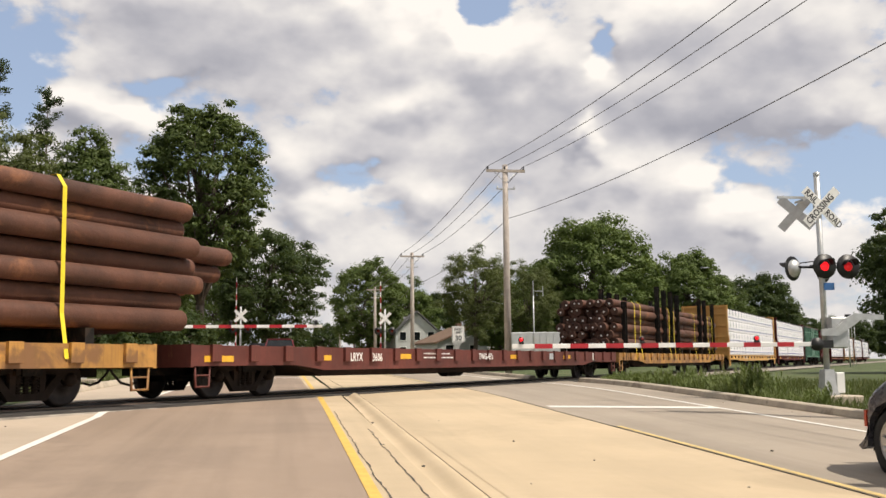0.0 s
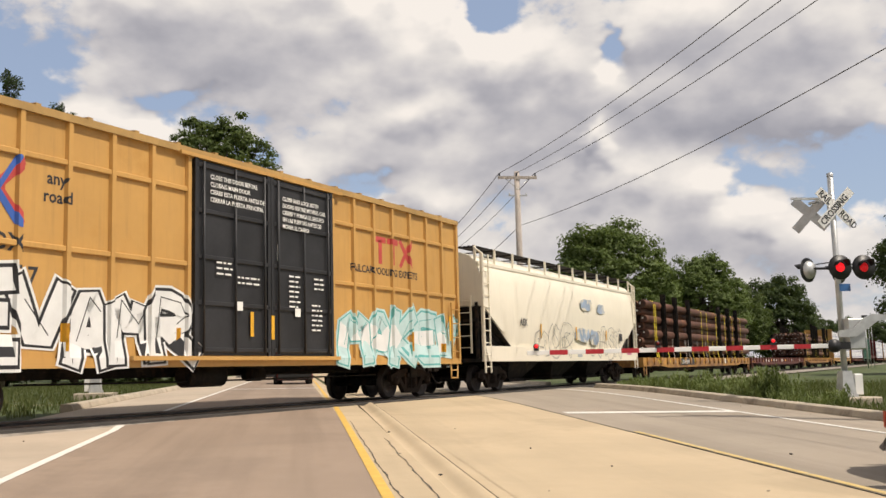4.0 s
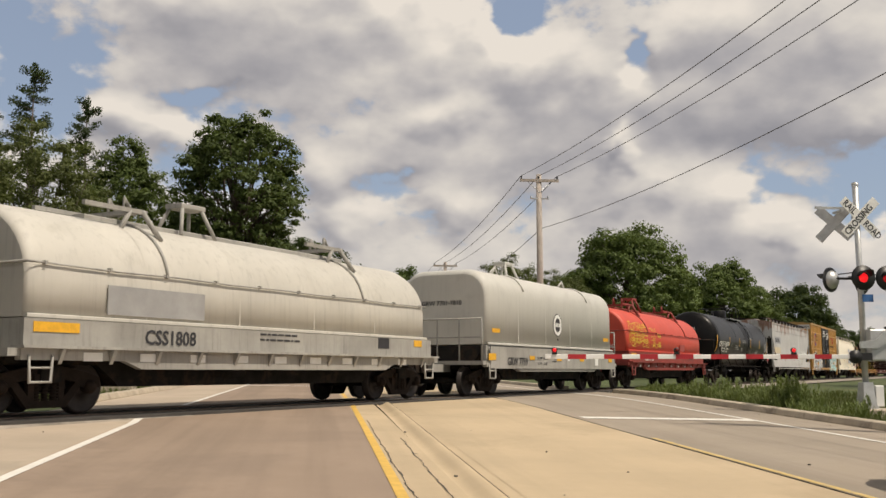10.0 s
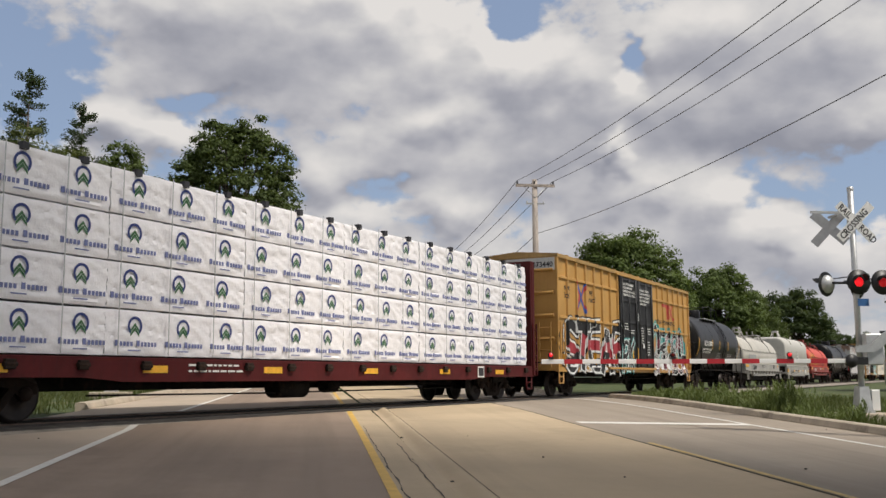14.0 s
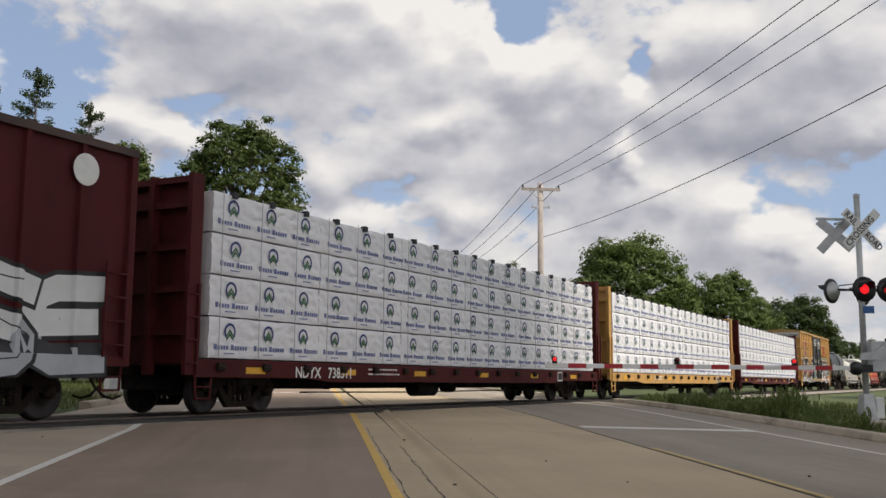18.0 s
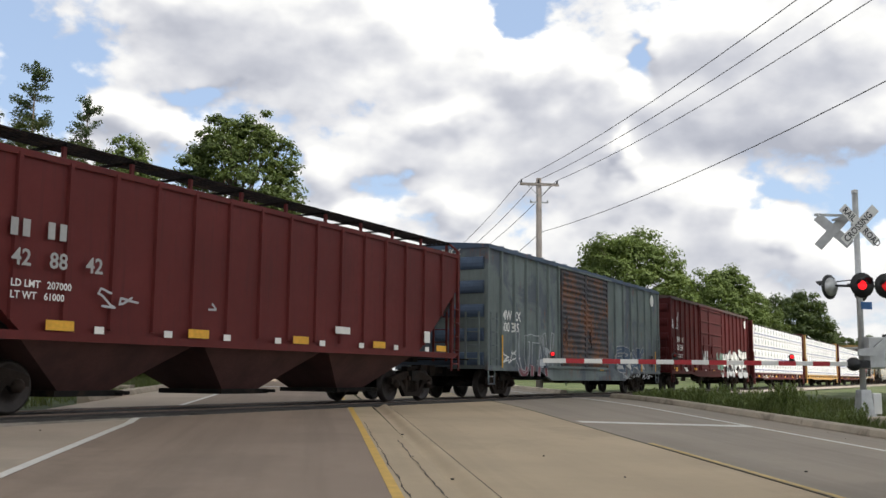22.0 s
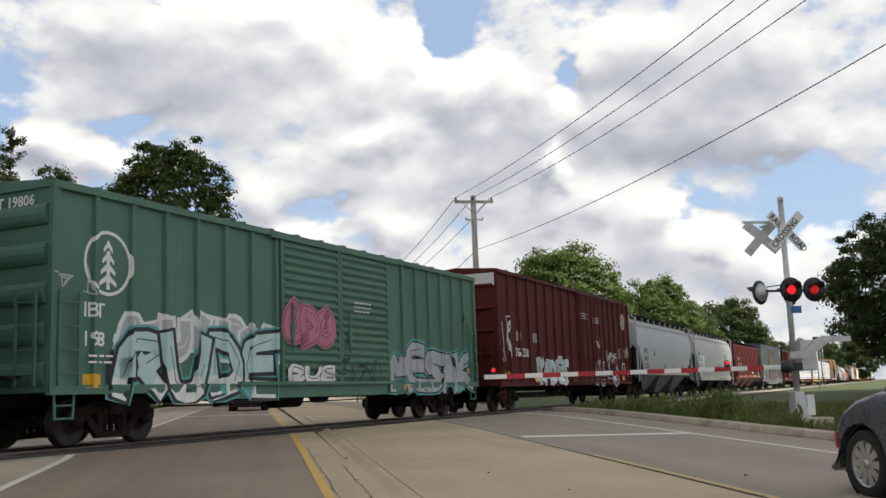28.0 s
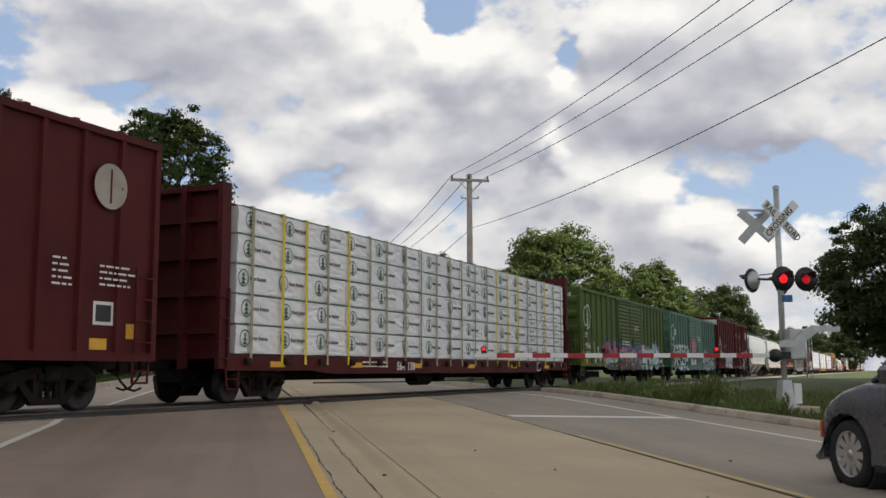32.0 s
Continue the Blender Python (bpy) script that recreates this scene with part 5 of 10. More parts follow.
    part("floor_girder", MB().prism([(-half + 1.7, zb - 0.62), (-half + 2.4, 0.46), (half - 2.4, 0.46), (half - 1.7, zb - 0.62)], -0.95, 0.95, "y"), BLACK_IRON, car)
    for sx in (-1, 1):
        part("end_platform", MB().box(*sorted((sx * half, sx * (half + 0.42))), -HALFW + 0.05, HALFW - 0.05, zb - 0.62, zb - 0.5).box(*sorted((sx * half, sx * (half + reach - 0.5))), -0.25, 0.25, 0.72, zb - 0.6), frame_mat, car)
        xe = sx * (half + 0.38)
        if not round_top:
            mb = MB()
            for y in (-1.5, -0.75, 0.0, 0.75, 1.5):
                mb.tube([(xe, y, zb - 0.55), (xe, y, zb + 0.75)], 0.025)
            mb.tube([(xe, -1.5, zb + 0.75), (xe, 1.5, zb + 0.75)], 0.028).tube([(xe, -1.5, zb + 0.2), (xe, 1.5, zb + 0.2)], 0.02)
            part("end_railing", mb, frame_mat, car)
        else:
            part("end_skirt", MB().box(*sorted((sx * (half - 0.3), sx * (half + 0.03))), -W + 0.04, W - 0.04, zb - 0.5, zb - 0.02), frame_mat, car)
        steps_iron(car, sx * (half - 0.15), -HALFW + 0.0, zb - 0.6, frame_mat)
    under_gear(car, half, zb - 0.6)
    running_gear(car, half, (-half + 0.75, half - 0.75), reach)
    return car, half


# ------------------------------------------------------------------ flat cars, stakes, logs
BELLY = surface("grimy_brown_girder", (0.030, 0.017, 0.012), 0.8, vary=0.35, scale=1.2, streak=0.4, gloss=0.2)


def flat_car(name, u0, u1, zd, paint, label, deep=0.62, sill=0.39, stakes=(), stake_mat=None):
    car, half = car_thing(name, u0, u1, label, "flatcar")
    W = HALFW
    part("deck", MB().box(-half, half, -W + 0.05, W - 0.05, zd - 0.08, zd), paint, car)
    for sy in (-1, 1):
        y0, y1 = sorted((sy * (W - 0.06), sy * W))
        mb = MB().prism([(-half, zd + 0.005), (-half, zd - sill), (-half + 3.4, zd - sill), (-half + 4.6, zd - deep), (half - 4.6, zd - deep), (half - 3.4, zd - sill), (half, zd - sill), (half, zd + 0.005)], y0, y1, "y")
        part("side_sill", mb, paint, car)
    part("belly_girder", MB().prism([(-half + 3.6, zd - sill + 0.02), (-half + 5.0, 0.42), (half - 5.0, 0.42), (half - 3.6, zd - sill + 0.02)], -1.25, 1.25, "y"), BELLY, car)
    for sx in (-1, 1):
        part("end_sill", MB().box(*sorted((sx * half, sx * (half + 0.08))), -W, W, zd - 0.42, zd + 0.02), paint, car)
        steps_iron(car, sx * (half - 0.3), -W + 0.04, zd - 0.38, paint)
    pocket = fix(MB().box(-0.14, 0.14, -0.06, 0.02, -0.30, 0.04, c=0.01).mesh("stake_pocket", paint))
    n = round(2 * half / 1.25)
    for i in range(n):
        part("stake_pocket", pocket, None, car, at=pose(-half + 2 * half * (i + 0.5) / n, -W - 0.01, zd - 0.02))
    for f, h in stakes:
        for sy in (-1, 1):
            x = -half + 2 * half * f
            mb = MB()
            y = sy * (W - 0.09)
            mb.prism([(x - 0.16, y - 0.10), (x - 0.12, y - 0.10), (x - 0.12, y - 0.02), (x + 0.12, y - 0.02), (x + 0.12, y - 0.10), (x + 0.16, y - 0.10), (x + 0.16, y + 0.10), (x + 0.12, y + 0.10), (x + 0.12, y + 0.02), (x - 0.12, y + 0.02), (x - 0.12, y + 0.10), (x - 0.16, y + 0.10)], zd - 0.35, zd + h, "z")
            part("stake", mb, stake_mat or BLACK_IRON, car)
    under_gear(car, half, zd - 0.3)
    running_gear(car, half, (-half + 2.3, half - 2.3), 0.8)
    return car, half


def log_mesh(L, r, material, endm, seed):
    """A log with bark, a slight bend and taper, and sawn ends."""
    rnd = random.Random(seed)
    mb = MB()
    n = 14
    rings = []
    xs = [-L / 2 + 0.0, -L / 2 + 0.03] + [L * (i / 8 - 0.5) for i in range(1, 8)] + [L / 2 - 0.03, L / 2]
    bend = rnd.uniform(-0.02, 0.02)
    for i, x in enumerate(xs):
        k = (1 - 0.10 * (x / L + 0.5)) * (0.95 if i in (0, len(xs) - 1) else 1.0)
        ring = []
        for j in range(n):
            a = 2 * math.pi * j / n
            rr = r * k * (1 + 0.02 * math.sin(3 * a + seed))
            ring.append((x, rr * math.cos(a) + bend * math.sin(x / L * 3.1), rr * math.sin(a)))
        rings.append(ring)
    mb.rings(rings, True)
    mb.m[-1] = mb.m[-2] = 1
    return fix(mb.mesh("log", material, endm))


def log_load(u, L, zd, material, endm, seed, layers=7, across=7, r=0.212, straps=(), strap_mat=None, ahead=0.0):
    load = riding("log_load", u, "bundle of long dark brown treated timber poles strapped on a flatcar", "logs", "log loads")
    rnd = random.Random(seed)
    kinds = [log_mesh(L, r, material, endm, seed + i) for i in range(4)]
    pitch = r * 1.96
    end_tags = MB()
    for j in range(layers):
        na = across - (j % 2)
        for i in range(na):
            y = (i - (na - 1) / 2) * r * 2.02
            z = zd + 0.27 + r + j * pitch * 0.875
            fwd = ahead + rnd.uniform(-0.25, 0.15) if ahead and i in (1, 2) and j in (3, 4) else rnd.uniform(-0.25, 0.25) if i == 0 else rnd.uniform(-0.4, 0.4)
            m = pose(fwd, y + rnd.uniform(-0.02, 0.02), z + rnd.uniform(-0.012, 0.012), rnd.uniform(0, 360), 0, 0)
            if rnd.random() < 0.5:
                m = m @ pose(0, 0, 0, 0, 0, 180)
            part("log", kinds[rnd.randrange(4)], None, load, at=m)
            ty, tz = y + rnd.uniform(-0.07, 0.07), z + rnd.uniform(-0.07, 0.07)
            end_tags.box(fwd - L / 2 - 0.012, fwd - L / 2 - 0.002, ty - 0.035, ty + 0.035, tz - 0.035, tz + 0.035, m=pose(0, ty, tz, 40 + 17 * i, 0, 0) @ pose(0, -ty, -tz))
    for x in (-L * 0.4, 0.0, L * 0.4):
        part("bearer", MB().box(x - 0.1, x + 0.1, -1.45, 1.45, zd, zd + 0.28), BLACK_IRON, load)
    part("end_tags", end_tags, WHITE_MARK, load, "small white paper tags on the sawn ends", kind="stuff")
    top = zd + 0.27 + 2 * r + (layers - 1) * pitch * 0.875
    wd = across * r * 1.01
    for x, full in straps:
        h = top if full else zd + (top - zd) * 0.42
        w = 0.045
        yo = -HALFW - 0.03
        mb = MB()
        pts = [(yo, zd - 0.25), (-wd - 0.03, zd + 0.5), (-wd - 0.04, h - 0.2)]
        if full:
            pts += [(-wd + 0.12, h + 0.02), (0, h + 0.03), (wd - 0.12, h + 0.02), (wd + 0.04, h - 0.2), (wd + 0.03, zd + 0.5)]
        lean = rnd.uniform(-0.12, 0.12)
        rows = [[(x - w + lean * (z - zd) * 0.2, y, z), (x + w + lean * (z - zd) * 0.2, y, z)] for y, z in pts]
        mb.rings(rows, False, False, False)
        st = part("strap", mb, strap_mat if full or rnd.random() < 0.4 else TIMBER_POLE, load, "yellow webbing strap")
    return load


# ------------------------------------------------------------------ centre-beam lumber cars
def bundle_mesh(L, h, d, material, seed):
    """A wrapped pack of boards: softly creased faces and sagging edges."""
    rnd = random.Random(seed)
    mb = MB()
    nx, nz = 64, 14
    rows = []
    for i in range(nx + 1):
        x = -L / 2 + L * i / nx
        ring = []
        for j in range(nz + 1):
            z = h * j / nz
            fold = noise.noise(Vector((x * 2.2 + z * 2.6, seed * 7.3, z * 1.4))) + 0.6 * noise.noise(Vector((x * 5.0 - z * 4.0, seed * 3.1, z * 5.0)))
            pull = noise.noise(Vector((x * 1.5 + z * 4.4, seed * 5.7, x * 0.9 - z * 0.5)))
            crease = max(1 - 7.0 * abs(pull - 0.12), 0.0) + 0.7 * max(1 - 8.0 * abs(pull + 0.22), 0.0)
            e = 0.014 * max(fold, -0.15) + 0.034 * crease if 0 < j < nz else 0.022 + 0.008 * abs(fold)
            ring.append((x, e, z + (0.012 * fold if j == nz else 0.0)))
        ring += [(x, d, h), (x, d, 0)]
        rows.append(ring)
    mb.rings(rows, True)
    me = fix(mb.mesh("wrapped_pack", material))
    me.set_sharp_from_angle(angle=radians(40))
    return me


def print_mesh(kind, L, h, n, ink, ink2, ghost):
    """The mark on the wrap, repeated: a ring or disc with a chevron tree, and bars for its lettering."""
    mb = MB()
    for i in range(n):
        xc = -L / 2 + L * (i + 0.5) / n
        if kind == "arch":
            R, zc = h * 0.21, h * 0.63
            mb.cur = 0
            pts = [(R, a) for a in range(-50, 231, 20)]
            for (r, a), (r2, b) in zip(pts, pts[1:]):
                ca, sa, cb, sb = math.cos(radians(a)), math.sin(radians(a)), math.cos(radians(b)), math.sin(radians(b))
                mb.add([(xc + R * ca, 0, zc + R * sa), (xc + R * cb, 0, zc + R * sb), (xc + R * 0.72 * cb, 0, zc + R * 0.72 * sb), (xc + R * 0.72 * ca, 0, zc + R * 0.72 * sa)], [(0, 1, 2, 3)])
            mb.cur = 1
            for k in range(2):
                zz = zc - R * 0.12 - k * R * 0.42
                mb.add([(xc, -0.001, zz + R * 0.45), (xc + R * 0.62, -0.001, zz - R * 0.25), (xc + R * 0.62, -0.001, zz - R * 0.55), (xc, -0.001, zz + R * 0.1), (xc - R * 0.62, -0.001, zz - R * 0.55), (xc - R * 0.62, -0.001, zz - R * 0.25)], [(0, 1, 2, 3), (0, 3, 4, 5)])
            mb.cur = 2
            a = xc - h * 0.55
            for w in (0.10, 0.07, 0.07, 0.07, 0.07, -0.05, 0.10, 0.07, 0.07, 0.07, 0.07, 0.06):
                if w > 0:
                    mb.box(a, a + w * h * 0.92, -0.002, 0.003, h * 0.20, h * (0.295 if w < 0.1 else 0.325))
                a += (abs(w) + 0.014) * h * 1.18
            mb.cur = 2
            mb.box(xc - h * 0.18, xc + h * 0.18, -0.001, 0.003, h * 0.10, h * 0.125)
        else:
            R, zc = h * 0.30, h * 0.5
            xl = xc - L / n * 0.30
            mb.cur = 0
            for a in range(0, 360, 24):
                ca, sa, cb, sb = math.cos(radians(a)), math.sin(radians(a)), math.cos(radians(a + 24)), math.sin(radians(a + 24))
                mb.add([(xl + R * ca, 0, zc + R * sa), (xl + R * cb, 0, zc + R * sb), (xl + R * 0.86 * cb, 0, zc + R * 0.86 * sb), (xl + R * 0.86 * ca, 0, zc + R * 0.86 * sa)], [(0, 1, 2, 3)])
            for k in range(3):
                zz = zc + R * (0.72 - 0.45 * k)
                mb.add([(xl, -0.001, zz), (xl + R * (0.32 + 0.1 * k), -0.001, zz - R * 0.5), (xl - R * (0.32 + 0.1 * k), -0.001, zz - R * 0.5)], [(0, 1, 2)])
            mb.box(xl - R * 0.08, xl + R * 0.08, -0.001, 0.002, zc - R * 0.85, zc)
            mb.cur = 1
            a = xl + R * 1.25
            for w in (0.12, 0.09, 0.04, 0.09, 0.09, -0.06, 0.12, 0.09, 0.09, 0.09, 0.09, 0.09, 0.09):
                if w > 0:
                    mb.box(a, a + w * h * 0.55, -0.002, 0.003, zc - h * 0.055, zc + h * (0.045 if w < 0.1 else 0.075))
                a += (abs(w) + 0.01) * h * 0.75
            mb.cur = 0
            mb.box(xc - L / n / 2, xc + L / n / 2, -0.002, 0.003, h * 0.93, h * 0.975)
    return mb.mesh("wrap_print", ink, ink2, ghost)


def lumber_car(name, u0, u1, paint, label, bulk_top=4.55, load_kind="arch", wrap=None, inks=None, layers=(0.81, 0.81, 0.81, 0.81), packs=5, per=4, seed=1, straps=0, strap_mats=None, gap=0.42, plain=False, mark=None, mark_x=0.0):
    car, half = car_thing(name, u0, u1, label, "lumber car")
    zd = 1.07
    W = HALFW
    part("deck", MB().box(-half, half, -W, W, zd - 0.08, zd), paint, car)
    for sy in (-1, 1):
        y0, y1 = sorted((sy * (W - 0.08), sy * (W - 0.005)))
        part("side_sill", MB().prism([(-half, zd), (-half, zd - 0.34), (-half + 3.5, zd - 0.34), (-half + 4.5, zd - 0.42), (half - 4.5, zd - 0.42), (half - 3.5, zd - 0.34), (half, zd - 0.34), (half, zd)], y0, y1, "y"), paint, car)
    # bulkheads with ribs, the middle beam with posts
    for sx in (-1, 1):
        x = sx * (half - 0.06)
        mb = MB().box(x - 0.06, x + 0.06, -W + 0.02, W - 0.02, zd, bulk_top)
        bh = part("bulkhead", mb, paint, car)
        mb = MB()
        for y in (-W + 0.07, -0.55, 0.55, W - 0.07):
            mb.box(*sorted((x + sx * 0.06, x + sx * 0.26)), y - 0.06, y + 0.06, zd - 0.3, bulk_top)
        for z in (zd + 0.5, zd + 1.3, zd + 2.1, zd + 2.9, bulk_top - 0.1):
            mb.box(*sorted((x + sx * 0.06, x + sx * 0.22)), -W + 0.05, W - 0.05, z - 0.06, z + 0.06)
        part("bulkhead_ribs", mb, paint, bh)
        ladder(car, x + sx * 0.16, -W - 0.02, zd - 0.3, zd + 1.4, 0.3, paint)
        steps_iron(car, sx * (half - 0.3), -W + 0.04, zd - 0.32, paint)
    mb = MB().box(-half, half, -0.16, 0.16, bulk_top - 0.28, bulk_top - 0.02)
    for i in range(12):
        x = -half + 2 * half * (i + 0.5) / 12
        mb.box(x - 0.06, x + 0.06, -0.12, 0.12, zd, bulk_top - 0.2)
    part("centre_beam", mb, paint, car)
    winch = fix(MB().box(-0.09, 0.09, -0.07, 0.0, -0.16, 0.0, c=0.015).cyl((-0.12, -0.04, -0.08), (0.12, -0.04, -0.08), 0.04, n=8).mesh("winch", RUSTY_IRON))
    for i in range(16):
        part("winch", winch, None, car, at=pose(-half + 2 * half * (i + 0.5) / 16, -W, zd - 0.06))
    marks(car, [(-half + 2 * half * f, zd - 0.2, 0.6, 0.13, YELLOW_MARK) for f in (0.08, 0.23, 0.38, 0.55, 0.72, 0.88)] + [(half - 4.0, zd - 0.2, 0.42, 0.32, WHITE_MARK)], y=-W - 0.008)
    marks(car, [(half - 4.0, zd - 0.2, 0.34, 0.24, DARK_MARK)], y=-W - 0.012)
    small_print(car, -half + 6.0, zd - 0.1, 1.6, 2, WHITE_MARK, y=-W - 0.009, seed=seed)
    if mark:
        lettering(mark, mark_x, -W - 0.012, zd - 0.33, 0.33, WHITE_MARK, car)
    under_gear(car, half, zd - 0.3)
    running_gear(car, half, (-half + 2.0, half - 2.0), 0.95)
    # the load
    load = riding("lumber_load", (u0 + u1) / 2, "stacked packs of lumber in white printed wrap", "lumber", "lumber loads")
    inner = 2 * half - 2 * gap
    Lp = inner / packs
    rnd = random.Random(seed)
    z = zd + 0.03
    cache = {}
    for j, h in enumerate(layers):
        rows = [(i, 0.0, h) for i in range(packs)]
        if load_kind == "disc" and j in (1, 2):      # thin packs at the front end
            rows = rows[:-1] + [(packs - 1, 0.0, h / 2), (packs - 1, h / 2, h / 2)]
        full = h
        for i, up, h in rows:
            key = (round(h, 2), rnd.randrange(3))
            if key not in cache:
                cache[key] = bundle_mesh(Lp - 0.015, h - 0.035, 1.32, wrap, seed + key[1])
            dy = rnd.uniform(-0.015, 0.015)
            pk = part("wrapped_pack", cache[key], None, load, at=pose(-inner / 2 + Lp * (i + 0.5), -W + 0.05 + dy, z + up))
            if not plain:
                hk = ("p", round(h, 2))
                if hk not in cache:
                    cache[hk] = print_mesh(load_kind, Lp / per, h, 1, *inks)
                shift = rnd.uniform(-0.12, 0.12)
                for n in range(per):
                    part("wrap_print", cache[hk], None, pk, at=pose(shift - Lp / 2 + Lp * (n + 0.5) / per, -0.007, 0))
        h = full
        part("far_packs", MB().box(-inner / 2, inner / 2, 0.2, W - 0.04, z, z + h - 0.03), wrap, load)
        z += h
    if straps:
        for i in range(straps):
            x = -inner / 2 + inner * (i + 0.5) / straps + rnd.uniform(-0.1, 0.1)
            m = strap_mats[0] if rnd.random() < 0.3 else strap_mats[1]
            part("strap", MB().box(x - 0.045, x + 0.045, -W - 0.012, -W - 0.004, zd - 0.2, z).box(x - 0.045, x + 0.045, -W, -0.2, z, z + 0.008), m, load)
    else:
        band = MB().box(-0.010, 0.010, -W - 0.004, -W + 0.002, zd + 0.04, z).mesh("strap", GALV)
        for i in range(18):
            part("strap", band, None, load, at=pose(-inner / 2 + inner * (i + 0.12) / 18 + 0.1, 0, 0))
        corner = fix(MB().box(-0.06, 0.06, -0.03, 0.10, -0.10, 0.02).mesh("corner_guard", DARK_MARK))
        for i in range(18):
            part("corner_guard", corner, None, load, at=pose(-inner / 2 + inner * (i + 0.5) / 18, -W + 0.02, z))
    return car, half


# ------------------------------------------------------------------ the train
DIM_MARK = surface("worn_white_stencil", (0.42, 0.42, 0.41), 0.6, vary=0.2)
TTX_Y = surface("weathered_yellow_car_paint", (0.53, 0.30, 0.088), 0.55, vary=0.10, scale=0.5, streak=0.22, second=(0.50, 0.27, 0.07), second_at=0.57, rust=0.02)
DOOR_BLACK = surface("black_door_paint", (0.02, 0.02, 0.022), 0.5, vary=0.4, scale=1.0, streak=0.1)
MAROON = surface("oxide_red_car_paint", (0.085, 0.0135, 0.0140), 0.65, vary=0.18, scale=0.5, streak=0.35, second=(0.070, 0.0115, 0.012), second_at=0.55, gloss=0.18)
MAROON_B = surface("brick_red_car_paint", (0.098, 0.0165, 0.0165), 0.65, vary=0.15, scale=0.5, streak=0.32, gloss=0.18)
ROOF_DARK = surface("dark_roof_paint", (0.075, 0.045, 0.038), 0.7, vary=0.3, scale=1)
ROOF_YEL = surface("roof_ochre", (0.42, 0.26, 0.09), 0.6, vary=0.2, scale=1, streak=0.2)
BLUE_GREY = surface("faded_blue_green_car_paint", (0.175, 0.210, 0.205), 0.65, vary=0.22, scale=0.45, streak=0.40, rust=0.40, second=(0.110, 0.128, 0.155), second_at=0.50, gloss=0.25)
BLUE_DARK = surface("dark_blue_trim_paint", (0.065, 0.10, 0.16), 0.65, vary=0.3, scale=0.6, streak=0.3, rust=0.2)
RUST_DOOR = surface("rusted_door_sheet", (0.075, 0.075, 0.085), 0.8, vary=0.35, scale=1.2, streak=0.3, rust=0.75)
GREEN_A = surface("sea_green_car_paint", (0.075, 0.175, 0.125), 0.6, vary=0.12, scale=0.5, streak=0.28)
GREEN_B = surface("olive_green_car_paint", (0.088, 0.128, 0.030), 0.6, vary=0.16, scale=0.5, streak=0.34, rust=0.12, gloss=0.25)
HOP_BEIGE = surface("cream_hopper_paint", (0.80, 0.74, 0.61), 0.55, vary=0.05, scale=0.5, streak=0.10, second=(0.70, 0.64, 0.52), second_at=0.66)
HOP_GREY = surface("rust_stained_grey_hopper_paint", (0.50, 0.495, 0.49), 0.55, vary=0.14, scale=0.5, streak=0.30, rust=0.22, rust_at=(2.2, 4.4), second=(0.41, 0.41, 0.40), second_at=0.6)
HOP_PALE = surface("pale_grey_hopper_paint", (0.47, 0.47, 0.45), 0.5, vary=0.06, scale=0.5, streak=0.22, second=(0.40, 0.40, 0.39), second_at=0.62)
HOP_PALE_B = surface("clean_grey_hopper_paint", (0.42, 0.44, 0.45), 0.5, vary=0.05, scale=0.5, streak=0.14)
HOP_RED = surface("dull_red_hopper_paint", (0.125, 0.025, 0.0235), 0.6, vary=0.15, scale=0.5, streak=0.38, gloss=0.18)
TANK_BLACK = surface("black_tank_paint", (0.0095, 0.0095, 0.0105), 0.34, vary=0.3, scale=0.4, streak=0.10, second=(0.015, 0.0135, 0.012), second_at=0.55, gloss=0.14)
COIL_RED = surface("sun_faded_orange_red_paint", (0.60, 0.075, 0.045), 0.5, vary=0.10, scale=0.5, streak=0.15, second=(0.52, 0.065, 0.042), second_at=0.58)
COIL_RED_F = surface("dirty_red_frame_paint", (0.24, 0.042, 0.032), 0.65, vary=0.25, scale=1, streak=0.45)
COIL_WHITE = surface("off_white_hood_paint", (0.54, 0.52, 0.47), 0.55, vary=0.09, scale=0.5, streak=0.28, second=(0.44, 0.42, 0.37), second_at=0.6)
HOOD_GREY = surface("weathered_grey_hood_paint", (0.55, 0.54, 0.50), 0.55, vary=0.05, scale=0.5, streak=0.14, second=(0.50, 0.49, 0.455), second_at=0.58)
COIL_GREY = surface("grey_frame_paint", (0.33, 0.32, 0.295), 0.6, vary=0.2, scale=0.8, streak=0.50, rust=0.08)
FLAT_RED = surface("rusty_red_flatcar_paint", (0.105, 0.026, 0.019), 0.7, vary=0.35, scale=0.7, streak=0.4, rust=0.25)
FLAT_YEL = surface("grimy_yellow_flatcar_paint", (0.44, 0.225, 0.055), 0.65, vary=0.25, scale=0.9, streak=0.6, second=(0.22, 0.11, 0.045), second_at=0.52)
BARK = surface("treated_pole_wood", (0.088, 0.034, 0.019), 0.7, vary=0.5, scale=1.0, second=(0.20, 0.080, 0.036), second_at=0.60, island=0.5, bump=0.5, bscale=14)
LOG_END = surface("sawn_log_end", (0.055, 0.026, 0.018), 0.85, vary=0.4, scale=6, second=(0.12, 0.07, 0.05), second_at=0.62)
STRAP_Y = surface("yellow_webbing", (0.80, 0.62, 0.03), 0.6, vary=0.08, scale=6)
STRAP_G = surface("dusty_webbing", (0.40, 0.36, 0.24), 0.7, vary=0.2, scale=6)
WRAP = surface("white_lumber_wrap", (0.90, 0.89, 0.91), 0.34, vary=0.05, scale=1.2, bump=1.0, bscale=3.6)
INK_BLUE = surface("navy_print", (0.03, 0.05, 0.20), 0.5, vary=0.1)
INK_GREEN = surface("green_print", (0.06, 0.16, 0.07), 0.5, vary=0.1)
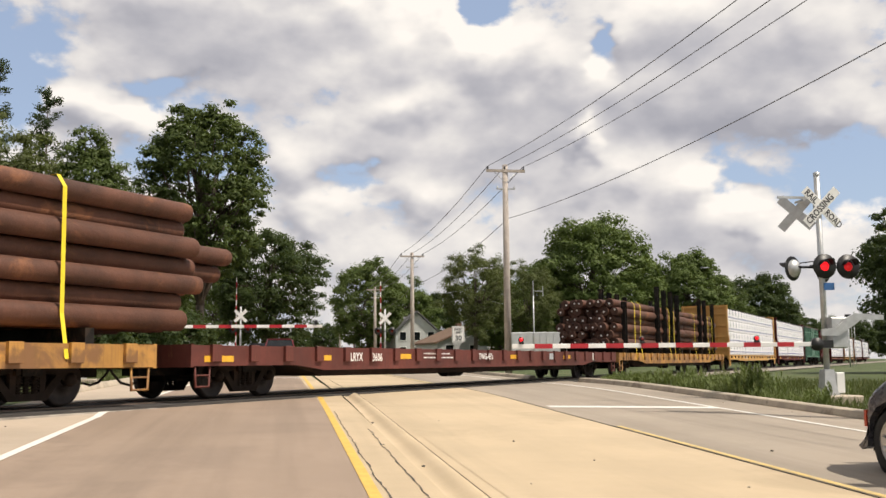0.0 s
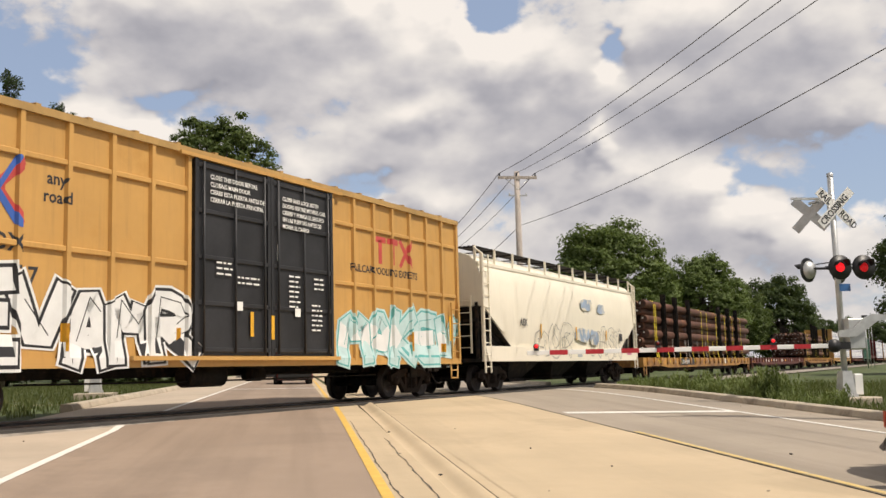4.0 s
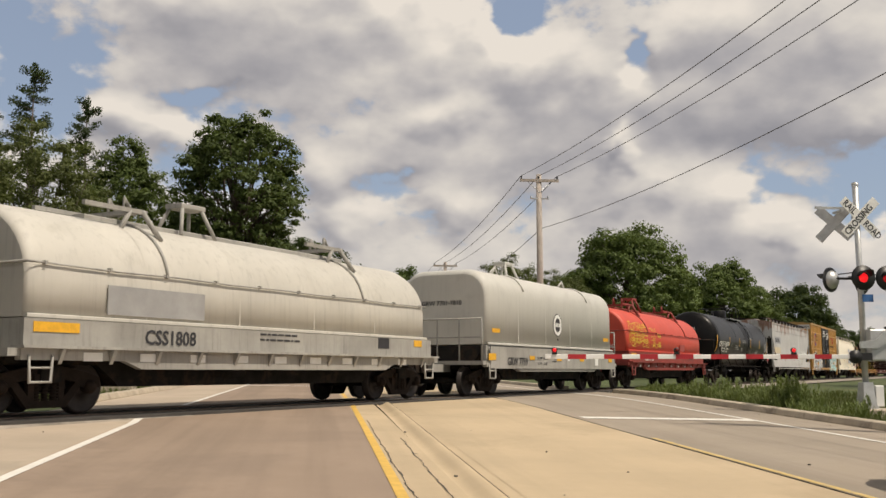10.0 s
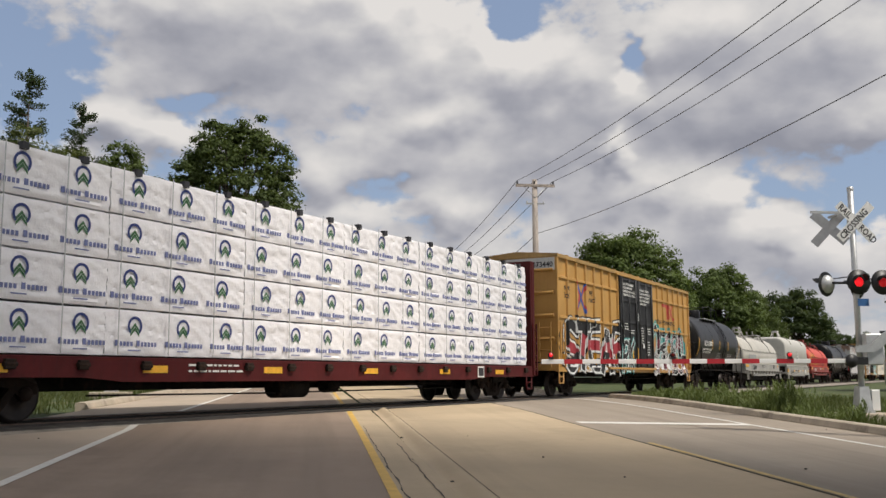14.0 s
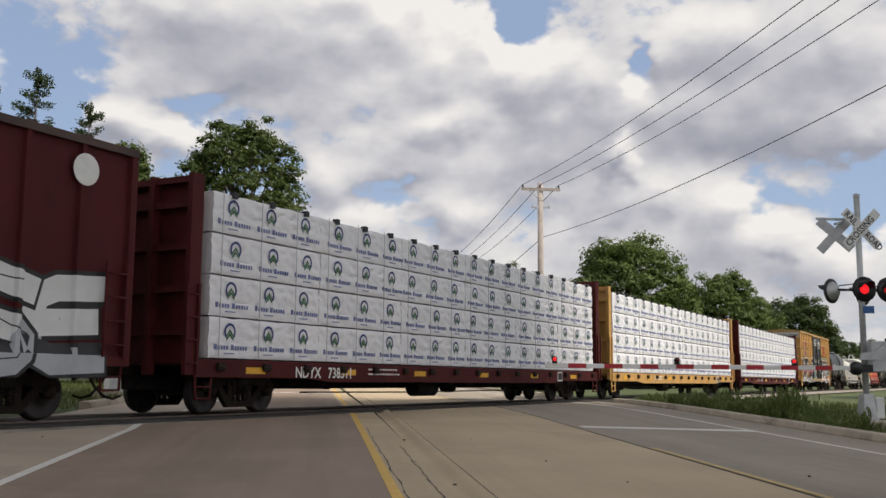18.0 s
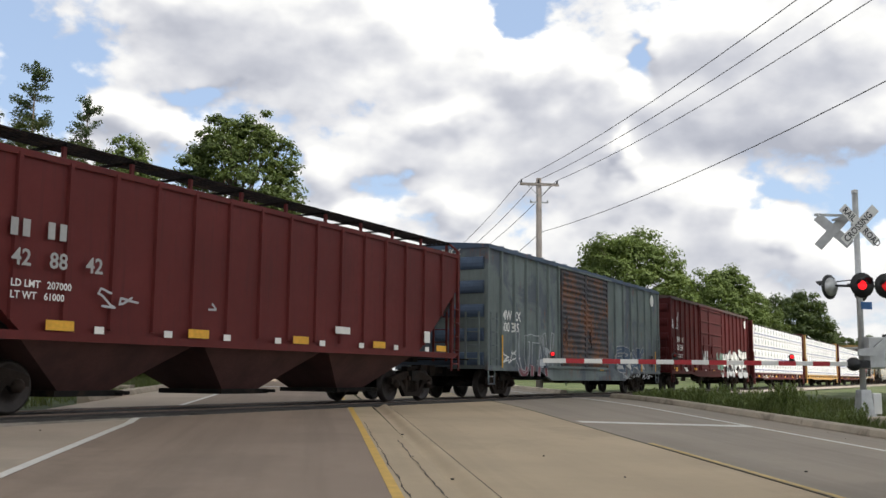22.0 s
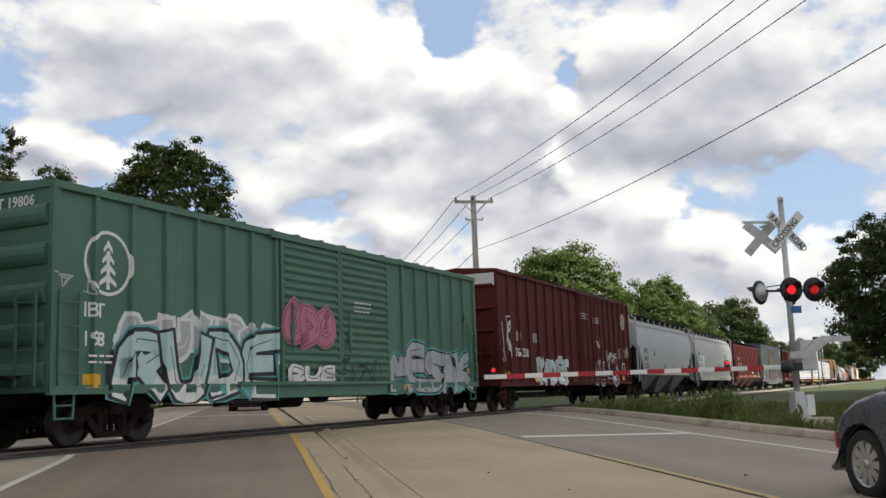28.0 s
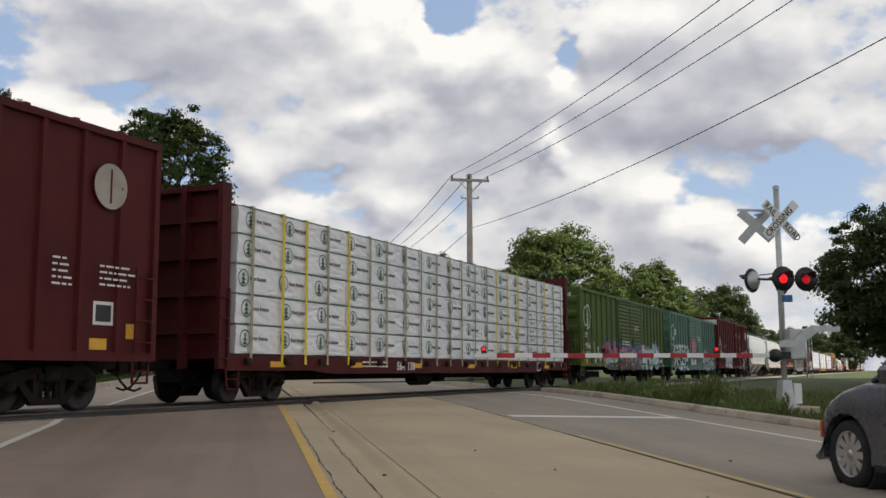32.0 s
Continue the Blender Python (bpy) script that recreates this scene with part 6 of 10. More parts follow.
INK_BLACK = surface("dark_print", (0.15, 0.15, 0.16), 0.5, vary=0.1)
INK_FAINT = surface("faint_print", (0.45, 0.47, 0.55), 0.5, vary=0.1)
PANEL_WHITE = surface("white_panel_paint", (0.60, 0.60, 0.58), 0.55, vary=0.08, streak=0.2)
SPRAY_W = surface("white_spray", (0.72, 0.73, 0.72), 0.55, vary=0.08, scale=2)
SPRAY_G = surface("thin_grey_spray", (0.22, 0.21, 0.20), 0.6, vary=0.2)
INK_SOFT = surface("soft_navy_print", (0.17, 0.20, 0.40), 0.5, vary=0.1)
SPRAY_K = surface("black_spray", (0.018, 0.018, 0.02), 0.55, vary=0.3, scale=2)
SPRAY_S = surface("silver_spray", (0.42, 0.44, 0.46), 0.45, vary=0.12, scale=2)
SPRAY_T = surface("teal_spray", (0.10, 0.38, 0.37), 0.55, vary=0.15, scale=2)
SPRAY_R = surface("red_spray", (0.35, 0.035, 0.05), 0.55, vary=0.2, scale=2)
SPRAY_P = surface("pink_spray", (0.48, 0.16, 0.24), 0.55, vary=0.12, scale=2)
SPRAY_B = surface("blue_spray", (0.05, 0.11, 0.28), 0.55, vary=0.2, scale=2)
SPRAY_A = surface("pale_aqua_spray", (0.46, 0.62, 0.62), 0.55, vary=0.12, scale=2)
SPRAY_Y = surface("yellow_spray", (0.66, 0.42, 0.05), 0.55, vary=0.12, scale=2)
SPRAY_O = surface("maroon_outline_spray", (0.20, 0.05, 0.07), 0.55, vary=0.12, scale=2)
RED_X, BLUE_X = surface("red_emblem_paint", (0.50, 0.07, 0.06), 0.5), surface("blue_emblem_paint", (0.045, 0.12, 0.42), 0.5)
PLACARD = surface("red_placard", (0.55, 0.03, 0.04), 0.5)


def emblem_x(car, x, z, h):
    """Two crossed bars, red and blue, with bent ends."""
    y = -HALFW - 0.012
    w = h * 0.95
    mb = MB()
    ribbon(mb, [(x - w / 2, z - h * 0.46), (x - w * 0.1, z - h * 0.04), (x - w * 0.1, z + h * 0.1), (x - w / 2, z + h * 0.5)], h * 0.17, y)
    ribbon(mb, [(x + w / 2, z - h * 0.5), (x + w * 0.1, z - h * 0.08), (x + w * 0.1, z + h * 0.06), (x + w / 2, z + h * 0.42)], h * 0.17, y)
    lay_on_ribs(part("emblem", mb.mesh("emblem", RED_X), None, car), car)
    mb = MB()
    ribbon(mb, [(x - w * 0.42, z + h * 0.55), (x + w * 0.02, z + h * 0.08), (x + w * 0.02, z - h * 0.05), (x + w * 0.46, z - h * 0.55)], h * 0.13, y - 0.004)
    ribbon(mb, [(x - w * 0.42, z - h * 0.55), (x, z - h * 0.1), (x + w * 0.42, z + h * 0.5)], h * 0.09, y - 0.006)
    lay_on_ribs(part("emblem", mb.mesh("emblem", BLUE_X), None, car), car)


def tall_letters(car, rows, material, y=None):
    for text, x, z, size in rows:
        lay_on_ribs(lettering(text, x, (-HALFW - 0.012) if y is None else y, z, size, material, car), car)


def ttx_boxcar(u0, u1, number, wall_marks):
    car, half = boxcar("boxcar", u0, u1, 0.90, 5.12, TTX_Y, ROOF_YEL, "ochre yellow high-cube boxcar with black plug doors and graffiti", door=(0.375, 0.634), door_kind="plug", door_mat=DOOR_BLACK, rib=1.02, end_cap=PANEL_WHITE, girts=True)
    emblem_x(car, -half + 2.55, 3.70, 1.0)
    tall_letters(car, [("next", -half + 0.86, 3.86, 0.30), ("load", -half + 0.86, 3.56, 0.30), ("any", -half + 3.52, 3.88, 0.29), ("road", -half + 3.45, 3.58, 0.29), ("TB OX", -half + 1.90, 2.72, 0.40)], DARK_MARK)
    tall_letters(car, [(number, -half + 1.85, 2.22, 0.40)], DARK_MARK)
    lettering("TBOX " + number.replace(" ", ""), 0, 0, 0, 0.26, DARK_MARK, car, at=pose(-half - 0.032, 0.1, 4.62, 0, 0, -90))
    # the owner's mark near the front: bold bars and crossed strokes, with its line of words
    x = -half + 13.8
    marks(car, [(x + 0.25, 4.08, 0.55, 0.15, RED_X), (x + 0.25, 3.77, 0.17, 0.62, RED_X), (x + 0.88, 4.08, 0.55, 0.15, RED_X), (x + 0.88, 3.77, 0.17, 0.62, RED_X)], y=-HALFW - 0.012)
    mb = MB()
    ribbon(mb, [(x + 1.30, 4.12), (x + 1.85, 3.50)], 0.15, -HALFW - 0.012, True)
    ribbon(mb, [(x + 1.80, 4.12), (x + 1.30, 3.50)], 0.13, -HALFW - 0.014, True)
    lay_on_ribs(part("emblem", mb.mesh("emblem", RED_X), None, car), car)
    lay_on_ribs(lettering("RAILCAR POOLING EXPERTS", -half + 12.6, -HALFW - 0.012, 3.18, 0.26, DARK_MARK, car, squeeze=1.02), car)
    for i, text in enumerate(("CLOSE THIS DOOR BEFORE", "CLOSING MAIN DOOR", "CIERRE ESTA PUERTA ANTES DE", "CERRAR LA PUERTA PRINCIPAL")):
        lettering(text, -half + 7.30, -HALFW - 0.102, 4.55 - 0.15 * i, 0.125, WHITE_MARK, car, squeeze=0.96)
    for i, text in enumerate(("CLOSE AND LOCK BOTH", "DOORS BEFORE MOVING CAR", "CIERRE Y PONGA EL SEGURO", "EN LAS PUERTAS ANTES DE", "MOVER EL CARRO")):
        lettering(text, -half + 9.65, -HALFW - 0.102, 4.45 - 0.15 * i, 0.125, WHITE_MARK, car, squeeze=0.96)
    small_print(car, -half + 7.55, 2.95, 0.5, 3, WHITE_MARK, y=-HALFW - 0.055, seed=4)
    small_print(car, -half + 8.2, 2.70, 0.7, 2, WHITE_MARK, y=-HALFW - 0.055, seed=6)
    small_print(car, -half + 9.95, 2.85, 0.4, 7, WHITE_MARK, y=-HALFW - 0.055, seed=7)
    small_print(car, -half + 10.9, 2.85, 0.5, 3, WHITE_MARK, y=-HALFW - 0.055, seed=5)
    small_print(car, -half + 10.8, 2.25, 0.4, 6, WHITE_MARK, y=-HALFW - 0.055, seed=8)
    marks(car, [(-half + 9.55, 3.3, 0.06, 0.34, WHITE_MARK), (-half + 8.25, 2.1, 0.2, 0.18, WHITE_MARK), (-half + 10.25, 2.05, 0.2, 0.18, WHITE_MARK), (-half + 8.65, 1.75, 0.1, 0.5, YELLOW_MARK), (-half + 9.35, 1.7, 0.1, 0.5, YELLOW_MARK)], y=-HALFW - 0.06)
    wall_marks(car, half)
    marks(car, [(-half + 0.75, 1.35, 0.46, 0.34, YELLOW_MARK), (-half + 3.9, 1.4, 0.12, 0.45, YELLOW_MARK), (-half + 6.6, 1.4, 0.12, 0.45, YELLOW_MARK), (half - 0.95, 1.35, 0.42, 0.24, YELLOW_MARK), (half - 2.9, 1.5, 0.11, 0.5, YELLOW_MARK), (half - 0.75, 1.9, 0.10, 0.7, YELLOW_MARK)], y=-HALFW - 0.052)
    return car


def ttx_a(car, half):
    piece(car, "PEVAMR", -half + 0.9, -half + 6.9, 0.92, 2.3, SPRAY_W, SPRAY_K, y=-HALFW - 0.022, seed=11, weight=0.36, outline=0.06, glow=SPRAY_W, halo=0.05)
    piece(car, "MAKEV", half - 6.3, half - 0.3, 0.90, 2.3, SPRAY_A, SPRAY_T, glow=SPRAY_A, halo=0.06, accent=SPRAY_W, y=-HALFW - 0.022, seed=12, weight=0.34, outline=0.05)
    scrawl(car, -half + 0.05, -half + 0.8, 3.2, 3.8, SPRAY_W, 3, 0.03, y=-HALFW - 0.012)


def ttx_b(car, half):
    piece(car, "STEAR", -half + 0.75, -half + 7.3, 0.84, 2.80, SPRAY_K, SPRAY_W, glow=SPRAY_K, halo=0.05, accent=SPRAY_R, accent_at=(0.38, 0.62), y=-HALFW - 0.022, seed=21, weight=0.30, outline=0.085)
    scrawl(car, -half + 0.6, -half + 7.6, 0.90, 1.20, SPRAY_W, 29, 0.07, y=-HALFW - 0.018)
    piece(car, "RK", -half + 7.2, -half + 8.7, 0.95, 2.35, SPRAY_K, SPRAY_W, glow=SPRAY_T, halo=0.06, y=-HALFW - 0.064, seed=22, weight=0.24, outline=0.05)
    piece(car, "OROPO", -half + 11.9, -half + 17.5, 1.35, 2.95, SPRAY_K, SPRAY_W, glow=SPRAY_T, halo=0.12, accent=SPRAY_O, accent_at=(0.5, 0.75), y=-HALFW - 0.022, seed=23, weight=0.22, outline=0.05)
    piece(car, "SNVASUR", -half + 11.8, -half + 17.9, 0.80, 1.80, SPRAY_K, SPRAY_W, accent=SPRAY_O, accent_at=(0.2, 0.6), y=-HALFW - 0.030, seed=24, weight=0.24, outline=0.05)
    scrawl(car, -half + 12.0, -half + 17.3, 1.0, 2.7, SPRAY_W, 26, 0.03, y=-HALFW - 0.052)
    scrawl(car, -half + 0.05, -half + 0.5, 1.4, 2.3, SPRAY_K, 4, 0.05, y=-HALFW - 0.012)


# cars from the head of the train to its rear
INKS_A, INKS_B = (INK_BLUE, INK_GREEN, INK_SOFT), (INK_GREEN, INK_BLACK, INK_FAINT)
for a, b, c in ((222.4, 244.0, MAROON), (198.3, 220.0, MAROON), (174.2, 196.0, FLAT_YEL), (150.0, 172.0, MAROON), (95.9, 117.3, MAROON), (71.3, 94.0, TTX_Y)):
    lumber_car("lumber_car", a, b, c, "lumber car with tall end bulkheads carrying white wrapped packs", wrap=WRAP, inks=INKS_A, seed=int(a), packs=6, per=3)
hopper("hopper_car", 135.5, 148.0, 1.4, 4.3, MAROON, "dark red covered hopper car", ribs=12, curved=False)
boxcar("boxcar", 119.0, 133.5, 0.95, 4.5, GREEN_A, ROOF_DARK, "dark green boxcar in the far train", door_kind="corrugated")

flat_car("stake_flatcar", 44.0, 69.1, 1.07, FLAT_YEL, "grimy yellow flatcar with tall dark stakes", stakes=((0.05, 2.4), (0.30, 3.5), (0.36, 3.4), (0.42, 3.4), (0.48, 3.3), (0.72, 3.4), (0.78, 3.4), (0.88, 3.3)), sill=0.34, deep=0.5)
log_load(51.5, 14.5, 1.07, BARK, LOG_END, 5, layers=6, straps=((-4.5, True), (-3.5, True), (2.5, True), (3.6, True), (4.7, True)), strap_mat=STRAP_Y)
log_load(63.0, 9.0, 1.07, BARK, LOG_END, 9, layers=6, straps=((-2.5, True), (0.5, True), (1.5, True), (2.8, True)), strap_mat=STRAP_Y)

car, half = flat_car("flatcar", 15.0, 43.3, 1.08, FLAT_RED, "long empty rusty red flatcar", sill=0.40, deep=0.52)
lettering("LRYX", -half + 5.6, -HALFW - 0.08, 0.77, 0.28, WHITE_MARK, car, squeeze=0.85)
lettering("3606", -half + 6.65, -HALFW - 0.08, 0.76, 0.28, WHITE_MARK, car, squeeze=0.9)
lettering("TWG-45's", -half + 13.2, -HALFW - 0.08, 0.80, 0.26, WHITE_MARK, car)
small_print(car, -half + 9.6, 0.98, 2.0, 2, WHITE_MARK, seed=3)
marks(car, [(-half + 0.75, 0.82, 0.9, 0.12, YELLOW_MARK), (-half + 4.6, 0.84, 0.5, 0.12, YELLOW_MARK), (-half + 8.5, 0.88, 0.7, 0.13, YELLOW_MARK), (half - 11.9, 0.88, 0.9, 0.13, YELLOW_MARK), (half - 6.6, 0.88, 0.8, 0.13, YELLOW_MARK), (half - 8.2, 0.9, 0.7, 0.22, SPRAY_S), (half - 3.2, 0.9, 0.28, 0.3, WHITE_MARK)])

car, half = flat_car("stake_flatcar", -13.2, 13.9, 1.07, FLAT_YEL, "grimy yellow flatcar with tall dark stakes", stakes=((0.161, 3.2), (0.250, 3.2), (0.358, 3.2), (0.657, 3.2), (0.764, 3.2), (0.860, 3.2)), sill=0.40, deep=0.48)
lettering("LTTX 142419", -half + 7.2, -HALFW - 0.085, 0.78, 0.26, WHITE_MARK, car)
marks(car, [(-half + 8.6, 0.88, 3.2, 0.36, DARK_MARK), (half - 8.4, 0.9, 0.32, 0.3, WHITE_MARK)])
log_load(1.7, 27.0, 1.07, BARK, LOG_END, 31, layers=7, across=7, r=0.207, ahead=1.75, straps=((-12.3, True), (-12.0, True), (-10.05, True), (-8.95, False), (-7.6, True), (-6.2, False), (-5.5, False), (-4.65, True), (-3.3, False), (-1.95, True), (-1.15, False), (-0.5, True), (0.8, False), (2.15, True), (3.45, False), (4.8, True), (6.2, False), (7.3, True), (10.15, True)), strap_mat=STRAP_Y)

car, half = hopper("hopper_car", -30.9, -14.1, 1.42, 4.40, HOP_BEIGE, "cream covered hopper car with sprayed outlines and faded blue patches", slope_z=2.7, sill_h=0.46, climb=2.85, tall_posts=True)
piece(car, "NASK", half - 6.6, half - 2.55, 1.02, 2.35, None, SPRAY_G, y=-HALFW - 0.012, seed=41, weight=0.30, outline=0.026)
piece(car, "MOR", half - 12.6, half - 8.8, 1.02, 2.3, None, SPRAY_G, y=-HALFW - 0.012, seed=42, weight=0.30, outline=0.026)
BLUE_FADE = surface("faded_blue_paint_patch", (0.30, 0.38, 0.50), 0.6, vary=0.2, scale=2, second=(0.68, 0.62, 0.50), second_at=0.52, streak=0.0)
mb = MB()
for x, z, w, h in ((half - 7.0, 3.15, 1.3, 0.5), (half - 5.2, 3.05, 0.9, 0.45), (half - 7.6, 1.95, 1.9, 0.55), (half - 6.2, 1.85, 1.1, 0.6)):
    flat_poly(mb, wobble(random.Random(int(x * 9)), x, z, w, h, 16, 0.2), -HALFW - 0.004)
part("faded_emblem", mb.mesh("faded_emblem", BLUE_FADE), None, car)
marks(car, [(half - 2.6, 1.95, 0.42, 0.30, DARK_MARK), (half - 4.6, 2.0, 0.09, 0.4, YELLOW_MARK), (half - 8.3, 2.0, 0.09, 0.5, YELLOW_MARK), (half - 12.0, 2.0, 0.09, 0.5, YELLOW_MARK), (half - 8.0, 1.2, 0.5, 0.2, SPRAY_S), (half - 1.4, 1.3, 0.6, 0.2, SPRAY_P)])
lettering("AEX", -half + 2.9, -HALFW - 0.012, 2.15, 0.34, DARK_MARK, car)

ttx_boxcar(-51.0, -32.55, "6 66 77 7", ttx_a)

car, half = hopper("hopper_car", -70.5, -52.4, 1.55, 4.48, HOP_GREY, "grey covered hopper car stained with rust along the roof", curved=False, slope_z=3.2, inset=2.0, sill_h=0.46, chutes=4)
ORANGE_MARK = surface("faded_orange_reflector", (0.42, 0.19, 0.05), 0.6, vary=0.15, scale=6)
BLOT = surface("grey_overpaint", (0.33, 0.34, 0.37), 0.6, vary=0.08)
CREAM = surface("cream_overpaint", (0.60, 0.52, 0.36), 0.6, vary=0.08)
marks(car, [(-half + 2.54, 3.06, 2.4, 0.50, BLOT), (-half + 2.4, 2.32, 2.3, 0.44, CREAM), (-half + 2.3, 1.35, 0.4, 0.24, DARK_MARK), (-half + 3.1, 1.35, 0.4, 0.26, WHITE_MARK), (-half + 5.6, 1.75, 0.08, 0.5, ORANGE_MARK), (-half + 9.9, 1.75, 0.08, 0.5, ORANGE_MARK), (-half + 14.0, 1.75, 0.08, 0.5, ORANGE_MARK), (-half + 1.12, 2.1, 0.07, 0.9, ORANGE_MARK), (-half + 3.86, 1.85, 0.07, 0.42, ORANGE_MARK)], y=-HALFW + 0.070)
lettering("SIRX575018", -half + 1.42, -HALFW + 0.066, 2.93, 0.36, DARK_MARK, car, squeeze=1.0)
for z in (3.74, 4.24):
    part("side_seam", MB().box(-half + 0.3, half - 0.3, -HALFW + 0.06, -HALFW + 0.085, z - 0.015, z + 0.015), HOP_GREY, car)
scrawl(car, half - 7.2, half - 5.2, 1.6, 2.2, SPRAY_G, 51, 0.03, y=-HALFW + 0.068)
scrawl(car, half - 8.8, half - 4.6, 1.15, 1.5, SPRAY_G, 52, 0.018)
spray(car, half - 3.9, half - 2.0, 1.75, 2.4, 3, SPRAY_W, SPRAY_W, y=-HALFW + 0.068, seed=53)
part("pipe_rail", MB().tube([(-half + 2, -HALFW - 0.05, 0.98), (half - 1.2, -HALFW - 0.05, 0.98)], 0.025).tube([(-half + 2, -HALFW - 0.05, 1.08), (-half + 2, -HALFW - 0.05, 0.85)], 0.025), HOP_GREY, car)

car, half = tank_car("tank_car", -88.3, -72.3, 1.56, 2.62, TANK_BLACK, "glossy black tank car with white lettering and yellow reflectors", bars=(0.34, 3.6, 6.45, 9.85, 12.9, 15.6))


def on_shell(car, r, zc, text, x, ang, size, material):
    y, z = -(r + 0.02) * math.sin(radians(ang)), zc + (r + 0.02) * math.cos(radians(ang))
    return lettering(text, 0, 0, 0, size, material, car, at=pose(x, y, z) @ pose(0, 0, 0, ang - 90, 0, 0))


def shell_print(car, r, zc, x, ang, w, rows, seed, material=None):
    y, z = -(r + 0.02) * math.sin(radians(ang)), zc + (r + 0.02) * math.cos(radians(ang))
    rnd = random.Random(seed)
    mb = MB()
    for i in range(rows):
        a = 0.0
        while a < w * rnd.uniform(0.75, 1.0):
            b = min(a + rnd.uniform(0.05, 0.22), w)
            mb.box(a, b, 0, 0.006, -i * 0.10 - 0.035, -i * 0.10)
            a = b + 0.05
    part("small_print", mb, material or DIM_MARK, car, at=pose(x, y, z) @ pose(0, 0, 0, ang - 90, 0, 0))


def end_print(car, x, y, z, w, rows, seed, pitch, material=None):
    """Small stencilled lines on a car's end."""
    rnd = random.Random(seed)
    mb = MB()
    for i in range(rows):
        a = 0.0
        while a < w * rnd.uniform(0.7, 1.0):
            b = min(a + rnd.uniform(0.04, 0.14), w)
            mb.box(x, x + 0.02, y - b, y - a, z - i * pitch - 0.04, z - i * pitch)
            a = b + 0.04
    part("end_stencil", mb, material or DIM_MARK, car, kind="stuff")


on_shell(car, 1.56, 2.62, "CBTX 736974", -half + 0.80, 106, 0.43, WHITE_MARK)
on_shell(car, 1.56, 2.62, "LD LMT  194900 LB  88400 KG", -half + 1.55, 112, 0.155, WHITE_MARK)
on_shell(car, 1.56, 2.62, "LT WT    91100 LB  41300 KG", -half + 1.5, 118, 0.155, WHITE_MARK)
shell_print(car, 1.56, 2.62, -half + 2.0, 125, 2.4, 3, 1)
on_shell(car, 1.56, 2.62, "C", -half + 4.05, 104, 0.2, WHITE_MARK)
shell_print(car, 1.56, 2.62, -half + 5.2, 101, 1.1, 3, 2)
shell_print(car, 1.56, 2.62, -half + 7.2, 88, 1.0, 2, 6)
shell_print(car, 1.56, 2.62, -half + 7.0, 106, 0.6, 2, 11)
shell_print(car, 1.56, 2.62, -half + 9.3, 78, 0.8, 2, 3)
shell_print(car, 1.56, 2.62, half - 1.6, 90, 1.0, 6, 4)
shell_print(car, 1.56, 2.62, half - 4.4, 108, 1.0, 3, 5)
lettering("CBTX 736974", 0, 0, 0, 0.215, WHITE_MARK, car, at=pose(-half + 0.0, 0.86, 3.12, 0, 0, -90) @ pose(0, -0.02, 0))
end_print(car, -half - 0.02, 0.7, 2.99, 0.6, 2, 21, 0.15)
end_print(car, -half - 0.03, 0.5, 2.33, 0.62, 7, 22, 0.105)
part("placard", MB().prism([(0.25, 1.22), (0.52, 1.49), (0.25, 1.76), (-0.02, 1.49)], -half - 0.05, -half - 0.03), PLACARD, car)
part("placard_border", MB().prism([(0.25, 1.19), (0.55, 1.49), (0.25, 1.79), (-0.05, 1.49)], -half - 0.028, -half - 0.012), WHITE_MARK, car)
part("placard", MB().prism([(half - 0.55, 1.62), (half - 0.3, 1.37), (half - 0.05, 1.62), (half - 0.3, 1.87)], -1.56, -1.55, "y"), PLACARD, car)

car, half = coil_car("coil_car", -104.15, -91.45, 1.62, 3.55, COIL_RED, COIL_RED_F, "faded orange-red steel coil car with a round hood")


def lay_on_hood(ob, zb, zt):
    """Bend flat paint on to the round hood."""
    for v in ob.data.vertices:
        k = max((v.co.z - zb - 0.62) / (zt - zb - 0.62), 0.0)
        v.co.y = -HOOD_HALF * math.sqrt(max(1 - k * k, 0.1)) - 0.012 + (v.co.y + HALFW)


for xa, xb, za, zb, n, seed in ((0.35, 3.0, 1.72, 2.85, 4, 65), (0.5, 3.1, 1.9, 2.9, 6, 68), (3.5, 4.4, 1.72, 2.85, 2, 66), (4.6, 5.1, 2.2, 2.5, 3, 63), (4.6, 5.1, 1.75, 2.1, 3, 64)):
    lay_on_hood(spray(car, -half + xa, -half + xb, za, zb, n, None, SPRAY_Y, seed=seed, y=-HALFW, weight=0.36), 1.62, 3.55)
part("overpaint", MB().box(half - 4.3, half - 3.4, -HALFW + 0.158, -HALFW + 0.172, 1.72, 2.05), surface("dull_red_overpaint", (0.33, 0.06, 0.05), 0.6), car)
lettering("CSS 1746", 0, 0, 0, 0.26, WHITE_MARK, car, at=pose(-half - 0.045, 0.2, 1.72, 0, 0, -90))
lettering("CSS 1746", -half + 2.1, -HALFW + 0.078, 1.22, 0.34, WHITE_MARK, car)
small_print(car, -half + 5.6, 1.5, 1.4, 2, WHITE_MARK, y=-HALFW + 0.078, seed=3)
marks(car, [(-half + 0.5, 1.45, 0.7, 0.14, YELLOW_MARK), (-half + 8.0, 1.45, 0.7, 0.14, YELLOW_MARK), (half - 0.7, 1.5, 0.5, 0.14, YELLOW_MARK), (half - 2.6, 1.47, 0.5, 0.26, DARK_MARK)] + [], y=-HALFW + 0.076)
marks(car, [(-half + 1.2 + 1.25 * i, 0.98, 0.16, 0.07, WHITE_MARK) for i in range(9)], y=-HALFW + 0.018)

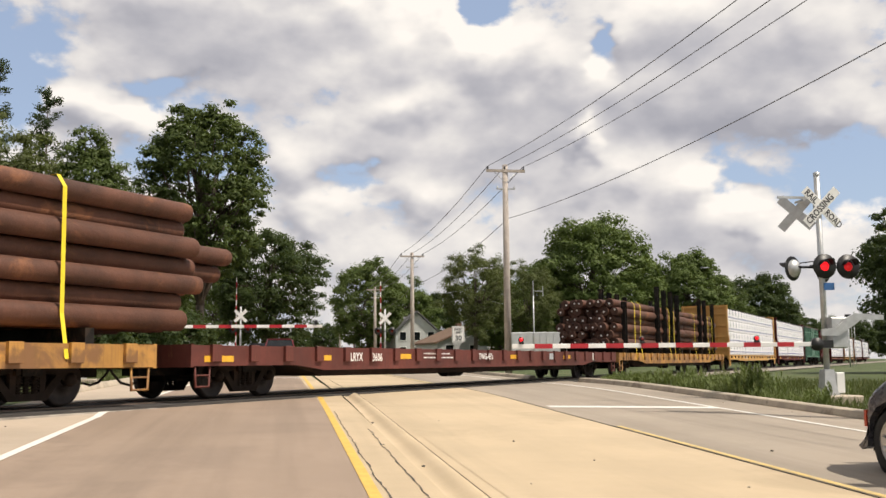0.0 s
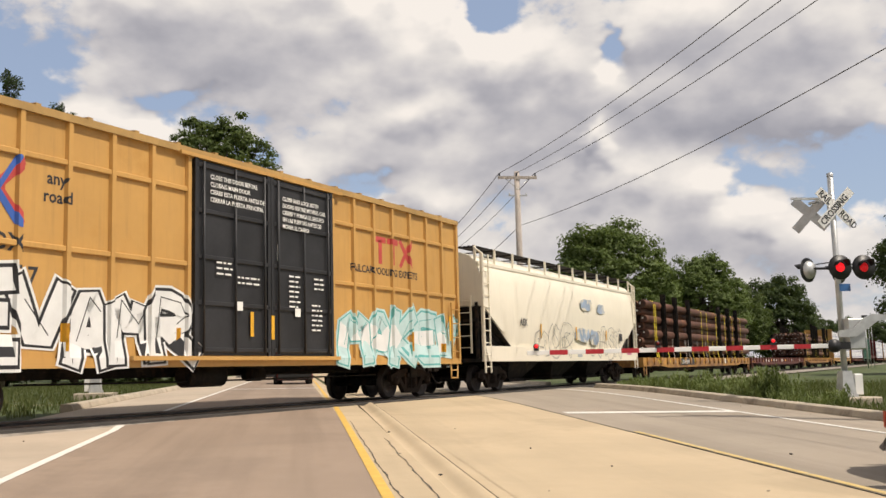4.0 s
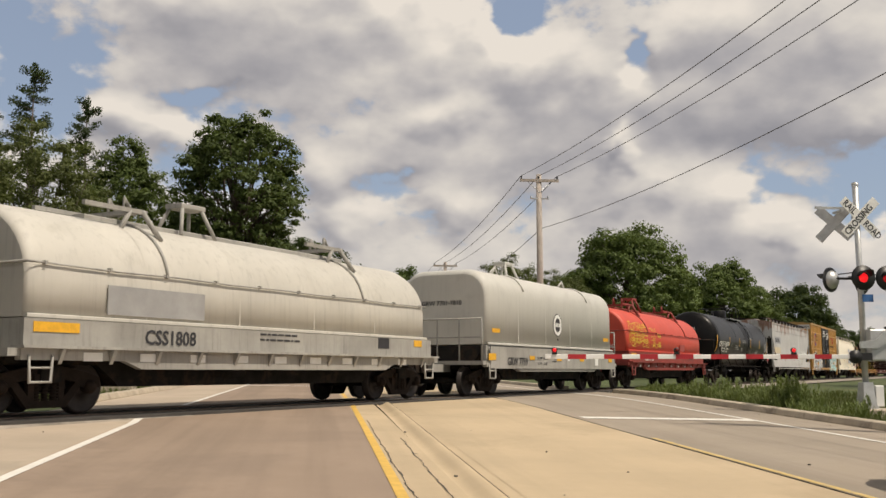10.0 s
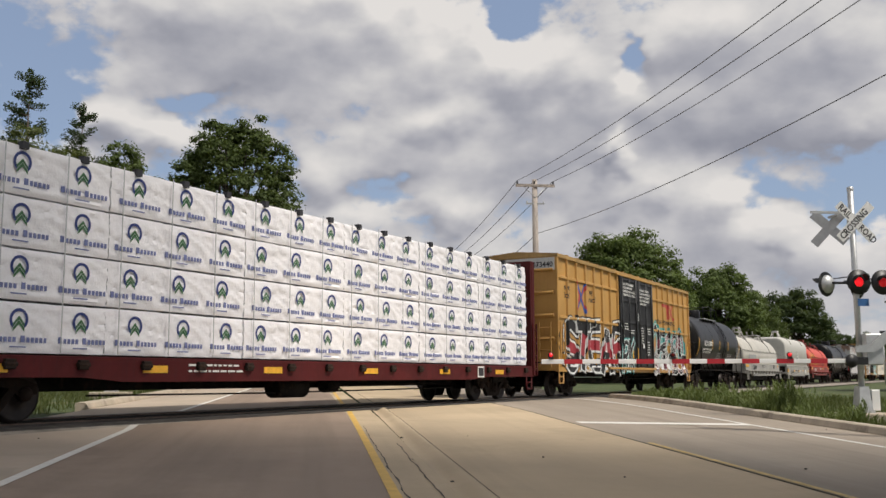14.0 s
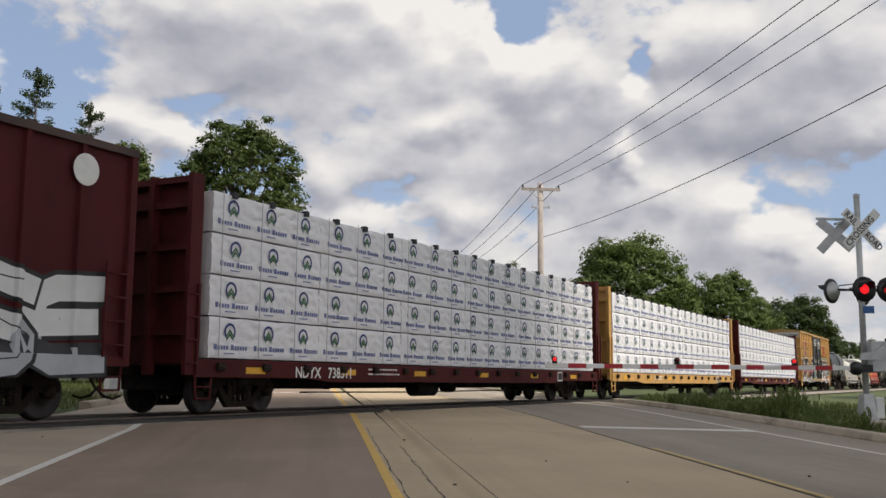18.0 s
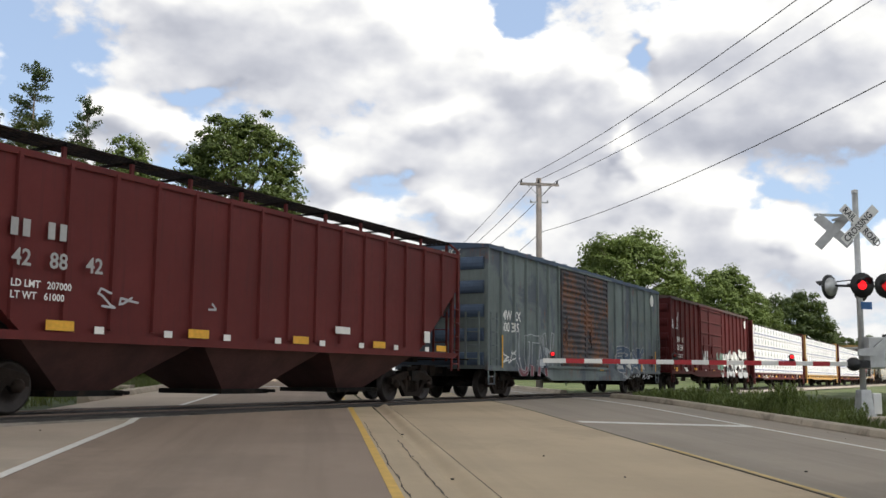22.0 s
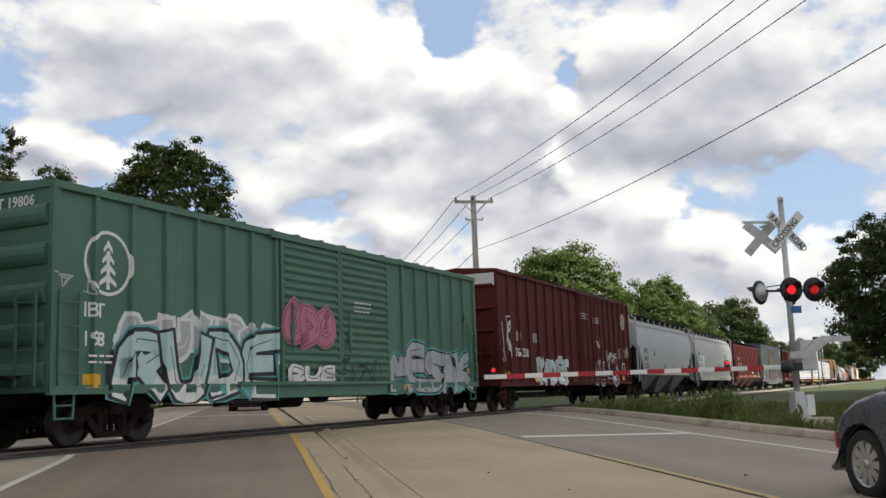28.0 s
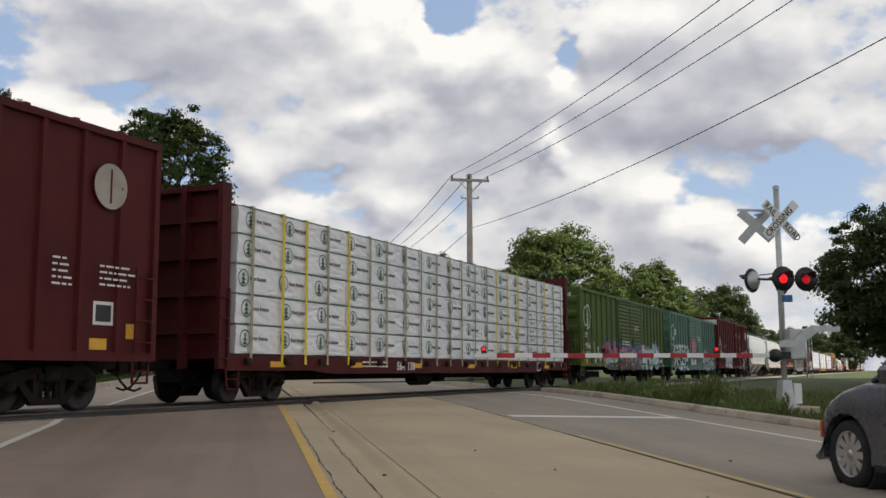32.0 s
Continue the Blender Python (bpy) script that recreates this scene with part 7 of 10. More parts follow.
car, half = coil_car("coil_car", -118.15, -106.6, 1.55, 3.85, HOOD_GREY, COIL_GREY, "pale grey steel coil car with a boxy rounded hood", round_top=False, saddle_bars=False)
part("sideboard", MB().box(-half, half, -HALFW - 0.012, -HALFW + 0.02, 0.82, 1.48), COIL_GREY, car)
for rad, mat, lift in ((0.40, DARK_MARK, 0.080), (0.37, WHITE_MARK, 0.076), (0.245, DARK_MARK, 0.072)):
    mb = MB()
    flat_poly(mb, [(-0.1 + rad * math.cos(a * math.pi / 14), 2.34 + rad * math.sin(a * math.pi / 14)) for a in range(28)], -HALFW + lift)
    part("round_emblem", mb.mesh("round_emblem", mat), None, car)
marks(car, [(-0.26, 2.34, 0.11, 0.14, WHITE_MARK), (-0.10, 2.34, 0.11, 0.14, WHITE_MARK), (0.06, 2.34, 0.11, 0.14, WHITE_MARK), (-0.1, 1.84, 0.10, 0.06, DARK_MARK)], y=-HALFW + 0.066)
lettering("GRW 7759", -half + 1.18, -HALFW - 0.024, 0.93, 0.34, DARK_MARK, car)
lettering("GRW 7701-7810", 0, 0, 0, 0.2, DARK_MARK, car, at=pose(-half - 0.012, 0.75, 2.75, 0, 0, -90))
lettering("LD LMT   231900", -half + 3.6, -HALFW - 0.024, 1.13, 0.12, DARK_MARK, car)
lettering("LT WT     64100", -half + 3.6, -HALFW - 0.024, 0.95, 0.12, DARK_MARK, car)
small_print(car, -half + 4.9, 1.2, 0.5, 2, DARK_MARK, y=-HALFW - 0.024, seed=8)
marks(car, [(-half + 0.1, 1.17, 0.5, 0.2, YELLOW_MARK), (-half + 3.15, 1.17, 0.42, 0.13, YELLOW_MARK), (-half + 5.55, 1.16, 0.42, 0.13, YELLOW_MARK), (half - 3.75, 1.16, 0.42, 0.13, YELLOW_MARK), (half - 0.53, 1.16, 0.42, 0.13, YELLOW_MARK), (half - 2.16, 1.12, 0.34, 0.34, WHITE_MARK), (-half + 6.45, 1.16, 0.2, 0.12, WHITE_MARK)], y=-HALFW - 0.026)
marks(car, [(-half + 0.6, 1.97, 0.55, 0.13, YELLOW_MARK), (half - 0.72, 1.97, 0.6, 0.13, YELLOW_MARK)], y=-HALFW + 0.08)

car, half = coil_car("coil_car", -134.5, -121.8, 1.58, 3.50, COIL_WHITE, COIL_GREY, "off-white steel coil car with a long round hood")
part("grey_patch", MB().box(-half + 1.6, -half + 4.0, -HALFW + 0.158, -HALFW + 0.172, 1.68, 2.18), surface("grey_repaint", (0.33, 0.33, 0.33), 0.6), car)
lettering("CSS1808", -half + 2.4, -HALFW + 0.078, 1.20, 0.36, DARK_MARK, car)
small_print(car, -half + 5.6, 1.5, 1.4, 2, DARK_MARK, y=-HALFW + 0.078, seed=13)
marks(car, [(-half + 0.5, 1.42, 0.9, 0.16, YELLOW_MARK), (half - 0.6, 1.45, 0.4, 0.16, YELLOW_MARK), (half - 2.3, 1.42, 0.5, 0.26, DARK_MARK)] + [], y=-HALFW + 0.076)
marks(car, [(-half + 1.2 + 1.25 * i, 0.96, 0.4, 0.14, WHITE_MARK) for i in range(9)], y=-HALFW + 0.018)

car, half = tank_car("tank_car", -147.75, -136.35, 1.56, 2.60, TANK_BLACK, "satin black tank car with white lettering and yellow reflectors", bars=(0.62, 3.80, 5.6, 7.85, 11.05), reach=0.70)
on_shell(car, 1.56, 2.60, "TILX 170930", -half + 1.70, 97, 0.36, WHITE_MARK)
on_shell(car, 1.56, 2.60, "LD LMT  221400 LB  100400 KG", -half + 1.6, 106, 0.15, WHITE_MARK)
on_shell(car, 1.56, 2.60, "LT WT    64600 LB  29300 KG", -half + 1.55, 112, 0.15, WHITE_MARK)
shell_print(car, 1.56, 2.60, -half + 5.2, 110, 1.0, 5, 7)
shell_print(car, 1.56, 2.60, -half + 8.0, 111, 1.3, 4, 8)
shell_print(car, 1.56, 2.60, half - 1.3, 95, 0.9, 6, 9)
lettering("170930", 0, 0, 0, 0.26, WHITE_MARK, car, at=pose(-half - 0.02, 0.4, 3.0, 0, 0, -90))

ttx_boxcar(-168.05, -149.35, "673 4 40", ttx_b)
lumber_car("lumber_car", -192.75, -170.35, MAROON, "dark red centre-beam lumber car loaded with white wrapped packs", wrap=WRAP, inks=INKS_A, seed=71, packs=6, per=3)
lumber_car("lumber_car", -217.4, -194.85, TTX_Y, "yellow centre-beam lumber car loaded with white wrapped packs", wrap=WRAP, inks=INKS_A, seed=72, packs=6, per=3, bulk_top=4.5)
lumber_car("lumber_car", -241.4, -219.0, MAROON, "dark red centre-beam lumber car loaded with white wrapped packs", wrap=WRAP, inks=INKS_A, seed=73, packs=6, per=3, mark="NDYX   738511", mark_x=-8.1)

car, half = boxcar("boxcar", -261.85, -243.0, 0.90, 4.68, MAROON, ROOF_DARK, "oxide red boxcar with panelled doors and white graffiti", door=(0.308, 0.584), split=0.374, door_kind="panel", sill_drop=0.12, girts=False)
tall_letters(car, [("MW CX", -half + 1.12, 2.45, 0.40), ("500 334", -half + 1.10, 2.05, 0.40)], WHITE_MARK)
lettering("MWCX", 0, 0, 0, 0.24, WHITE_MARK, car, at=pose(-half - 0.03, 0.1, 4.36, 0, 0, -90))
lettering("500334", 0, 0, 0, 0.24, WHITE_MARK, car, at=pose(-half - 0.03, 0.15, 4.12, 0, 0, -90))
small_print(car, -half + 1.2, 1.85, 1.1, 2, WHITE_MARK, y=-HALFW - 0.012)
mb = MB()
flat_poly(mb, [(half - 1.15 + 0.27 * math.cos(a * math.pi / 9), 4.1 + 0.27 * math.sin(a * math.pi / 9)) for a in range(18)], -HALFW - 0.012)
part("round_emblem", mb.mesh("round_emblem", WHITE_MARK), None, car)
piece(car, "MOPSE", half - 7.7, half - 0.6, 0.72, 2.40, SPRAY_S, SPRAY_K, y=-HALFW - 0.022, seed=74, weight=0.30, outline=0.075, accent=SPRAY_W, accent_at=(0.45, 0.9))
piece(car, "VU", -half + 6.1, -half + 7.1, 1.35, 2.2, SPRAY_S, SPRAY_K, y=-HALFW - 0.066, seed=75, weight=0.4, outline=0.02)
piece(car, "VA", -half + 9.4, -half + 11.2, 0.95, 2.1, GREEN_A, SPRAY_S, y=-HALFW - 0.066, seed=76, weight=0.34, outline=0.02)
scrawl(car, -half + 0.3, -half + 1.6, 3.0, 4.0, SPRAY_W, 77, 0.05, y=-HALFW - 0.012)
marks(car, [(-half + 0.9 + 2.0 * i, 1.12, 0.5, 0.2, YELLOW_MARK if i % 2 == 0 else WHITE_MARK) for i in range(9)], y=-HALFW - 0.012)

car, half = boxcar("boxcar", -282.45, -263.9, 0.86, 4.70, BLUE_GREY, BLUE_DARK, "faded blue-grey boxcar with heavily rusted doors", door=(0.322, 0.596), endm=BLUE_DARK, door_kind="corrugated", door_mat=RUST_DOOR, sill_drop=0.30, girts=False)
tall_letters(car, [("MW CX", -half + 1.12, 2.45, 0.42), ("500 335", -half + 1.10, 2.08, 0.42)], WHITE_MARK)
lettering("MWCX", 0, 0, 0, 0.24, WHITE_MARK, car, at=pose(-half - 0.03, 0.1, 4.38, 0, 0, -90))
lettering("500335", 0, 0, 0, 0.24, WHITE_MARK, car, at=pose(-half - 0.03, 0.15, 4.14, 0, 0, -90))
mb = MB()
flat_poly(mb, [(half - 1.2 + 0.27 * math.cos(a * math.pi / 9), 4.15 + 0.27 * math.sin(a * math.pi / 9)) for a in range(18)], -HALFW - 0.012)
part("round_emblem", mb.mesh("round_emblem", WHITE_MARK), None, car)
piece(car, "UTAV", -half + 2.3, -half + 5.4, 0.62, 2.1, BLUE_GREY, SPRAY_S, y=-HALFW - 0.012, seed=81, weight=0.26, outline=0.035, accent=SPRAY_O, accent_at=(0.0, 0.3))
piece(car, "ERAK", half - 6.3, half - 2.4, 0.90, 1.95, BLUE_DARK, DIM_MARK, y=-HALFW - 0.012, seed=82, weight=0.26, outline=0.03)
scrawl(car, -half + 1.2, -half + 2.2, 1.1, 1.55, SPRAY_W, 83, 0.04, y=-HALFW - 0.012)
scrawl(car, half - 5.5, half - 1.6, 0.62, 0.85, SPRAY_S, 84, 0.03, y=-HALFW - 0.01)
marks(car, [(-half + 1.04, 1.45, 0.08, 1.0, YELLOW_MARK), (half - 2.9, 1.2, 0.09, 0.5, YELLOW_MARK), (half - 0.75, 1.4, 0.09, 0.9, YELLOW_MARK), (half - 1.35, 1.4, 0.35, 0.5, DARK_MARK), (half - 8.2, 1.0, 0.4, 0.12, YELLOW_MARK)], y=-HALFW - 0.012)

# its chutes are a darker, browner red than the body
car, half = hopper("hopper_car", -301.15, -284.25, 1.30, 4.28, HOP_RED, "dull red ribbed covered hopper car", curved=False, ribs=17, slope_z=3.15, inset=2.2, sill_h=0.12, chute_mat=surface("dark_brown_red_chute", (0.075, 0.032, 0.028), 0.75, vary=0.3))
marks(car, [(-half + 1.97, 2.89, 0.13, 0.27, DIM_MARK), (-half + 2.19, 2.89, 0.13, 0.27, DIM_MARK), (-half + 2.66, 2.90, 0.13, 0.27, DIM_MARK), (-half + 2.89, 2.90, 0.13, 0.27, DIM_MARK)], y=-HALFW + 0.005)
tall_letters(car, [("42", -half + 1.92, 2.31, 0.36), ("88", -half + 2.62, 2.31, 0.36), ("42", -half + 3.35, 2.31, 0.36)], DIM_MARK, y=-HALFW - 0.03)
tall_letters(car, [("LD LMT", -half + 1.93, 1.98, 0.16), ("207000", -half + 2.60, 1.98, 0.16), ("LT WT", -half + 1.93, 1.80, 0.16), ("61000", -half + 2.55, 1.80, 0.16)], WHITE_MARK, y=-HALFW - 0.03)
marks(car, [(-half + 2.9 + 3.2 * i, 1.42, 0.55, 0.16, YELLOW_MARK) for i in range(5)] + [(-half + 3.7 + 1.6 * i, 1.38, 0.2, 0.12, WHITE_MARK) for i in range(8)] + [(half - 2.0, 1.7, 0.3, 0.3, WHITE_MARK), (half - 6.0, 1.7, 0.6, 0.16, WHITE_MARK)], y=-HALFW - 0.03)
scrawl(car, -half + 3.6, -half + 4.2, 1.6, 2.1, SPRAY_S, 85, 0.04, y=-HALFW - 0.03)
scrawl(car, -half + 6.2, -half + 6.4, 1.6, 2.0, SPRAY_S, 86, 0.04, y=-HALFW - 0.03)

car, half = hopper("hopper_car", -319.15, -302.35, 1.34, 4.42, HOP_PALE, "pale grey round-sided covered hopper car with black scrawl", slope_z=2.85, inset=1.5, notch=True, sill_h=0.30, rack=HOP_PALE_B)
marks(car, [(-half + 2.53, 2.35, 2.0, 0.92, WHITE_MARK), (-half + 1.55, 2.85, 0.22, 0.5, RUSTY_IRON), (half - 3.55, 2.65, 0.74, 0.9, surface("grey_square", (0.24, 0.24, 0.25), 0.6))], y=-HALFW + 0.027)
tall_letters(car, [("AEX", -half + 1.85, 2.40, 0.36), ("023727", -half + 1.72, 1.98, 0.36)], DARK_MARK, y=-HALFW + 0.021)
for i in range(4):
    scrawl(car, half - 8.2 + 1.6 * i, half - 7.0 + 1.6 * i, 1.4, 2.3, DARK_MARK, 90 + i, 0.035, y=-HALFW + 0.025)
scrawl(car, -half + 4.6, -half + 6.6, 1.4, 2.0, SPRAY_S, 96, 0.05, y=-HALFW + 0.025)
scrawl(car, half - 7.5, half - 3.5, 1.08, 1.30, DARK_MARK, 97, 0.03)
marks(car, [(-half + 2.2 + 2.6 * i, 1.2, 0.7, 0.13, YELLOW_MARK) for i in range(6)])

# chute grey is darkened for the shade under the body and some dirt
car, half = hopper("hopper_car", -336.05, -320.4, 1.50, 4.52, HOP_PALE_B, "clean pale grey covered hopper car", slope_z=2.9, inset=1.5, notch=True, sill_h=0.12, chute_mat=surface("shaded_grey_chute", (0.17, 0.175, 0.175), 0.6, vary=0.2), rack=HOP_PALE_B)
tall_letters(car, [("IARX", -half + 1.63, 2.60, 0.38), ("54195", -half + 1.63, 2.18, 0.36)], DARK_MARK, y=-HALFW + 0.025)
tall_letters(car, [("LD LMT 225200", -half + 1.65, 1.92, 0.13), ("LT WT   60800", -half + 1.65, 1.76, 0.13)], DARK_MARK, y=-HALFW + 0.025)
for x in (-half + 6.6, -half + 9.2, -half + 12.0):
    small_print(car, x, 2.05, 0.4, 5, DARK_MARK, y=-HALFW + 0.025, pitch=0.07, seed=int(x))
marks(car, [(-half + 2.2 + 2.7 * i, 1.46, 0.9, 0.12, YELLOW_MARK) for i in range(5)], y=-HALFW - 0.012)
marks(car, [(-half + 4.25, 2.62, 0.26, 0.30, DARK_MARK)], y=-HALFW + 0.020)
marks(car, [(-half + 4.25, 2.62, 0.21, 0.25, HOP_PALE_B)], y=-HALFW + 0.014)
lettering("C", -half + 4.18, -HALFW + 0.002, 2.56, 0.16, DARK_MARK, car)
end_print(car, -half + 0.005, 0.05 - 0.12, 3.6, 0.5, 6, 23, 0.11, DARK_MARK)
lettering("IARX", 0, 0, 0, 0.22, DARK_MARK, car, at=pose(-half + 0.02, -0.05, 4.0, 0, 0, -90))
lettering("54195", 0, 0, 0, 0.22, DARK_MARK, car, at=pose(-half + 0.02, -0.05, 3.75, 0, 0, -90))


def round_cross(car, x, z, r):
    """A pale disc with a cross cut into it."""
    mb = MB()
    flat_poly(mb, [(x + r * math.cos(a * math.pi / 10), z + r * math.sin(a * math.pi / 10)) for a in range(20)], -HALFW - 0.012)
    part("round_emblem", mb.mesh("round_emblem", surface("pale_disc_paint", (0.42, 0.36, 0.30), 0.6, vary=0.2)), None, car)
    marks(car, [(x, z, r * 1.5, r * 0.10, MAROON_B), (x, z, r * 0.10, r * 1.5, MAROON_B), (x, z + r * 0.45, r * 1.1, r * 0.06, MAROON_B), (x, z - r * 0.45, r * 1.1, r * 0.06, MAROON_B)], y=-HALFW - 0.018)


def red_boxcar(u0, u1, number, seed):
    car, half = boxcar("boxcar", u0, u1, 0.90, 5.12, MAROON_B, MAROON_B, "brick red high-cube boxcar with sprayed tags", door=(0.52, 0.74), door_kind="plug", end_cap=PANEL_WHITE, girts=False)
    marks(car, [(-half + 2.05, 2.75, 0.18, 0.36, DIM_MARK), (-half + 2.33, 2.75, 0.18, 0.36, DIM_MARK), (-half + 3.9, 2.75, 0.16, 0.36, DIM_MARK), (-half + 4.16, 2.75, 0.16, 0.36, DIM_MARK)], y=-HALFW - 0.012)
    tall_letters(car, [(number, -half + 1.8, 2.0, 0.44)], WHITE_MARK)
    round_cross(car, half - 1.35, 4.05, 0.42)
    small_print(car, half - 2.7, 2.65, 0.45, 5, WHITE_MARK, y=-HALFW - 0.06, seed=seed)
    small_print(car, half - 1.6, 2.6, 0.9, 4, WHITE_MARK, y=-HALFW - 0.06, seed=seed + 1)
    small_print(car, -half + 10.0, 4.1, 1.2, 3, WHITE_MARK, y=-HALFW - 0.06, seed=seed + 2)
    small_print(car, -half + 12.0, 4.0, 1.2, 3, WHITE_MARK, y=-HALFW - 0.06, seed=seed + 3)
    marks(car, [(half - 1.35, 1.75, 0.5, 0.42, WHITE_MARK), (half - 1.45, 1.2, 0.42, 0.2, YELLOW_MARK), (half - 0.6, 1.45, 0.3, 0.28, YELLOW_MARK), (-half + 0.9, 1.3, 0.4, 0.26, YELLOW_MARK), (-half + 4.0, 1.15, 0.5, 0.2, YELLOW_MARK)], y=-HALFW - 0.012)
    marks(car, [(half - 1.35, 1.75, 0.38, 0.30, DARK_MARK)], y=-HALFW - 0.020)
    return car, half


car, half = red_boxcar(-356.6, -337.7, "761 238", 100)
piece(car, "MNVO", half - 6.7, half - 2.6, 0.84, 2.3, SPRAY_O, SPRAY_S, y=-HALFW - 0.024, seed=101, weight=0.30, outline=0.06, glow=SPRAY_W, halo=0.03, accent=MAROON_B, accent_at=(0.3, 0.6))
scrawl(car, half - 6.7, half - 5.8, 2.6, 3.1, SPRAY_W, 107, 0.045, y=-HALFW - 0.022)
piece(car, "KADES", -half + 4.2, -half + 8.0, 0.95, 2.0, SPRAY_A, SPRAY_W, accent=SPRAY_S, y=-HALFW - 0.022, seed=102, weight=0.3, outline=0.05)
scrawl(car, half - 4.3, half - 3.0, 1.9, 2.5, SPRAY_W, 104, 0.05, y=-HALFW - 0.022)
scrawl(car, -half + 0.3, -half + 1.0, 1.6, 3.6, SPRAY_W, 105, 0.05, y=-HALFW - 0.022)
scrawl(car, half - 0.9, half - 0.4, 2.4, 2.8, SPRAY_W, 106, 0.04, y=-HALFW - 0.022)


def tree_emblem(car, x, z, r):
    mb = MB()
    ribbon(mb, [(x + r * math.cos(a * math.pi / 14), z + r * math.sin(a * math.pi / 14)) for a in range(29)], r * 0.11, -HALFW - 0.012)
    for k in range(4):
        zz = z + r * (0.75 - 0.36 * k)
        w = r * (0.20 + 0.06 * k)
        mb.add([(x, -HALFW - 0.012, zz), (x + w, -HALFW - 0.012, zz - r * 0.28), (x + w, -HALFW - 0.012, zz - r * 0.42), (x, -HALFW - 0.012, zz - r * 0.22), (x - w, -HALFW - 0.012, zz - r * 0.42), (x - w, -HALFW - 0.012, zz - r * 0.28)], [(0, 1, 2, 3), (0, 3, 4, 5)])
    mb.box(x - r * 0.07, x + r * 0.07, -HALFW - 0.022, -HALFW - 0.012, z - r * 0.85, z + r * 0.4)
    lay_on_ribs(part("tree_emblem", mb.mesh("tree_emblem", WHITE_MARK), None, car), car)


def green_boxcar(u0, u1, paint, label, low, end_no):
    car, half = boxcar("boxcar", u0, u1, 0.92, 4.58, paint, paint, label, door=(0.367, 0.655), door_kind="corrugated", sill_drop=0.16, rib=0.95, girts=False)
    tree_emblem(car, -half + 1.36, 3.25, 0.56)
    tall_letters(car, [("IBT", -half + 0.78, 2.27, 0.36), (low, -half + 0.76, 1.76, 0.36)], WHITE_MARK)
    small_print(car, -half + 0.85, 1.6, 0.7, 2, WHITE_MARK, y=-HALFW - 0.012)
    lettering("IBT " + end_no, 0, 0, 0, 0.26, WHITE_MARK, car, at=pose(-half - 0.03, -0.1, 4.15, 0, 0, -90))
    small_print(car, half - 8.3, 3.15, 1.0, 3, WHITE_MARK, y=-HALFW - 0.07)
    marks(car, [(-half + 1.0, 1.15, 0.42, 0.24, YELLOW_MARK), (-half + 5.0, 1.05, 0.5, 0.14, YELLOW_MARK), (half - 5.2, 0.95, 0.5, 0.14, YELLOW_MARK), (half - 0.7, 1.4, 0.3, 0.22, YELLOW_MARK)], y=-HALFW - 0.012)
    return car, half


car, half = green_boxcar(-377.0, -358.65, GREEN_A, "sea green boxcar with a white tree emblem and graffiti", "198  06", "19806")
piece(car, "ANUVHRMA", -half + 1.7, -half + 6.6, 1.55, 2.42, SPRAY_S, SPRAY_W, y=-HALFW - 0.008, seed=117, weight=0.5, outline=0.10)
piece(car, "RUDE", -half + 1.65, -half + 6.6, 0.74, 2.12, SPRAY_A, SPRAY_K, glow=SPRAY_T, halo=0.05, accent=SPRAY_W, accent_at=(0.0, 0.35), y=-HALFW - 0.026, seed=111, weight=0.30, outline=0.085)
scrawl(car, -half + 1.3, -half + 1.9, 1.0, 1.7, SPRAY_K, 118, 0.07, y=-HALFW - 0.046)
piece(car, "ODO", -half + 6.85, -half + 8.95, 1.95, 2.92, SPRAY_P, SPRAY_O, glow=SPRAY_P, halo=0.05, y=-HALFW - 0.066, seed=112, weight=0.44, outline=0.03)
piece(car, "DUS", -half + 7.0, -half + 9.0, 1.05, 1.5, SPRAY_W, SPRAY_K, y=-HALFW - 0.066, seed=113, weight=0.3, outline=0.03)
scrawl(car, -half + 9.3, -half + 11.6, 1.0, 1.7, SPRAY_K, 119, 0.035, y=-HALFW - 0.066)
piece(car, "MESAK", half - 6.2, half - 0.6, 0.74, 2.1, SPRAY_S, SPRAY_K, glow=SPRAY_T, halo=0.06, y=-HALFW - 0.026, seed=114, weight=0.34, outline=0.05)
scrawl(car, half - 1.4, half - 0.9, 2.2, 3.2, DARK_MARK, 115, 0.025, y=-HALFW - 0.022)
scrawl(car, -half + 0.1, -half + 0.9, 2.6, 3.2, SPRAY_S, 116, 0.03, y=-HALFW - 0.022)

car, half = green_boxcar(-397.7, -378.9, GREEN_B, "olive green boxcar with a white tree emblem and colourful graffiti", "199  66", "19966")
piece(car, "OA", -half + 4.5, -half + 6.8, 0.92, 2.25, SPRAY_P, SPRAY_K, glow=SPRAY_B, halo=0.10, accent=SPRAY_A, accent_at=(0.0, 0.25), y=-HALFW - 0.022, seed=121, weight=0.34, outline=0.07)
piece(car, "MVNMA", -half + 6.95, half - 6.7, 1.55, 2.2, SPRAY_B, SPRAY_B, y=-HALFW - 0.066, seed=130, weight=0.26, outline=0.06)
piece(car, "SAMS", -half + 6.9, half - 8.3, 0.80, 2.0, SPRAY_P, SPRAY_K, glow=SPRAY_K, halo=0.05, accent=SPRAY_R, accent_at=(0.0, 0.45), y=-HALFW - 0.074, seed=122, weight=0.30, outline=0.085)
piece(car, "RO", half - 8.6, half - 6.8, 0.85, 1.85, SPRAY_P, SPRAY_K, glow=SPRAY_B, halo=0.06, accent=SPRAY_B, accent_at=(0.3, 0.8), y=-HALFW - 0.082, seed=134, weight=0.30, outline=0.08)
scrawl(car, -half + 6.9, half - 7.4, 0.9, 1.7, SPRAY_K, 127, 0.07, y=-HALFW - 0.094)
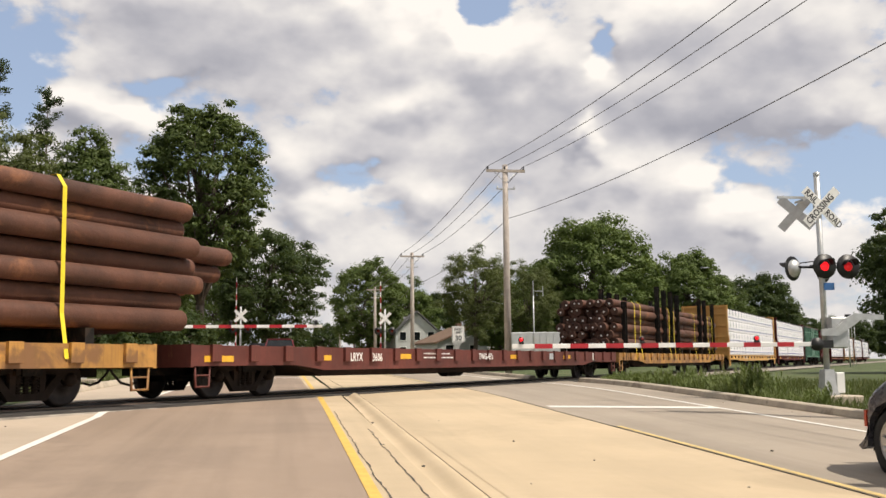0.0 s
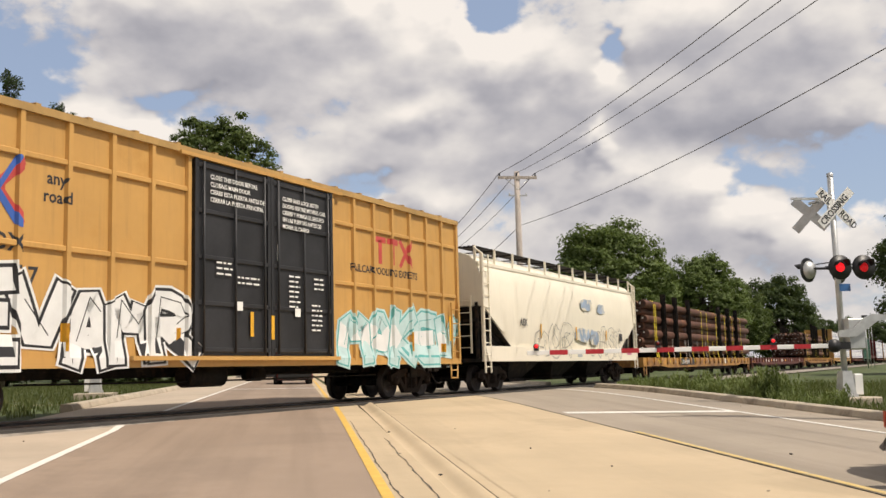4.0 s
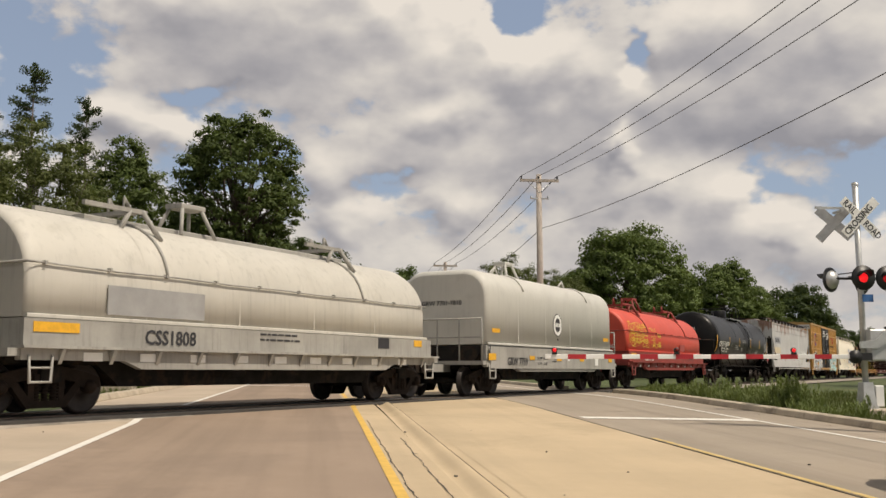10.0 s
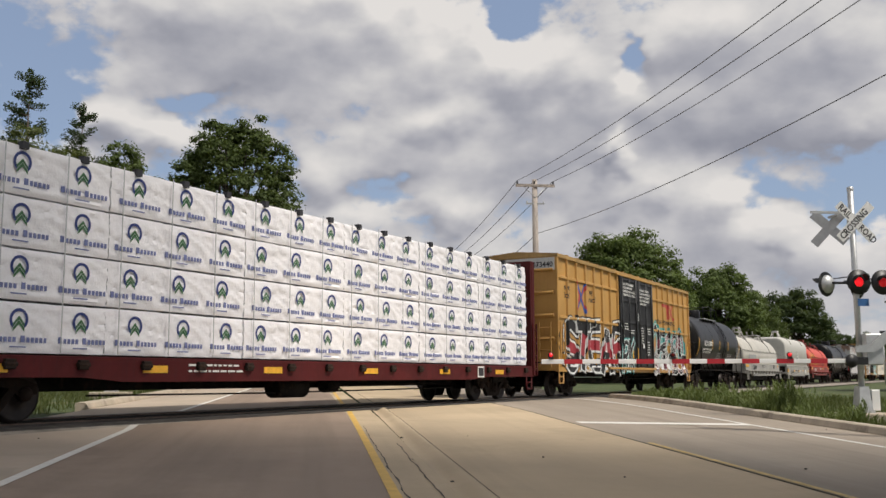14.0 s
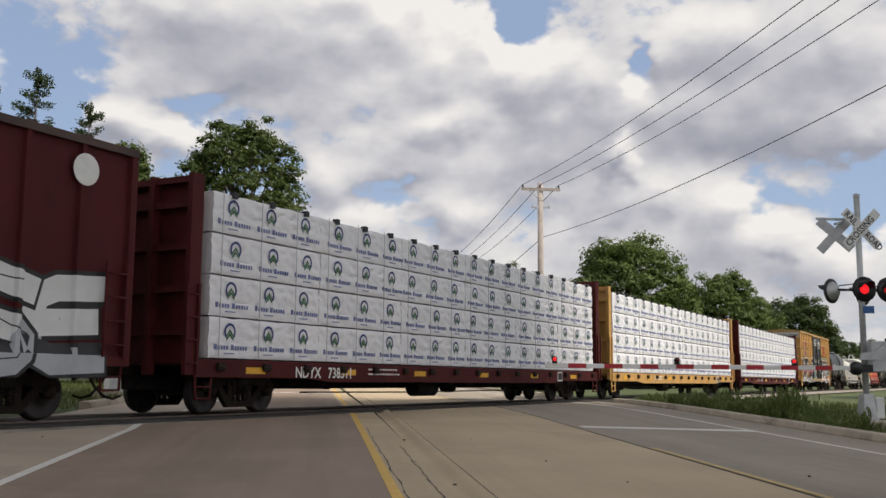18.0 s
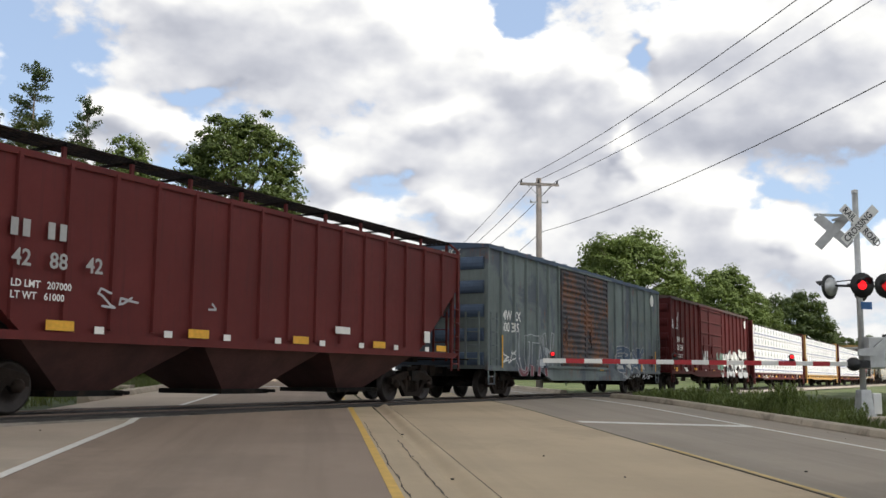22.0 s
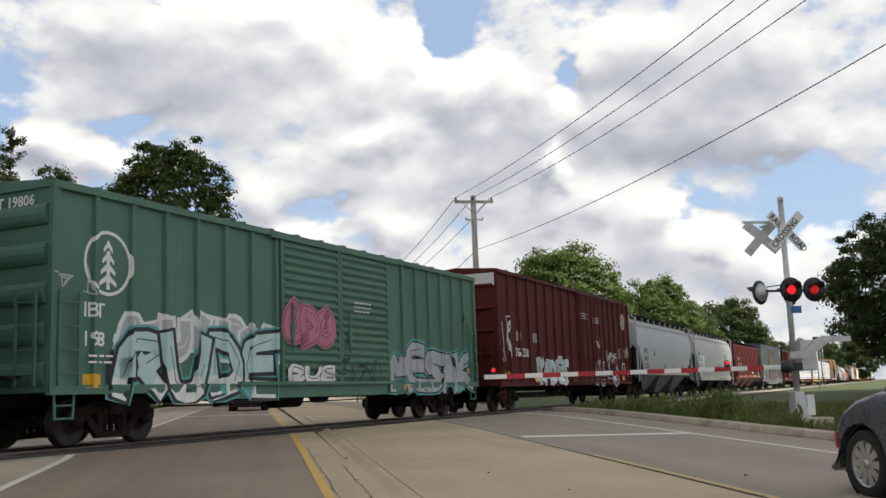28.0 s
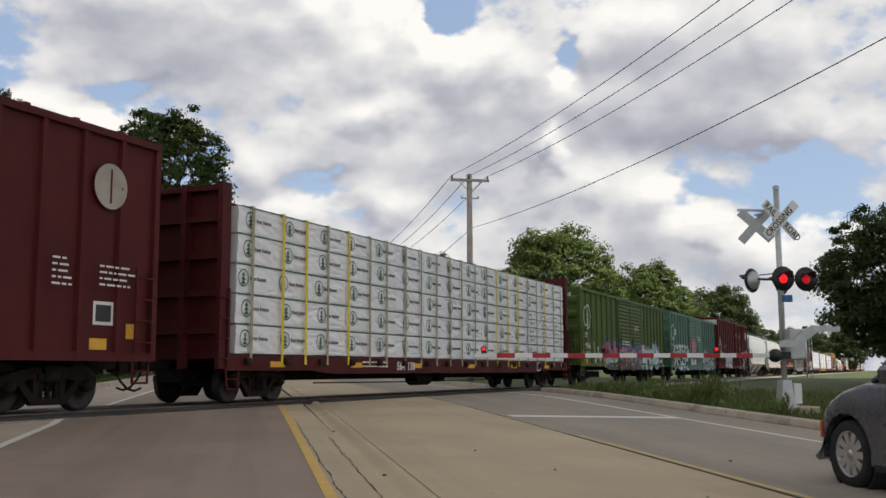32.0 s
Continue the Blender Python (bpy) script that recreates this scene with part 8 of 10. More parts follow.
scrawl(car, -half + 8.0, half - 6.8, 0.9, 1.9, SPRAY_A, 131, 0.035, y=-HALFW - 0.096)
scrawl(car, half - 7.4, half - 6.7, 1.4, 2.2, SPRAY_W, 132, 0.05, y=-HALFW - 0.07)
marks(car, [(-half + 7.75, 2.24, 0.6, 0.06, SPRAY_A), (-half + 7.7, 2.1, 0.7, 0.06, SPRAY_A)], y=-HALFW - 0.075)
lettering("SECURE BOTH HASPS", -half + 8.2, -HALFW - 0.076, 2.20, 0.115, WHITE_MARK, car)
lettering("BEFORE MOVING CAR", -half + 8.2, -HALFW - 0.076, 2.06, 0.115, WHITE_MARK, car)
piece(car, "AMNO", half - 6.3, half - 1.9, 0.86, 2.2, SPRAY_A, SPRAY_B, glow=SPRAY_A, halo=0.08, accent=SPRAY_W, accent_at=(0.35, 0.8), y=-HALFW - 0.024, seed=123, weight=0.36, outline=0.05)
scrawl(car, half - 1.9, half - 0.4, 0.95, 1.6, SPRAY_W, 128, 0.06, y=-HALFW - 0.022)
scrawl(car, half - 1.9, half - 0.4, 0.95, 1.7, SPRAY_K, 129, 0.03, y=-HALFW - 0.026)
scrawl(car, -half + 2.4, -half + 5.0, 1.0, 2.1, SPRAY_W, 124, 0.05, y=-HALFW - 0.022)
scrawl(car, -half + 3.0, -half + 5.0, 0.9, 1.6, SPRAY_Y, 125, 0.06, y=-HALFW - 0.012)
scrawl(car, -half + 0.1, -half + 0.8, 1.1, 1.8, SPRAY_W, 126, 0.06, y=-HALFW - 0.022)

lumber_car("lumber_car", -424.45, -399.8, MAROON, "dark red centre-beam lumber car with white packs under webbing straps", load_kind="disc", wrap=WRAP, inks=INKS_B, layers=(0.66, 0.66, 0.66, 0.66, 0.62), packs=5, per=3, seed=131, straps=22, strap_mats=(STRAP_Y, STRAP_G), bulk_top=4.75, mark="564  130", mark_x=-4.3)
car, half = red_boxcar(-445.5, -426.65, "76 12 40", 140)


# ------------------------------------------------------------------ trees
def leaf_faces(rng, crown, centres, spreads, per, size, aspect=0.5, shell=0.0):
    """Small leaf faces about many points at once; a shell of leaves that look outwards makes a rounded bough."""
    n = len(centres) * per
    d = rng.normal(size=(n, 3))
    out = d / (np.linalg.norm(d, axis=1, keepdims=True) + 1e-6)
    if shell:
        out[:, 2] = np.where(out[:, 2] < -0.35, -out[:, 2], out[:, 2])
        off = out * rng.uniform(1.0 - shell, 1.12, (n, 1)) * 1.25
    else:
        off = np.clip(d, -1.5, 1.5)
    p = np.repeat(np.array([tuple(c) for c in centres]), per, axis=0) + off * np.repeat(np.array(spreads), per, axis=0)
    nrm = rng.uniform(-1, 1, (n, 3))
    nrm[:, 2] = rng.uniform(-0.3, 1, n)
    nrm = nrm * (0.65 if shell else 1.0) + (out * 0.9 if shell else 0.0)
    nrm /= np.linalg.norm(nrm, axis=1, keepdims=True) + 1e-6
    t = np.cross(nrm, rng.normal(size=(n, 3)))
    t *= (size * rng.uniform(0.6, 1.3, n) / (np.linalg.norm(t, axis=1) + 1e-6))[:, None]
    b = np.cross(nrm, t) * aspect
    o = len(crown.v)
    crown.v.extend(map(tuple, np.stack([p - t, p + b, p + t, p - b], axis=1).reshape(-1, 3).tolist()))
    crown.f.extend((o + 4 * i, o + 4 * i + 1, o + 4 * i + 2, o + 4 * i + 3) for i in range(n))
    crown.s, crown.m = [False] * len(crown.f), [0] * len(crown.f)


def tree_mesh(seed, height, width, leaf, trunk_h=0.2, n_clumps=230, per=90, size=0.16, rough=0.30, cone=0.0, clump=0.05, shell=0.45):
    """Trunk with limbs, and a crown of small leaf faces in uneven clumps; cone narrows it towards the top."""
    rnd = random.Random(seed)
    wood, crown = MB(), MB()
    base_r = height * 0.013 + 0.06
    top = height * 0.7
    stem = [Vector((0, 0, -0.3))] + [Vector((rnd.uniform(-1, 1) * 0.012 * height, rnd.uniform(-1, 1) * 0.012 * height, top * i / 6)) for i in range(1, 7)]
    for i in range(6):
        wood.cyl(stem[i], stem[i + 1], base_r * (1.4 - i * 0.2), base_r * (1.4 - (i + 1) * 0.2), 9)
    zc, rz = height * (trunk_h + (1 - trunk_h) * 0.5), height * (1 - trunk_h) * 0.5
    centres, spreads = [], []
    for c in range(n_clumps):
        while True:
            d = Vector((rnd.uniform(-1, 1), rnd.uniform(-1, 1), rnd.uniform(-1, 1)))
            if 0.1 < d.length < 1.0:
                break
        d = d.normalized() * d.length ** 0.45
        lump = 0.90 + rough * noise.noise(d * 2.1 + Vector((seed * 3.7, 0, 0))) + 0.5 * rough * noise.noise(d * 5.0 + Vector((0, seed * 1.7, 0))) + rnd.uniform(-0.05, 0.05)
        w = 1 - cone * max(d.z, -0.3)
        ctr = Vector((d.x * width * 0.5 * lump * w, d.y * width * 0.5 * lump * w, zc + d.z * rz * lump))
        cr = width * clump * rnd.uniform(0.6, 1.35)
        if c % 7 == 0:
            s = stem[rnd.randint(2, 5)]
            m = s.lerp(ctr, 0.5) + Vector((0, 0, 0.25))
            wood.cyl(s, m, base_r * 0.40, base_r * 0.2, 6)
            wood.cyl(m, ctr, base_r * 0.2, 0.03, 5)
        centres.append(ctr)
        spreads.append((cr, cr, cr * 0.8))
    leaf_faces(np.random.default_rng(seed), crown, centres, spreads, per, size, 0.5, shell)
    return fix(wood.mesh("trunk", TIMBER_BARK)), crown.mesh("crown", leaf)


def pine_mesh(seed, height, width, leaf):
    """A thin old conifer: a straight stem, tiers of rising branches with tufts and gaps between them."""
    rnd = random.Random(seed)
    wood, crown = MB(), MB()
    wood.cyl((0, 0, -0.3), (0, 0, height * 0.97), height * 0.010, 0.03, 9)
    centres, spreads = [], []
    z = height * 0.30
    while z < height * 0.97:
        k = z / height
        L = width * 0.5 * (1.05 - k) ** 0.7 * rnd.uniform(0.5, 1.15) + 0.35
        for _ in range(rnd.randint(2, 3)):
            a = rnd.uniform(0, 6.28)
            tip = Vector((L * math.cos(a), L * math.sin(a), z + L * rnd.uniform(0.15, 0.6)))
            wood.cyl((0, 0, z), tip, 0.05, 0.015, 5)
            n = max(2, int(L * 2.2))
            for i in range(n):
                q = (i + 1.3) / (n + 0.3)
                centres.append(Vector((0, 0, z)).lerp(tip, q) + Vector((0, 0, 0.15)))
                spreads.append((0.24, 0.24, 0.20))
        z += rnd.uniform(0.5, 0.95)
    for i in range(6):
        centres.append(Vector((0, 0, height * (0.93 + 0.014 * i))))
        spreads.append((0.16, 0.16, 0.22))
    leaf_faces(np.random.default_rng(seed), crown, centres, spreads, 60, 0.13, 0.4)
    return fix(wood.mesh("trunk", TIMBER_BARK)), crown.mesh("crown", leaf)


TIMBER_BARK = surface("tree_bark", (0.085, 0.066, 0.05), 0.9, vary=0.3, scale=2, bump=0.5)
LEAF_A = leaf_material("maple_leaves", (0.042, 0.068, 0.017), (0.092, 0.126, 0.036))
LEAF_B = leaf_material("dark_leaves", (0.022, 0.040, 0.012), (0.054, 0.082, 0.024))
LEAF_C = leaf_material("pale_leaves", (0.064, 0.082, 0.026), (0.120, 0.138, 0.046))
LEAF_E = leaf_material("fresh_leaves", (0.056, 0.088, 0.022), (0.115, 0.155, 0.044))
LEAF_F = leaf_material("sunlit_leaves", (0.062, 0.100, 0.024), (0.132, 0.178, 0.048))
LEAF_D = leaf_material("conifer_needles", (0.018, 0.036, 0.016), (0.042, 0.066, 0.030))
TREES = {}


def tree(key, az, dist, top, label, turn=0):
    """A tree at a heading and distance; top: the height of its top in degrees as seen from the road."""
    x, y = dist * math.sin(radians(az)), dist * math.cos(radians(az))
    z = ground_z(x, y) - 0.1
    k = (dist * math.tan(radians(top)) + EYE[2] - z) / TREE_KINDS[key][0]
    at = pose(x, y, z, 0, 0, turn) @ Matrix.Scale(k, 4)
    if key not in TREES:
        t = thing("tree", label, "tree", at, "trees")
        a, b = TREE_KINDS[key][1]()
        part("trunk", a, None, t)
        part("crown", b, None, t)
        TREES[key] = t
        return t
    ob = copy_thing(TREES[key], at @ Matrix.Scale(1 / TREES[key].scale[0], 4))
    return tagged(ob, label)


TREE_KINDS = {
    "maple": (21.4, lambda: tree_mesh(3, 20.9, 10.2, LEAF_A, 0.30, n_clumps=640, per=100, size=0.15, rough=0.26, clump=0.050, shell=0.9)),
    "tall": (20.5, lambda: tree_mesh(5, 20, 9.2, LEAF_E, 0.12, n_clumps=420, per=100, size=0.15, cone=0.40, rough=0.34, clump=0.060, shell=0.8)),
    "spreading": (14.0, lambda: tree_mesh(8, 13.6, 11.5, LEAF_B, 0.12, n_clumps=420, per=100, size=0.16, rough=0.32, clump=0.062, shell=0.8)),
    "pine": (26.0, lambda: pine_mesh(12, 26, 8.0, LEAF_D)),
    "willow": (15.7, lambda: tree_mesh(15, 15.2, 11, LEAF_C, 0.30, n_clumps=230, per=150, size=0.13, rough=0.5, clump=0.068, shell=0.8)),
    "round": (15.0, lambda: tree_mesh(18, 14.5, 11, LEAF_E, 0.04, n_clumps=330, per=130, size=0.17, rough=0.34, clump=0.070, shell=0.8)),
    "round_b": (16.3, lambda: tree_mesh(21, 15.8, 13, LEAF_F, 0.04, n_clumps=360, per=140, size=0.18, cone=0.15, rough=0.36, clump=0.066, shell=0.8)),
    "oak": (18.6, lambda: tree_mesh(33, 18.2, 17.6, LEAF_F, 0.04, n_clumps=560, per=140, size=0.21, cone=0.12, rough=0.24, clump=0.056, shell=0.8)),
    "oak_narrow": (16.7, lambda: tree_mesh(36, 16.3, 12.8, LEAF_F, 0.04, n_clumps=420, per=140, size=0.21, cone=0.15, rough=0.24, clump=0.066, shell=0.8)),
    "yard": (11.0, lambda: tree_mesh(24, 10.7, 9.6, LEAF_B, 0.02, n_clumps=520, per=120, size=0.13, rough=0.3, clump=0.056, shell=0.7)),
    "shrub": (4.6, lambda: tree_mesh(41, 4.4, 6.4, LEAF_B, 0.02, n_clumps=200, per=90, size=0.13, rough=0.3, clump=0.075, shell=0.8)),
    "belt": (16.0, lambda: tree_mesh(27, 15.5, 14, LEAF_B, 0.03, n_clumps=360, per=100, size=0.27, cone=0.20, rough=0.26, clump=0.066, shell=0.8)),
}
# before the maple and left of the road
tree("maple", -13.8, 75, 15.3, "broad dark green maple in full leaf", 20)
tree("tall", -20.0, 82, 13.5, "tall upright tree in full leaf", 0)
tree("tall", -16.9, 76, 9.8, "upright tree in full leaf", 80)
tree("pine", -25.0, 84, 16.3, "old pine with sparse layered branches", 0)
tree("pine", -22.2, 86, 14.8, "sparse old pine behind other trees", 70)
tree("pine", -27.6, 80, 15.2, "old pine with sparse layered branches", 200)
tree("willow", -25.0, 60, 12.6, "pale green bushy tree", 40)
tree("willow", -29.5, 56, 12.0, "pale green bushy tree", 140)
tree("willow", -21.2, 66, 9.6, "pale green bushy tree", 250)
tree("spreading", -10.2, 92, 7.9, "low spreading shade tree", 0)
tree("round", -13.0, 118, 6.0, "round tree in full leaf", 60)
tree("round", -16.5, 105, 7.5, "round tree in full leaf", 200)
# undergrowth behind the line
for i in range(9):
    tree("shrub", -34.0 + 2.35 * i, 58 + 5 * (i % 3), 3.3 + 0.5 * (i % 2), "dense dark shrub under the trees", 70 * i)
# unseen trees left of the view, added to hold sky light off the car ends
for i, (az, dist, top) in enumerate(((-42, 50, 16), (-49, 41, 18), (-60, 34, 23), (-74, 31, 22), (-90, 32, 24), (-106, 38, 19), (-120, 50, 17), (-129, 66, 13))):
    tree("tall" if i % 2 == 0 else "willow", az, dist, top, "unseen tree in full leaf, added to shade the car ends", 50 * i)
# behind the houses
tree("round", -4.3, 150, 6.4, "round tree in full leaf", 0)
tree("round_b", -2.2, 165, 5.0, "broad tree in full leaf", 40)
tree("belt", -6.8, 230, 2.4, "far tree beside the road", 60)
tree("belt", -8.2, 260, 2.2, "far tree beside the road", 150)
tree("belt", -0.6, 190, 4.2, "tree behind the houses", 100)
tree("willow", 1.9, 98, 6.5, "pale green bushy tree", 200)
tree("round", 3.2, 112, 5.4, "bushy tree in full leaf", 140)
tree("willow", 4.8, 104, 5.6, "pale green bushy tree", 300)
# along the line
tree("round", 6.1, 134, 5.9, "bushy tree in full leaf", 120)
tree("oak", 8.6, 122, 8.35, "broad dark green oak in full leaf", 10)
tree("round", 11.7, 150, 5.7, "bushy tree in full leaf", 210)
tree("oak_narrow", 13.9, 145, 6.3, "rounded oak in full leaf", 320)
tree("round", 15.7, 165, 4.6, "bushy tree in full leaf", 20)
tree("belt", 17.8, 185, 4.9, "dark tree in the tree belt", 80)
tree("belt", 19.7, 245, 2.7, "dark tree in the tree belt", 170)
tree("belt", 21.3, 330, 2.4, "dark tree far along the line", 30)
tree("belt", 22.6, 380, 2.3, "dark tree far along the line", 90)
tree("belt", 24.2, 400, 2.4, "dark tree far along the line", 200)
tree("yard", 27.3, 62, 9.1, "dense dark tree beside the line", 0)
tree("yard", 32.5, 60, 9.3, "dense dark tree beside the line", 90)


# ------------------------------------------------------------------ crossing signal
LENS_RED = surface("lit_red_lens", (0.80, 0.012, 0.018), 0.3, emit=1.3)
LENS_HALF = surface("fading_red_lens", (0.62, 0.012, 0.016), 0.3, emit=0.45)
LENS_DIM = surface("dim_red_lens", (0.16, 0.012, 0.010), 0.2)
SIGNAL_BLACK = surface("black_signal_enamel", (0.016, 0.016, 0.017), 0.45, vary=0.2)
GATE_RED = surface("red_reflective_sheet", (0.42, 0.02, 0.03), 0.45, vary=0.1)
GATE_WHITE = surface("white_reflective_sheet", (0.80, 0.80, 0.78), 0.45, vary=0.06)
BLUE_SIGN = surface("blue_sign", (0.035, 0.13, 0.34), 0.5)


def lamp_unit(parent, x, y, z, turn, lit, seen_back=False):
    """A flasher: round black backing disc, hood, lens, cast body with a bare metal back."""
    at = pose(x, y, z, 0, 0, turn)
    body = part("flasher", MB().lathe([(0.0, 0.14), (0.13, 0.14), (0.17, 0.06), (0.27, 0.03), (0.305, 0.02), (0.305, 0.005), (0.0, 0.005)], (0, 0, 0), "y", 28), SIGNAL_BLACK, parent, at=at)
    if seen_back:
        part("lamp_housing", MB().lathe([(0.0, 0.20), (0.10, 0.185), (0.18, 0.13), (0.225, 0.06), (0.23, 0.0)], (0, 0, 0), "y", 24), GALV, body)
    part("lens", MB().lathe([(0.0, -0.045), (0.06, -0.038), (0.115, 0.0), (0.115, 0.02)], (0, 0, 0), "y", 20), (LENS_DIM, LENS_RED, LENS_HALF)[lit], body)
    mb = MB()
    rings = []
    for i in range(13):
        a = radians(10 + 160 * i / 12)
        d = -0.10 - 0.24 * math.sin(a)
        rings.append([(0.165 * math.cos(a), 0.0, 0.165 * math.sin(a)), (0.165 * math.cos(a), d, 0.165 * math.sin(a)), (0.172 * math.cos(a), d, 0.172 * math.sin(a)), (0.172 * math.cos(a), 0.0, 0.172 * math.sin(a))])
    part("hood", mb.rings(rings, True), SIGNAL_BLACK, body)


def crossbuck(parent, x, y, z, turn, L=1.22, w=0.235, words=True, back=False):
    for k, (ang, text) in enumerate(((-45, "RAILROAD"), (45, "CROSSING"))):
        at = pose(x, y, z, 0, 0, turn) @ pose(0, -0.012 * k, 0, 0, -ang, 0)
        blade = part("crossbuck_blade", MB().prism([(-L / 2, -w / 2), (L / 2, -w / 2), (L / 2, w / 2), (-L / 2, w / 2)], -0.006, 0.006, "y"), GALV if back else GATE_WHITE, parent, at=at)
        if words and not back:
            if text == "RAILROAD":
                for tx, xx in (("RAIL", -L / 2 + 0.06), ("ROAD", 0.16)):
                    lettering(tx, xx, -0.010, -0.078, 0.235, DARK_MARK, blade, squeeze=0.80)
            else:
                lettering(text, -L / 2 + 0.05, -0.010, -0.078, 0.235, DARK_MARK, blade, squeeze=0.86)


def crossing_signal(q, r, turn, arm_len, label, lit=(1, 2), za=1.40):
    x, y = road_xy(q, r)
    base = ground_z(x, y)
    sg = thing("crossing_signal", label, "crossing signal", pose(x, y, base, 0, 0, turn))
    H = 5.62
    part("foundation", MB().box(-0.62, 0.62, -0.5, 0.5, -0.3, 0.17, c=0.03), KERB, sg)
    part("mast_base", MB().box(-0.20, 0.20, -0.20, 0.20, 0.17, 0.24).rings([[(-0.17, -0.17, 0.24), (0.17, -0.17, 0.24), (0.17, 0.17, 0.24), (-0.17, 0.17, 0.24)], [(-0.12, -0.12, 0.8), (0.12, -0.12, 0.8), (0.12, 0.12, 0.8), (-0.12, 0.12, 0.8)]], False), GALV, sg)
    part("junction_box", MB().box(0.16, 0.36, -0.16, 0.10, 0.22, 0.72, c=0.02), GATE_WHITE, sg)
    part("mast", MB().cyl((0, 0, 0.6), (0, 0, H), 0.072, n=16).lathe([(0.0, 0.06), (0.08, 0.03), (0.08, -0.05)], (0, 0, H), "z", 12), GALV, sg)
    # warning lights on a cross pipe, a second pair faces the other way
    zl = 3.30
    part("lamp_arm", MB().tube([(-0.62, 0.12, zl), (0.62, 0.12, zl)], 0.03, 8).box(-0.10, 0.10, -0.1, 0.14, zl - 0.10, zl + 0.10).tube([(-0.5, 0.12, zl + 0.1), (0.0, 0.1, zl + 0.16), (0.5, 0.12, zl + 0.1)], 0.014), SIGNAL_BLACK, sg)
    lamp_unit(sg, 0.0, -0.16, zl, 0, lit[0])
    lamp_unit(sg, 0.66, -0.10, zl, 0, lit[1])
    lamp_unit(sg, -0.62, 0.28, zl - 0.02, 206, 0, True)
    lamp_unit(sg, 0.22, 0.32, zl - 0.06, 206, 0, True)
    crossbuck(sg, 0.03, -0.10, 4.78, 0)
    crossbuck(sg, -0.32, 0.50, 4.72, 135, L=1.1, back=True)
    part("bracket", MB().box(-1.02, 0.0, 0.07, 0.11, 5.0, 5.06).box(-0.35, -0.29, 0.07, 0.50, 4.95, 5.0).box(-0.08, 0.08, -0.1, 0.1, 4.7, 4.86), GALV, sg)
    part("number_plate_panel", MB().box(-0.02, 0.26, -0.10, -0.09, 2.72, 2.90), BLUE_SIGN, sg)
    # gate mechanism, counterweight and arm
    part("gate_mechanism", MB().box(0.02, 0.42, -0.30, 0.12, 1.30, 2.05, c=0.03), GALV, sg)
    part("counterweight_arm", MB().prism([(-0.3, 1.60), (0.15, 1.60), (0.55, 1.85), (0.75, 1.98), (1.35, 1.98), (1.35, 2.10), (0.6, 2.14), (0.4, 2.05), (0.1, 1.80), (-0.3, 1.75)], -0.38, -0.33, "y"), GALV, sg)
    part("arm_bracket", MB().box(-0.55, 0.0, -0.36, -0.30, za - 0.09, za + 0.09).lathe([(0.0, -0.06), (0.16, -0.05), (0.16, 0.05), (0.0, 0.06)], (-0.42, -0.34, za), "y", 16), SIGNAL_BLACK, sg)
    n = 17
    arm = part("gate_arm", MB().box(-arm_len, -0.5, -0.36, -0.33, za - 0.052, za + 0.052, c=0.008), GATE_WHITE, sg, "red and white striped gate arm")
    for i in range(n):
        if i % 2 == 1:
            a, b = -0.6 - (arm_len - 0.7) * i / n, -0.6 - (arm_len - 0.7) * (i + 1) / n
            part("red_stripe", MB().box(b, a, -0.366, -0.324, za - 0.0535, za + 0.0535), GATE_RED, arm)
    for k, f in enumerate((0.985, 0.62, 0.26)):
        xx = -arm_len * f + 0.1
        lp = part("arm_lamp", MB().box(xx - 0.05, xx + 0.05, -0.39, -0.30, za + 0.05, za + 0.10).lathe([(0.0, 0.05), (0.06, 0.05), (0.065, 0.0), (0.0, 0.0)], (xx, -0.345, za + 0.15), "y", 12), SIGNAL_BLACK, arm)
        part("lens", MB().lathe([(0.0, -0.05), (0.032, -0.04), (0.043, 0.0), (0.0, 0.0)], (xx, -0.345, za + 0.15), "y", 12), LENS_RED if k != 1 else LENS_DIM, lp)
    return sg


crossing_signal(22.4, 13.1, math.degrees(ROADA), 7.92, "galvanised railway crossing signal with crossbuck, red flashers and lowered gate")
crossing_signal(34.5, -6.6, math.degrees(ROADA) + 180, 8.0, "railway crossing signal and lowered gate behind the track", lit=(1, 1), za=1.90)


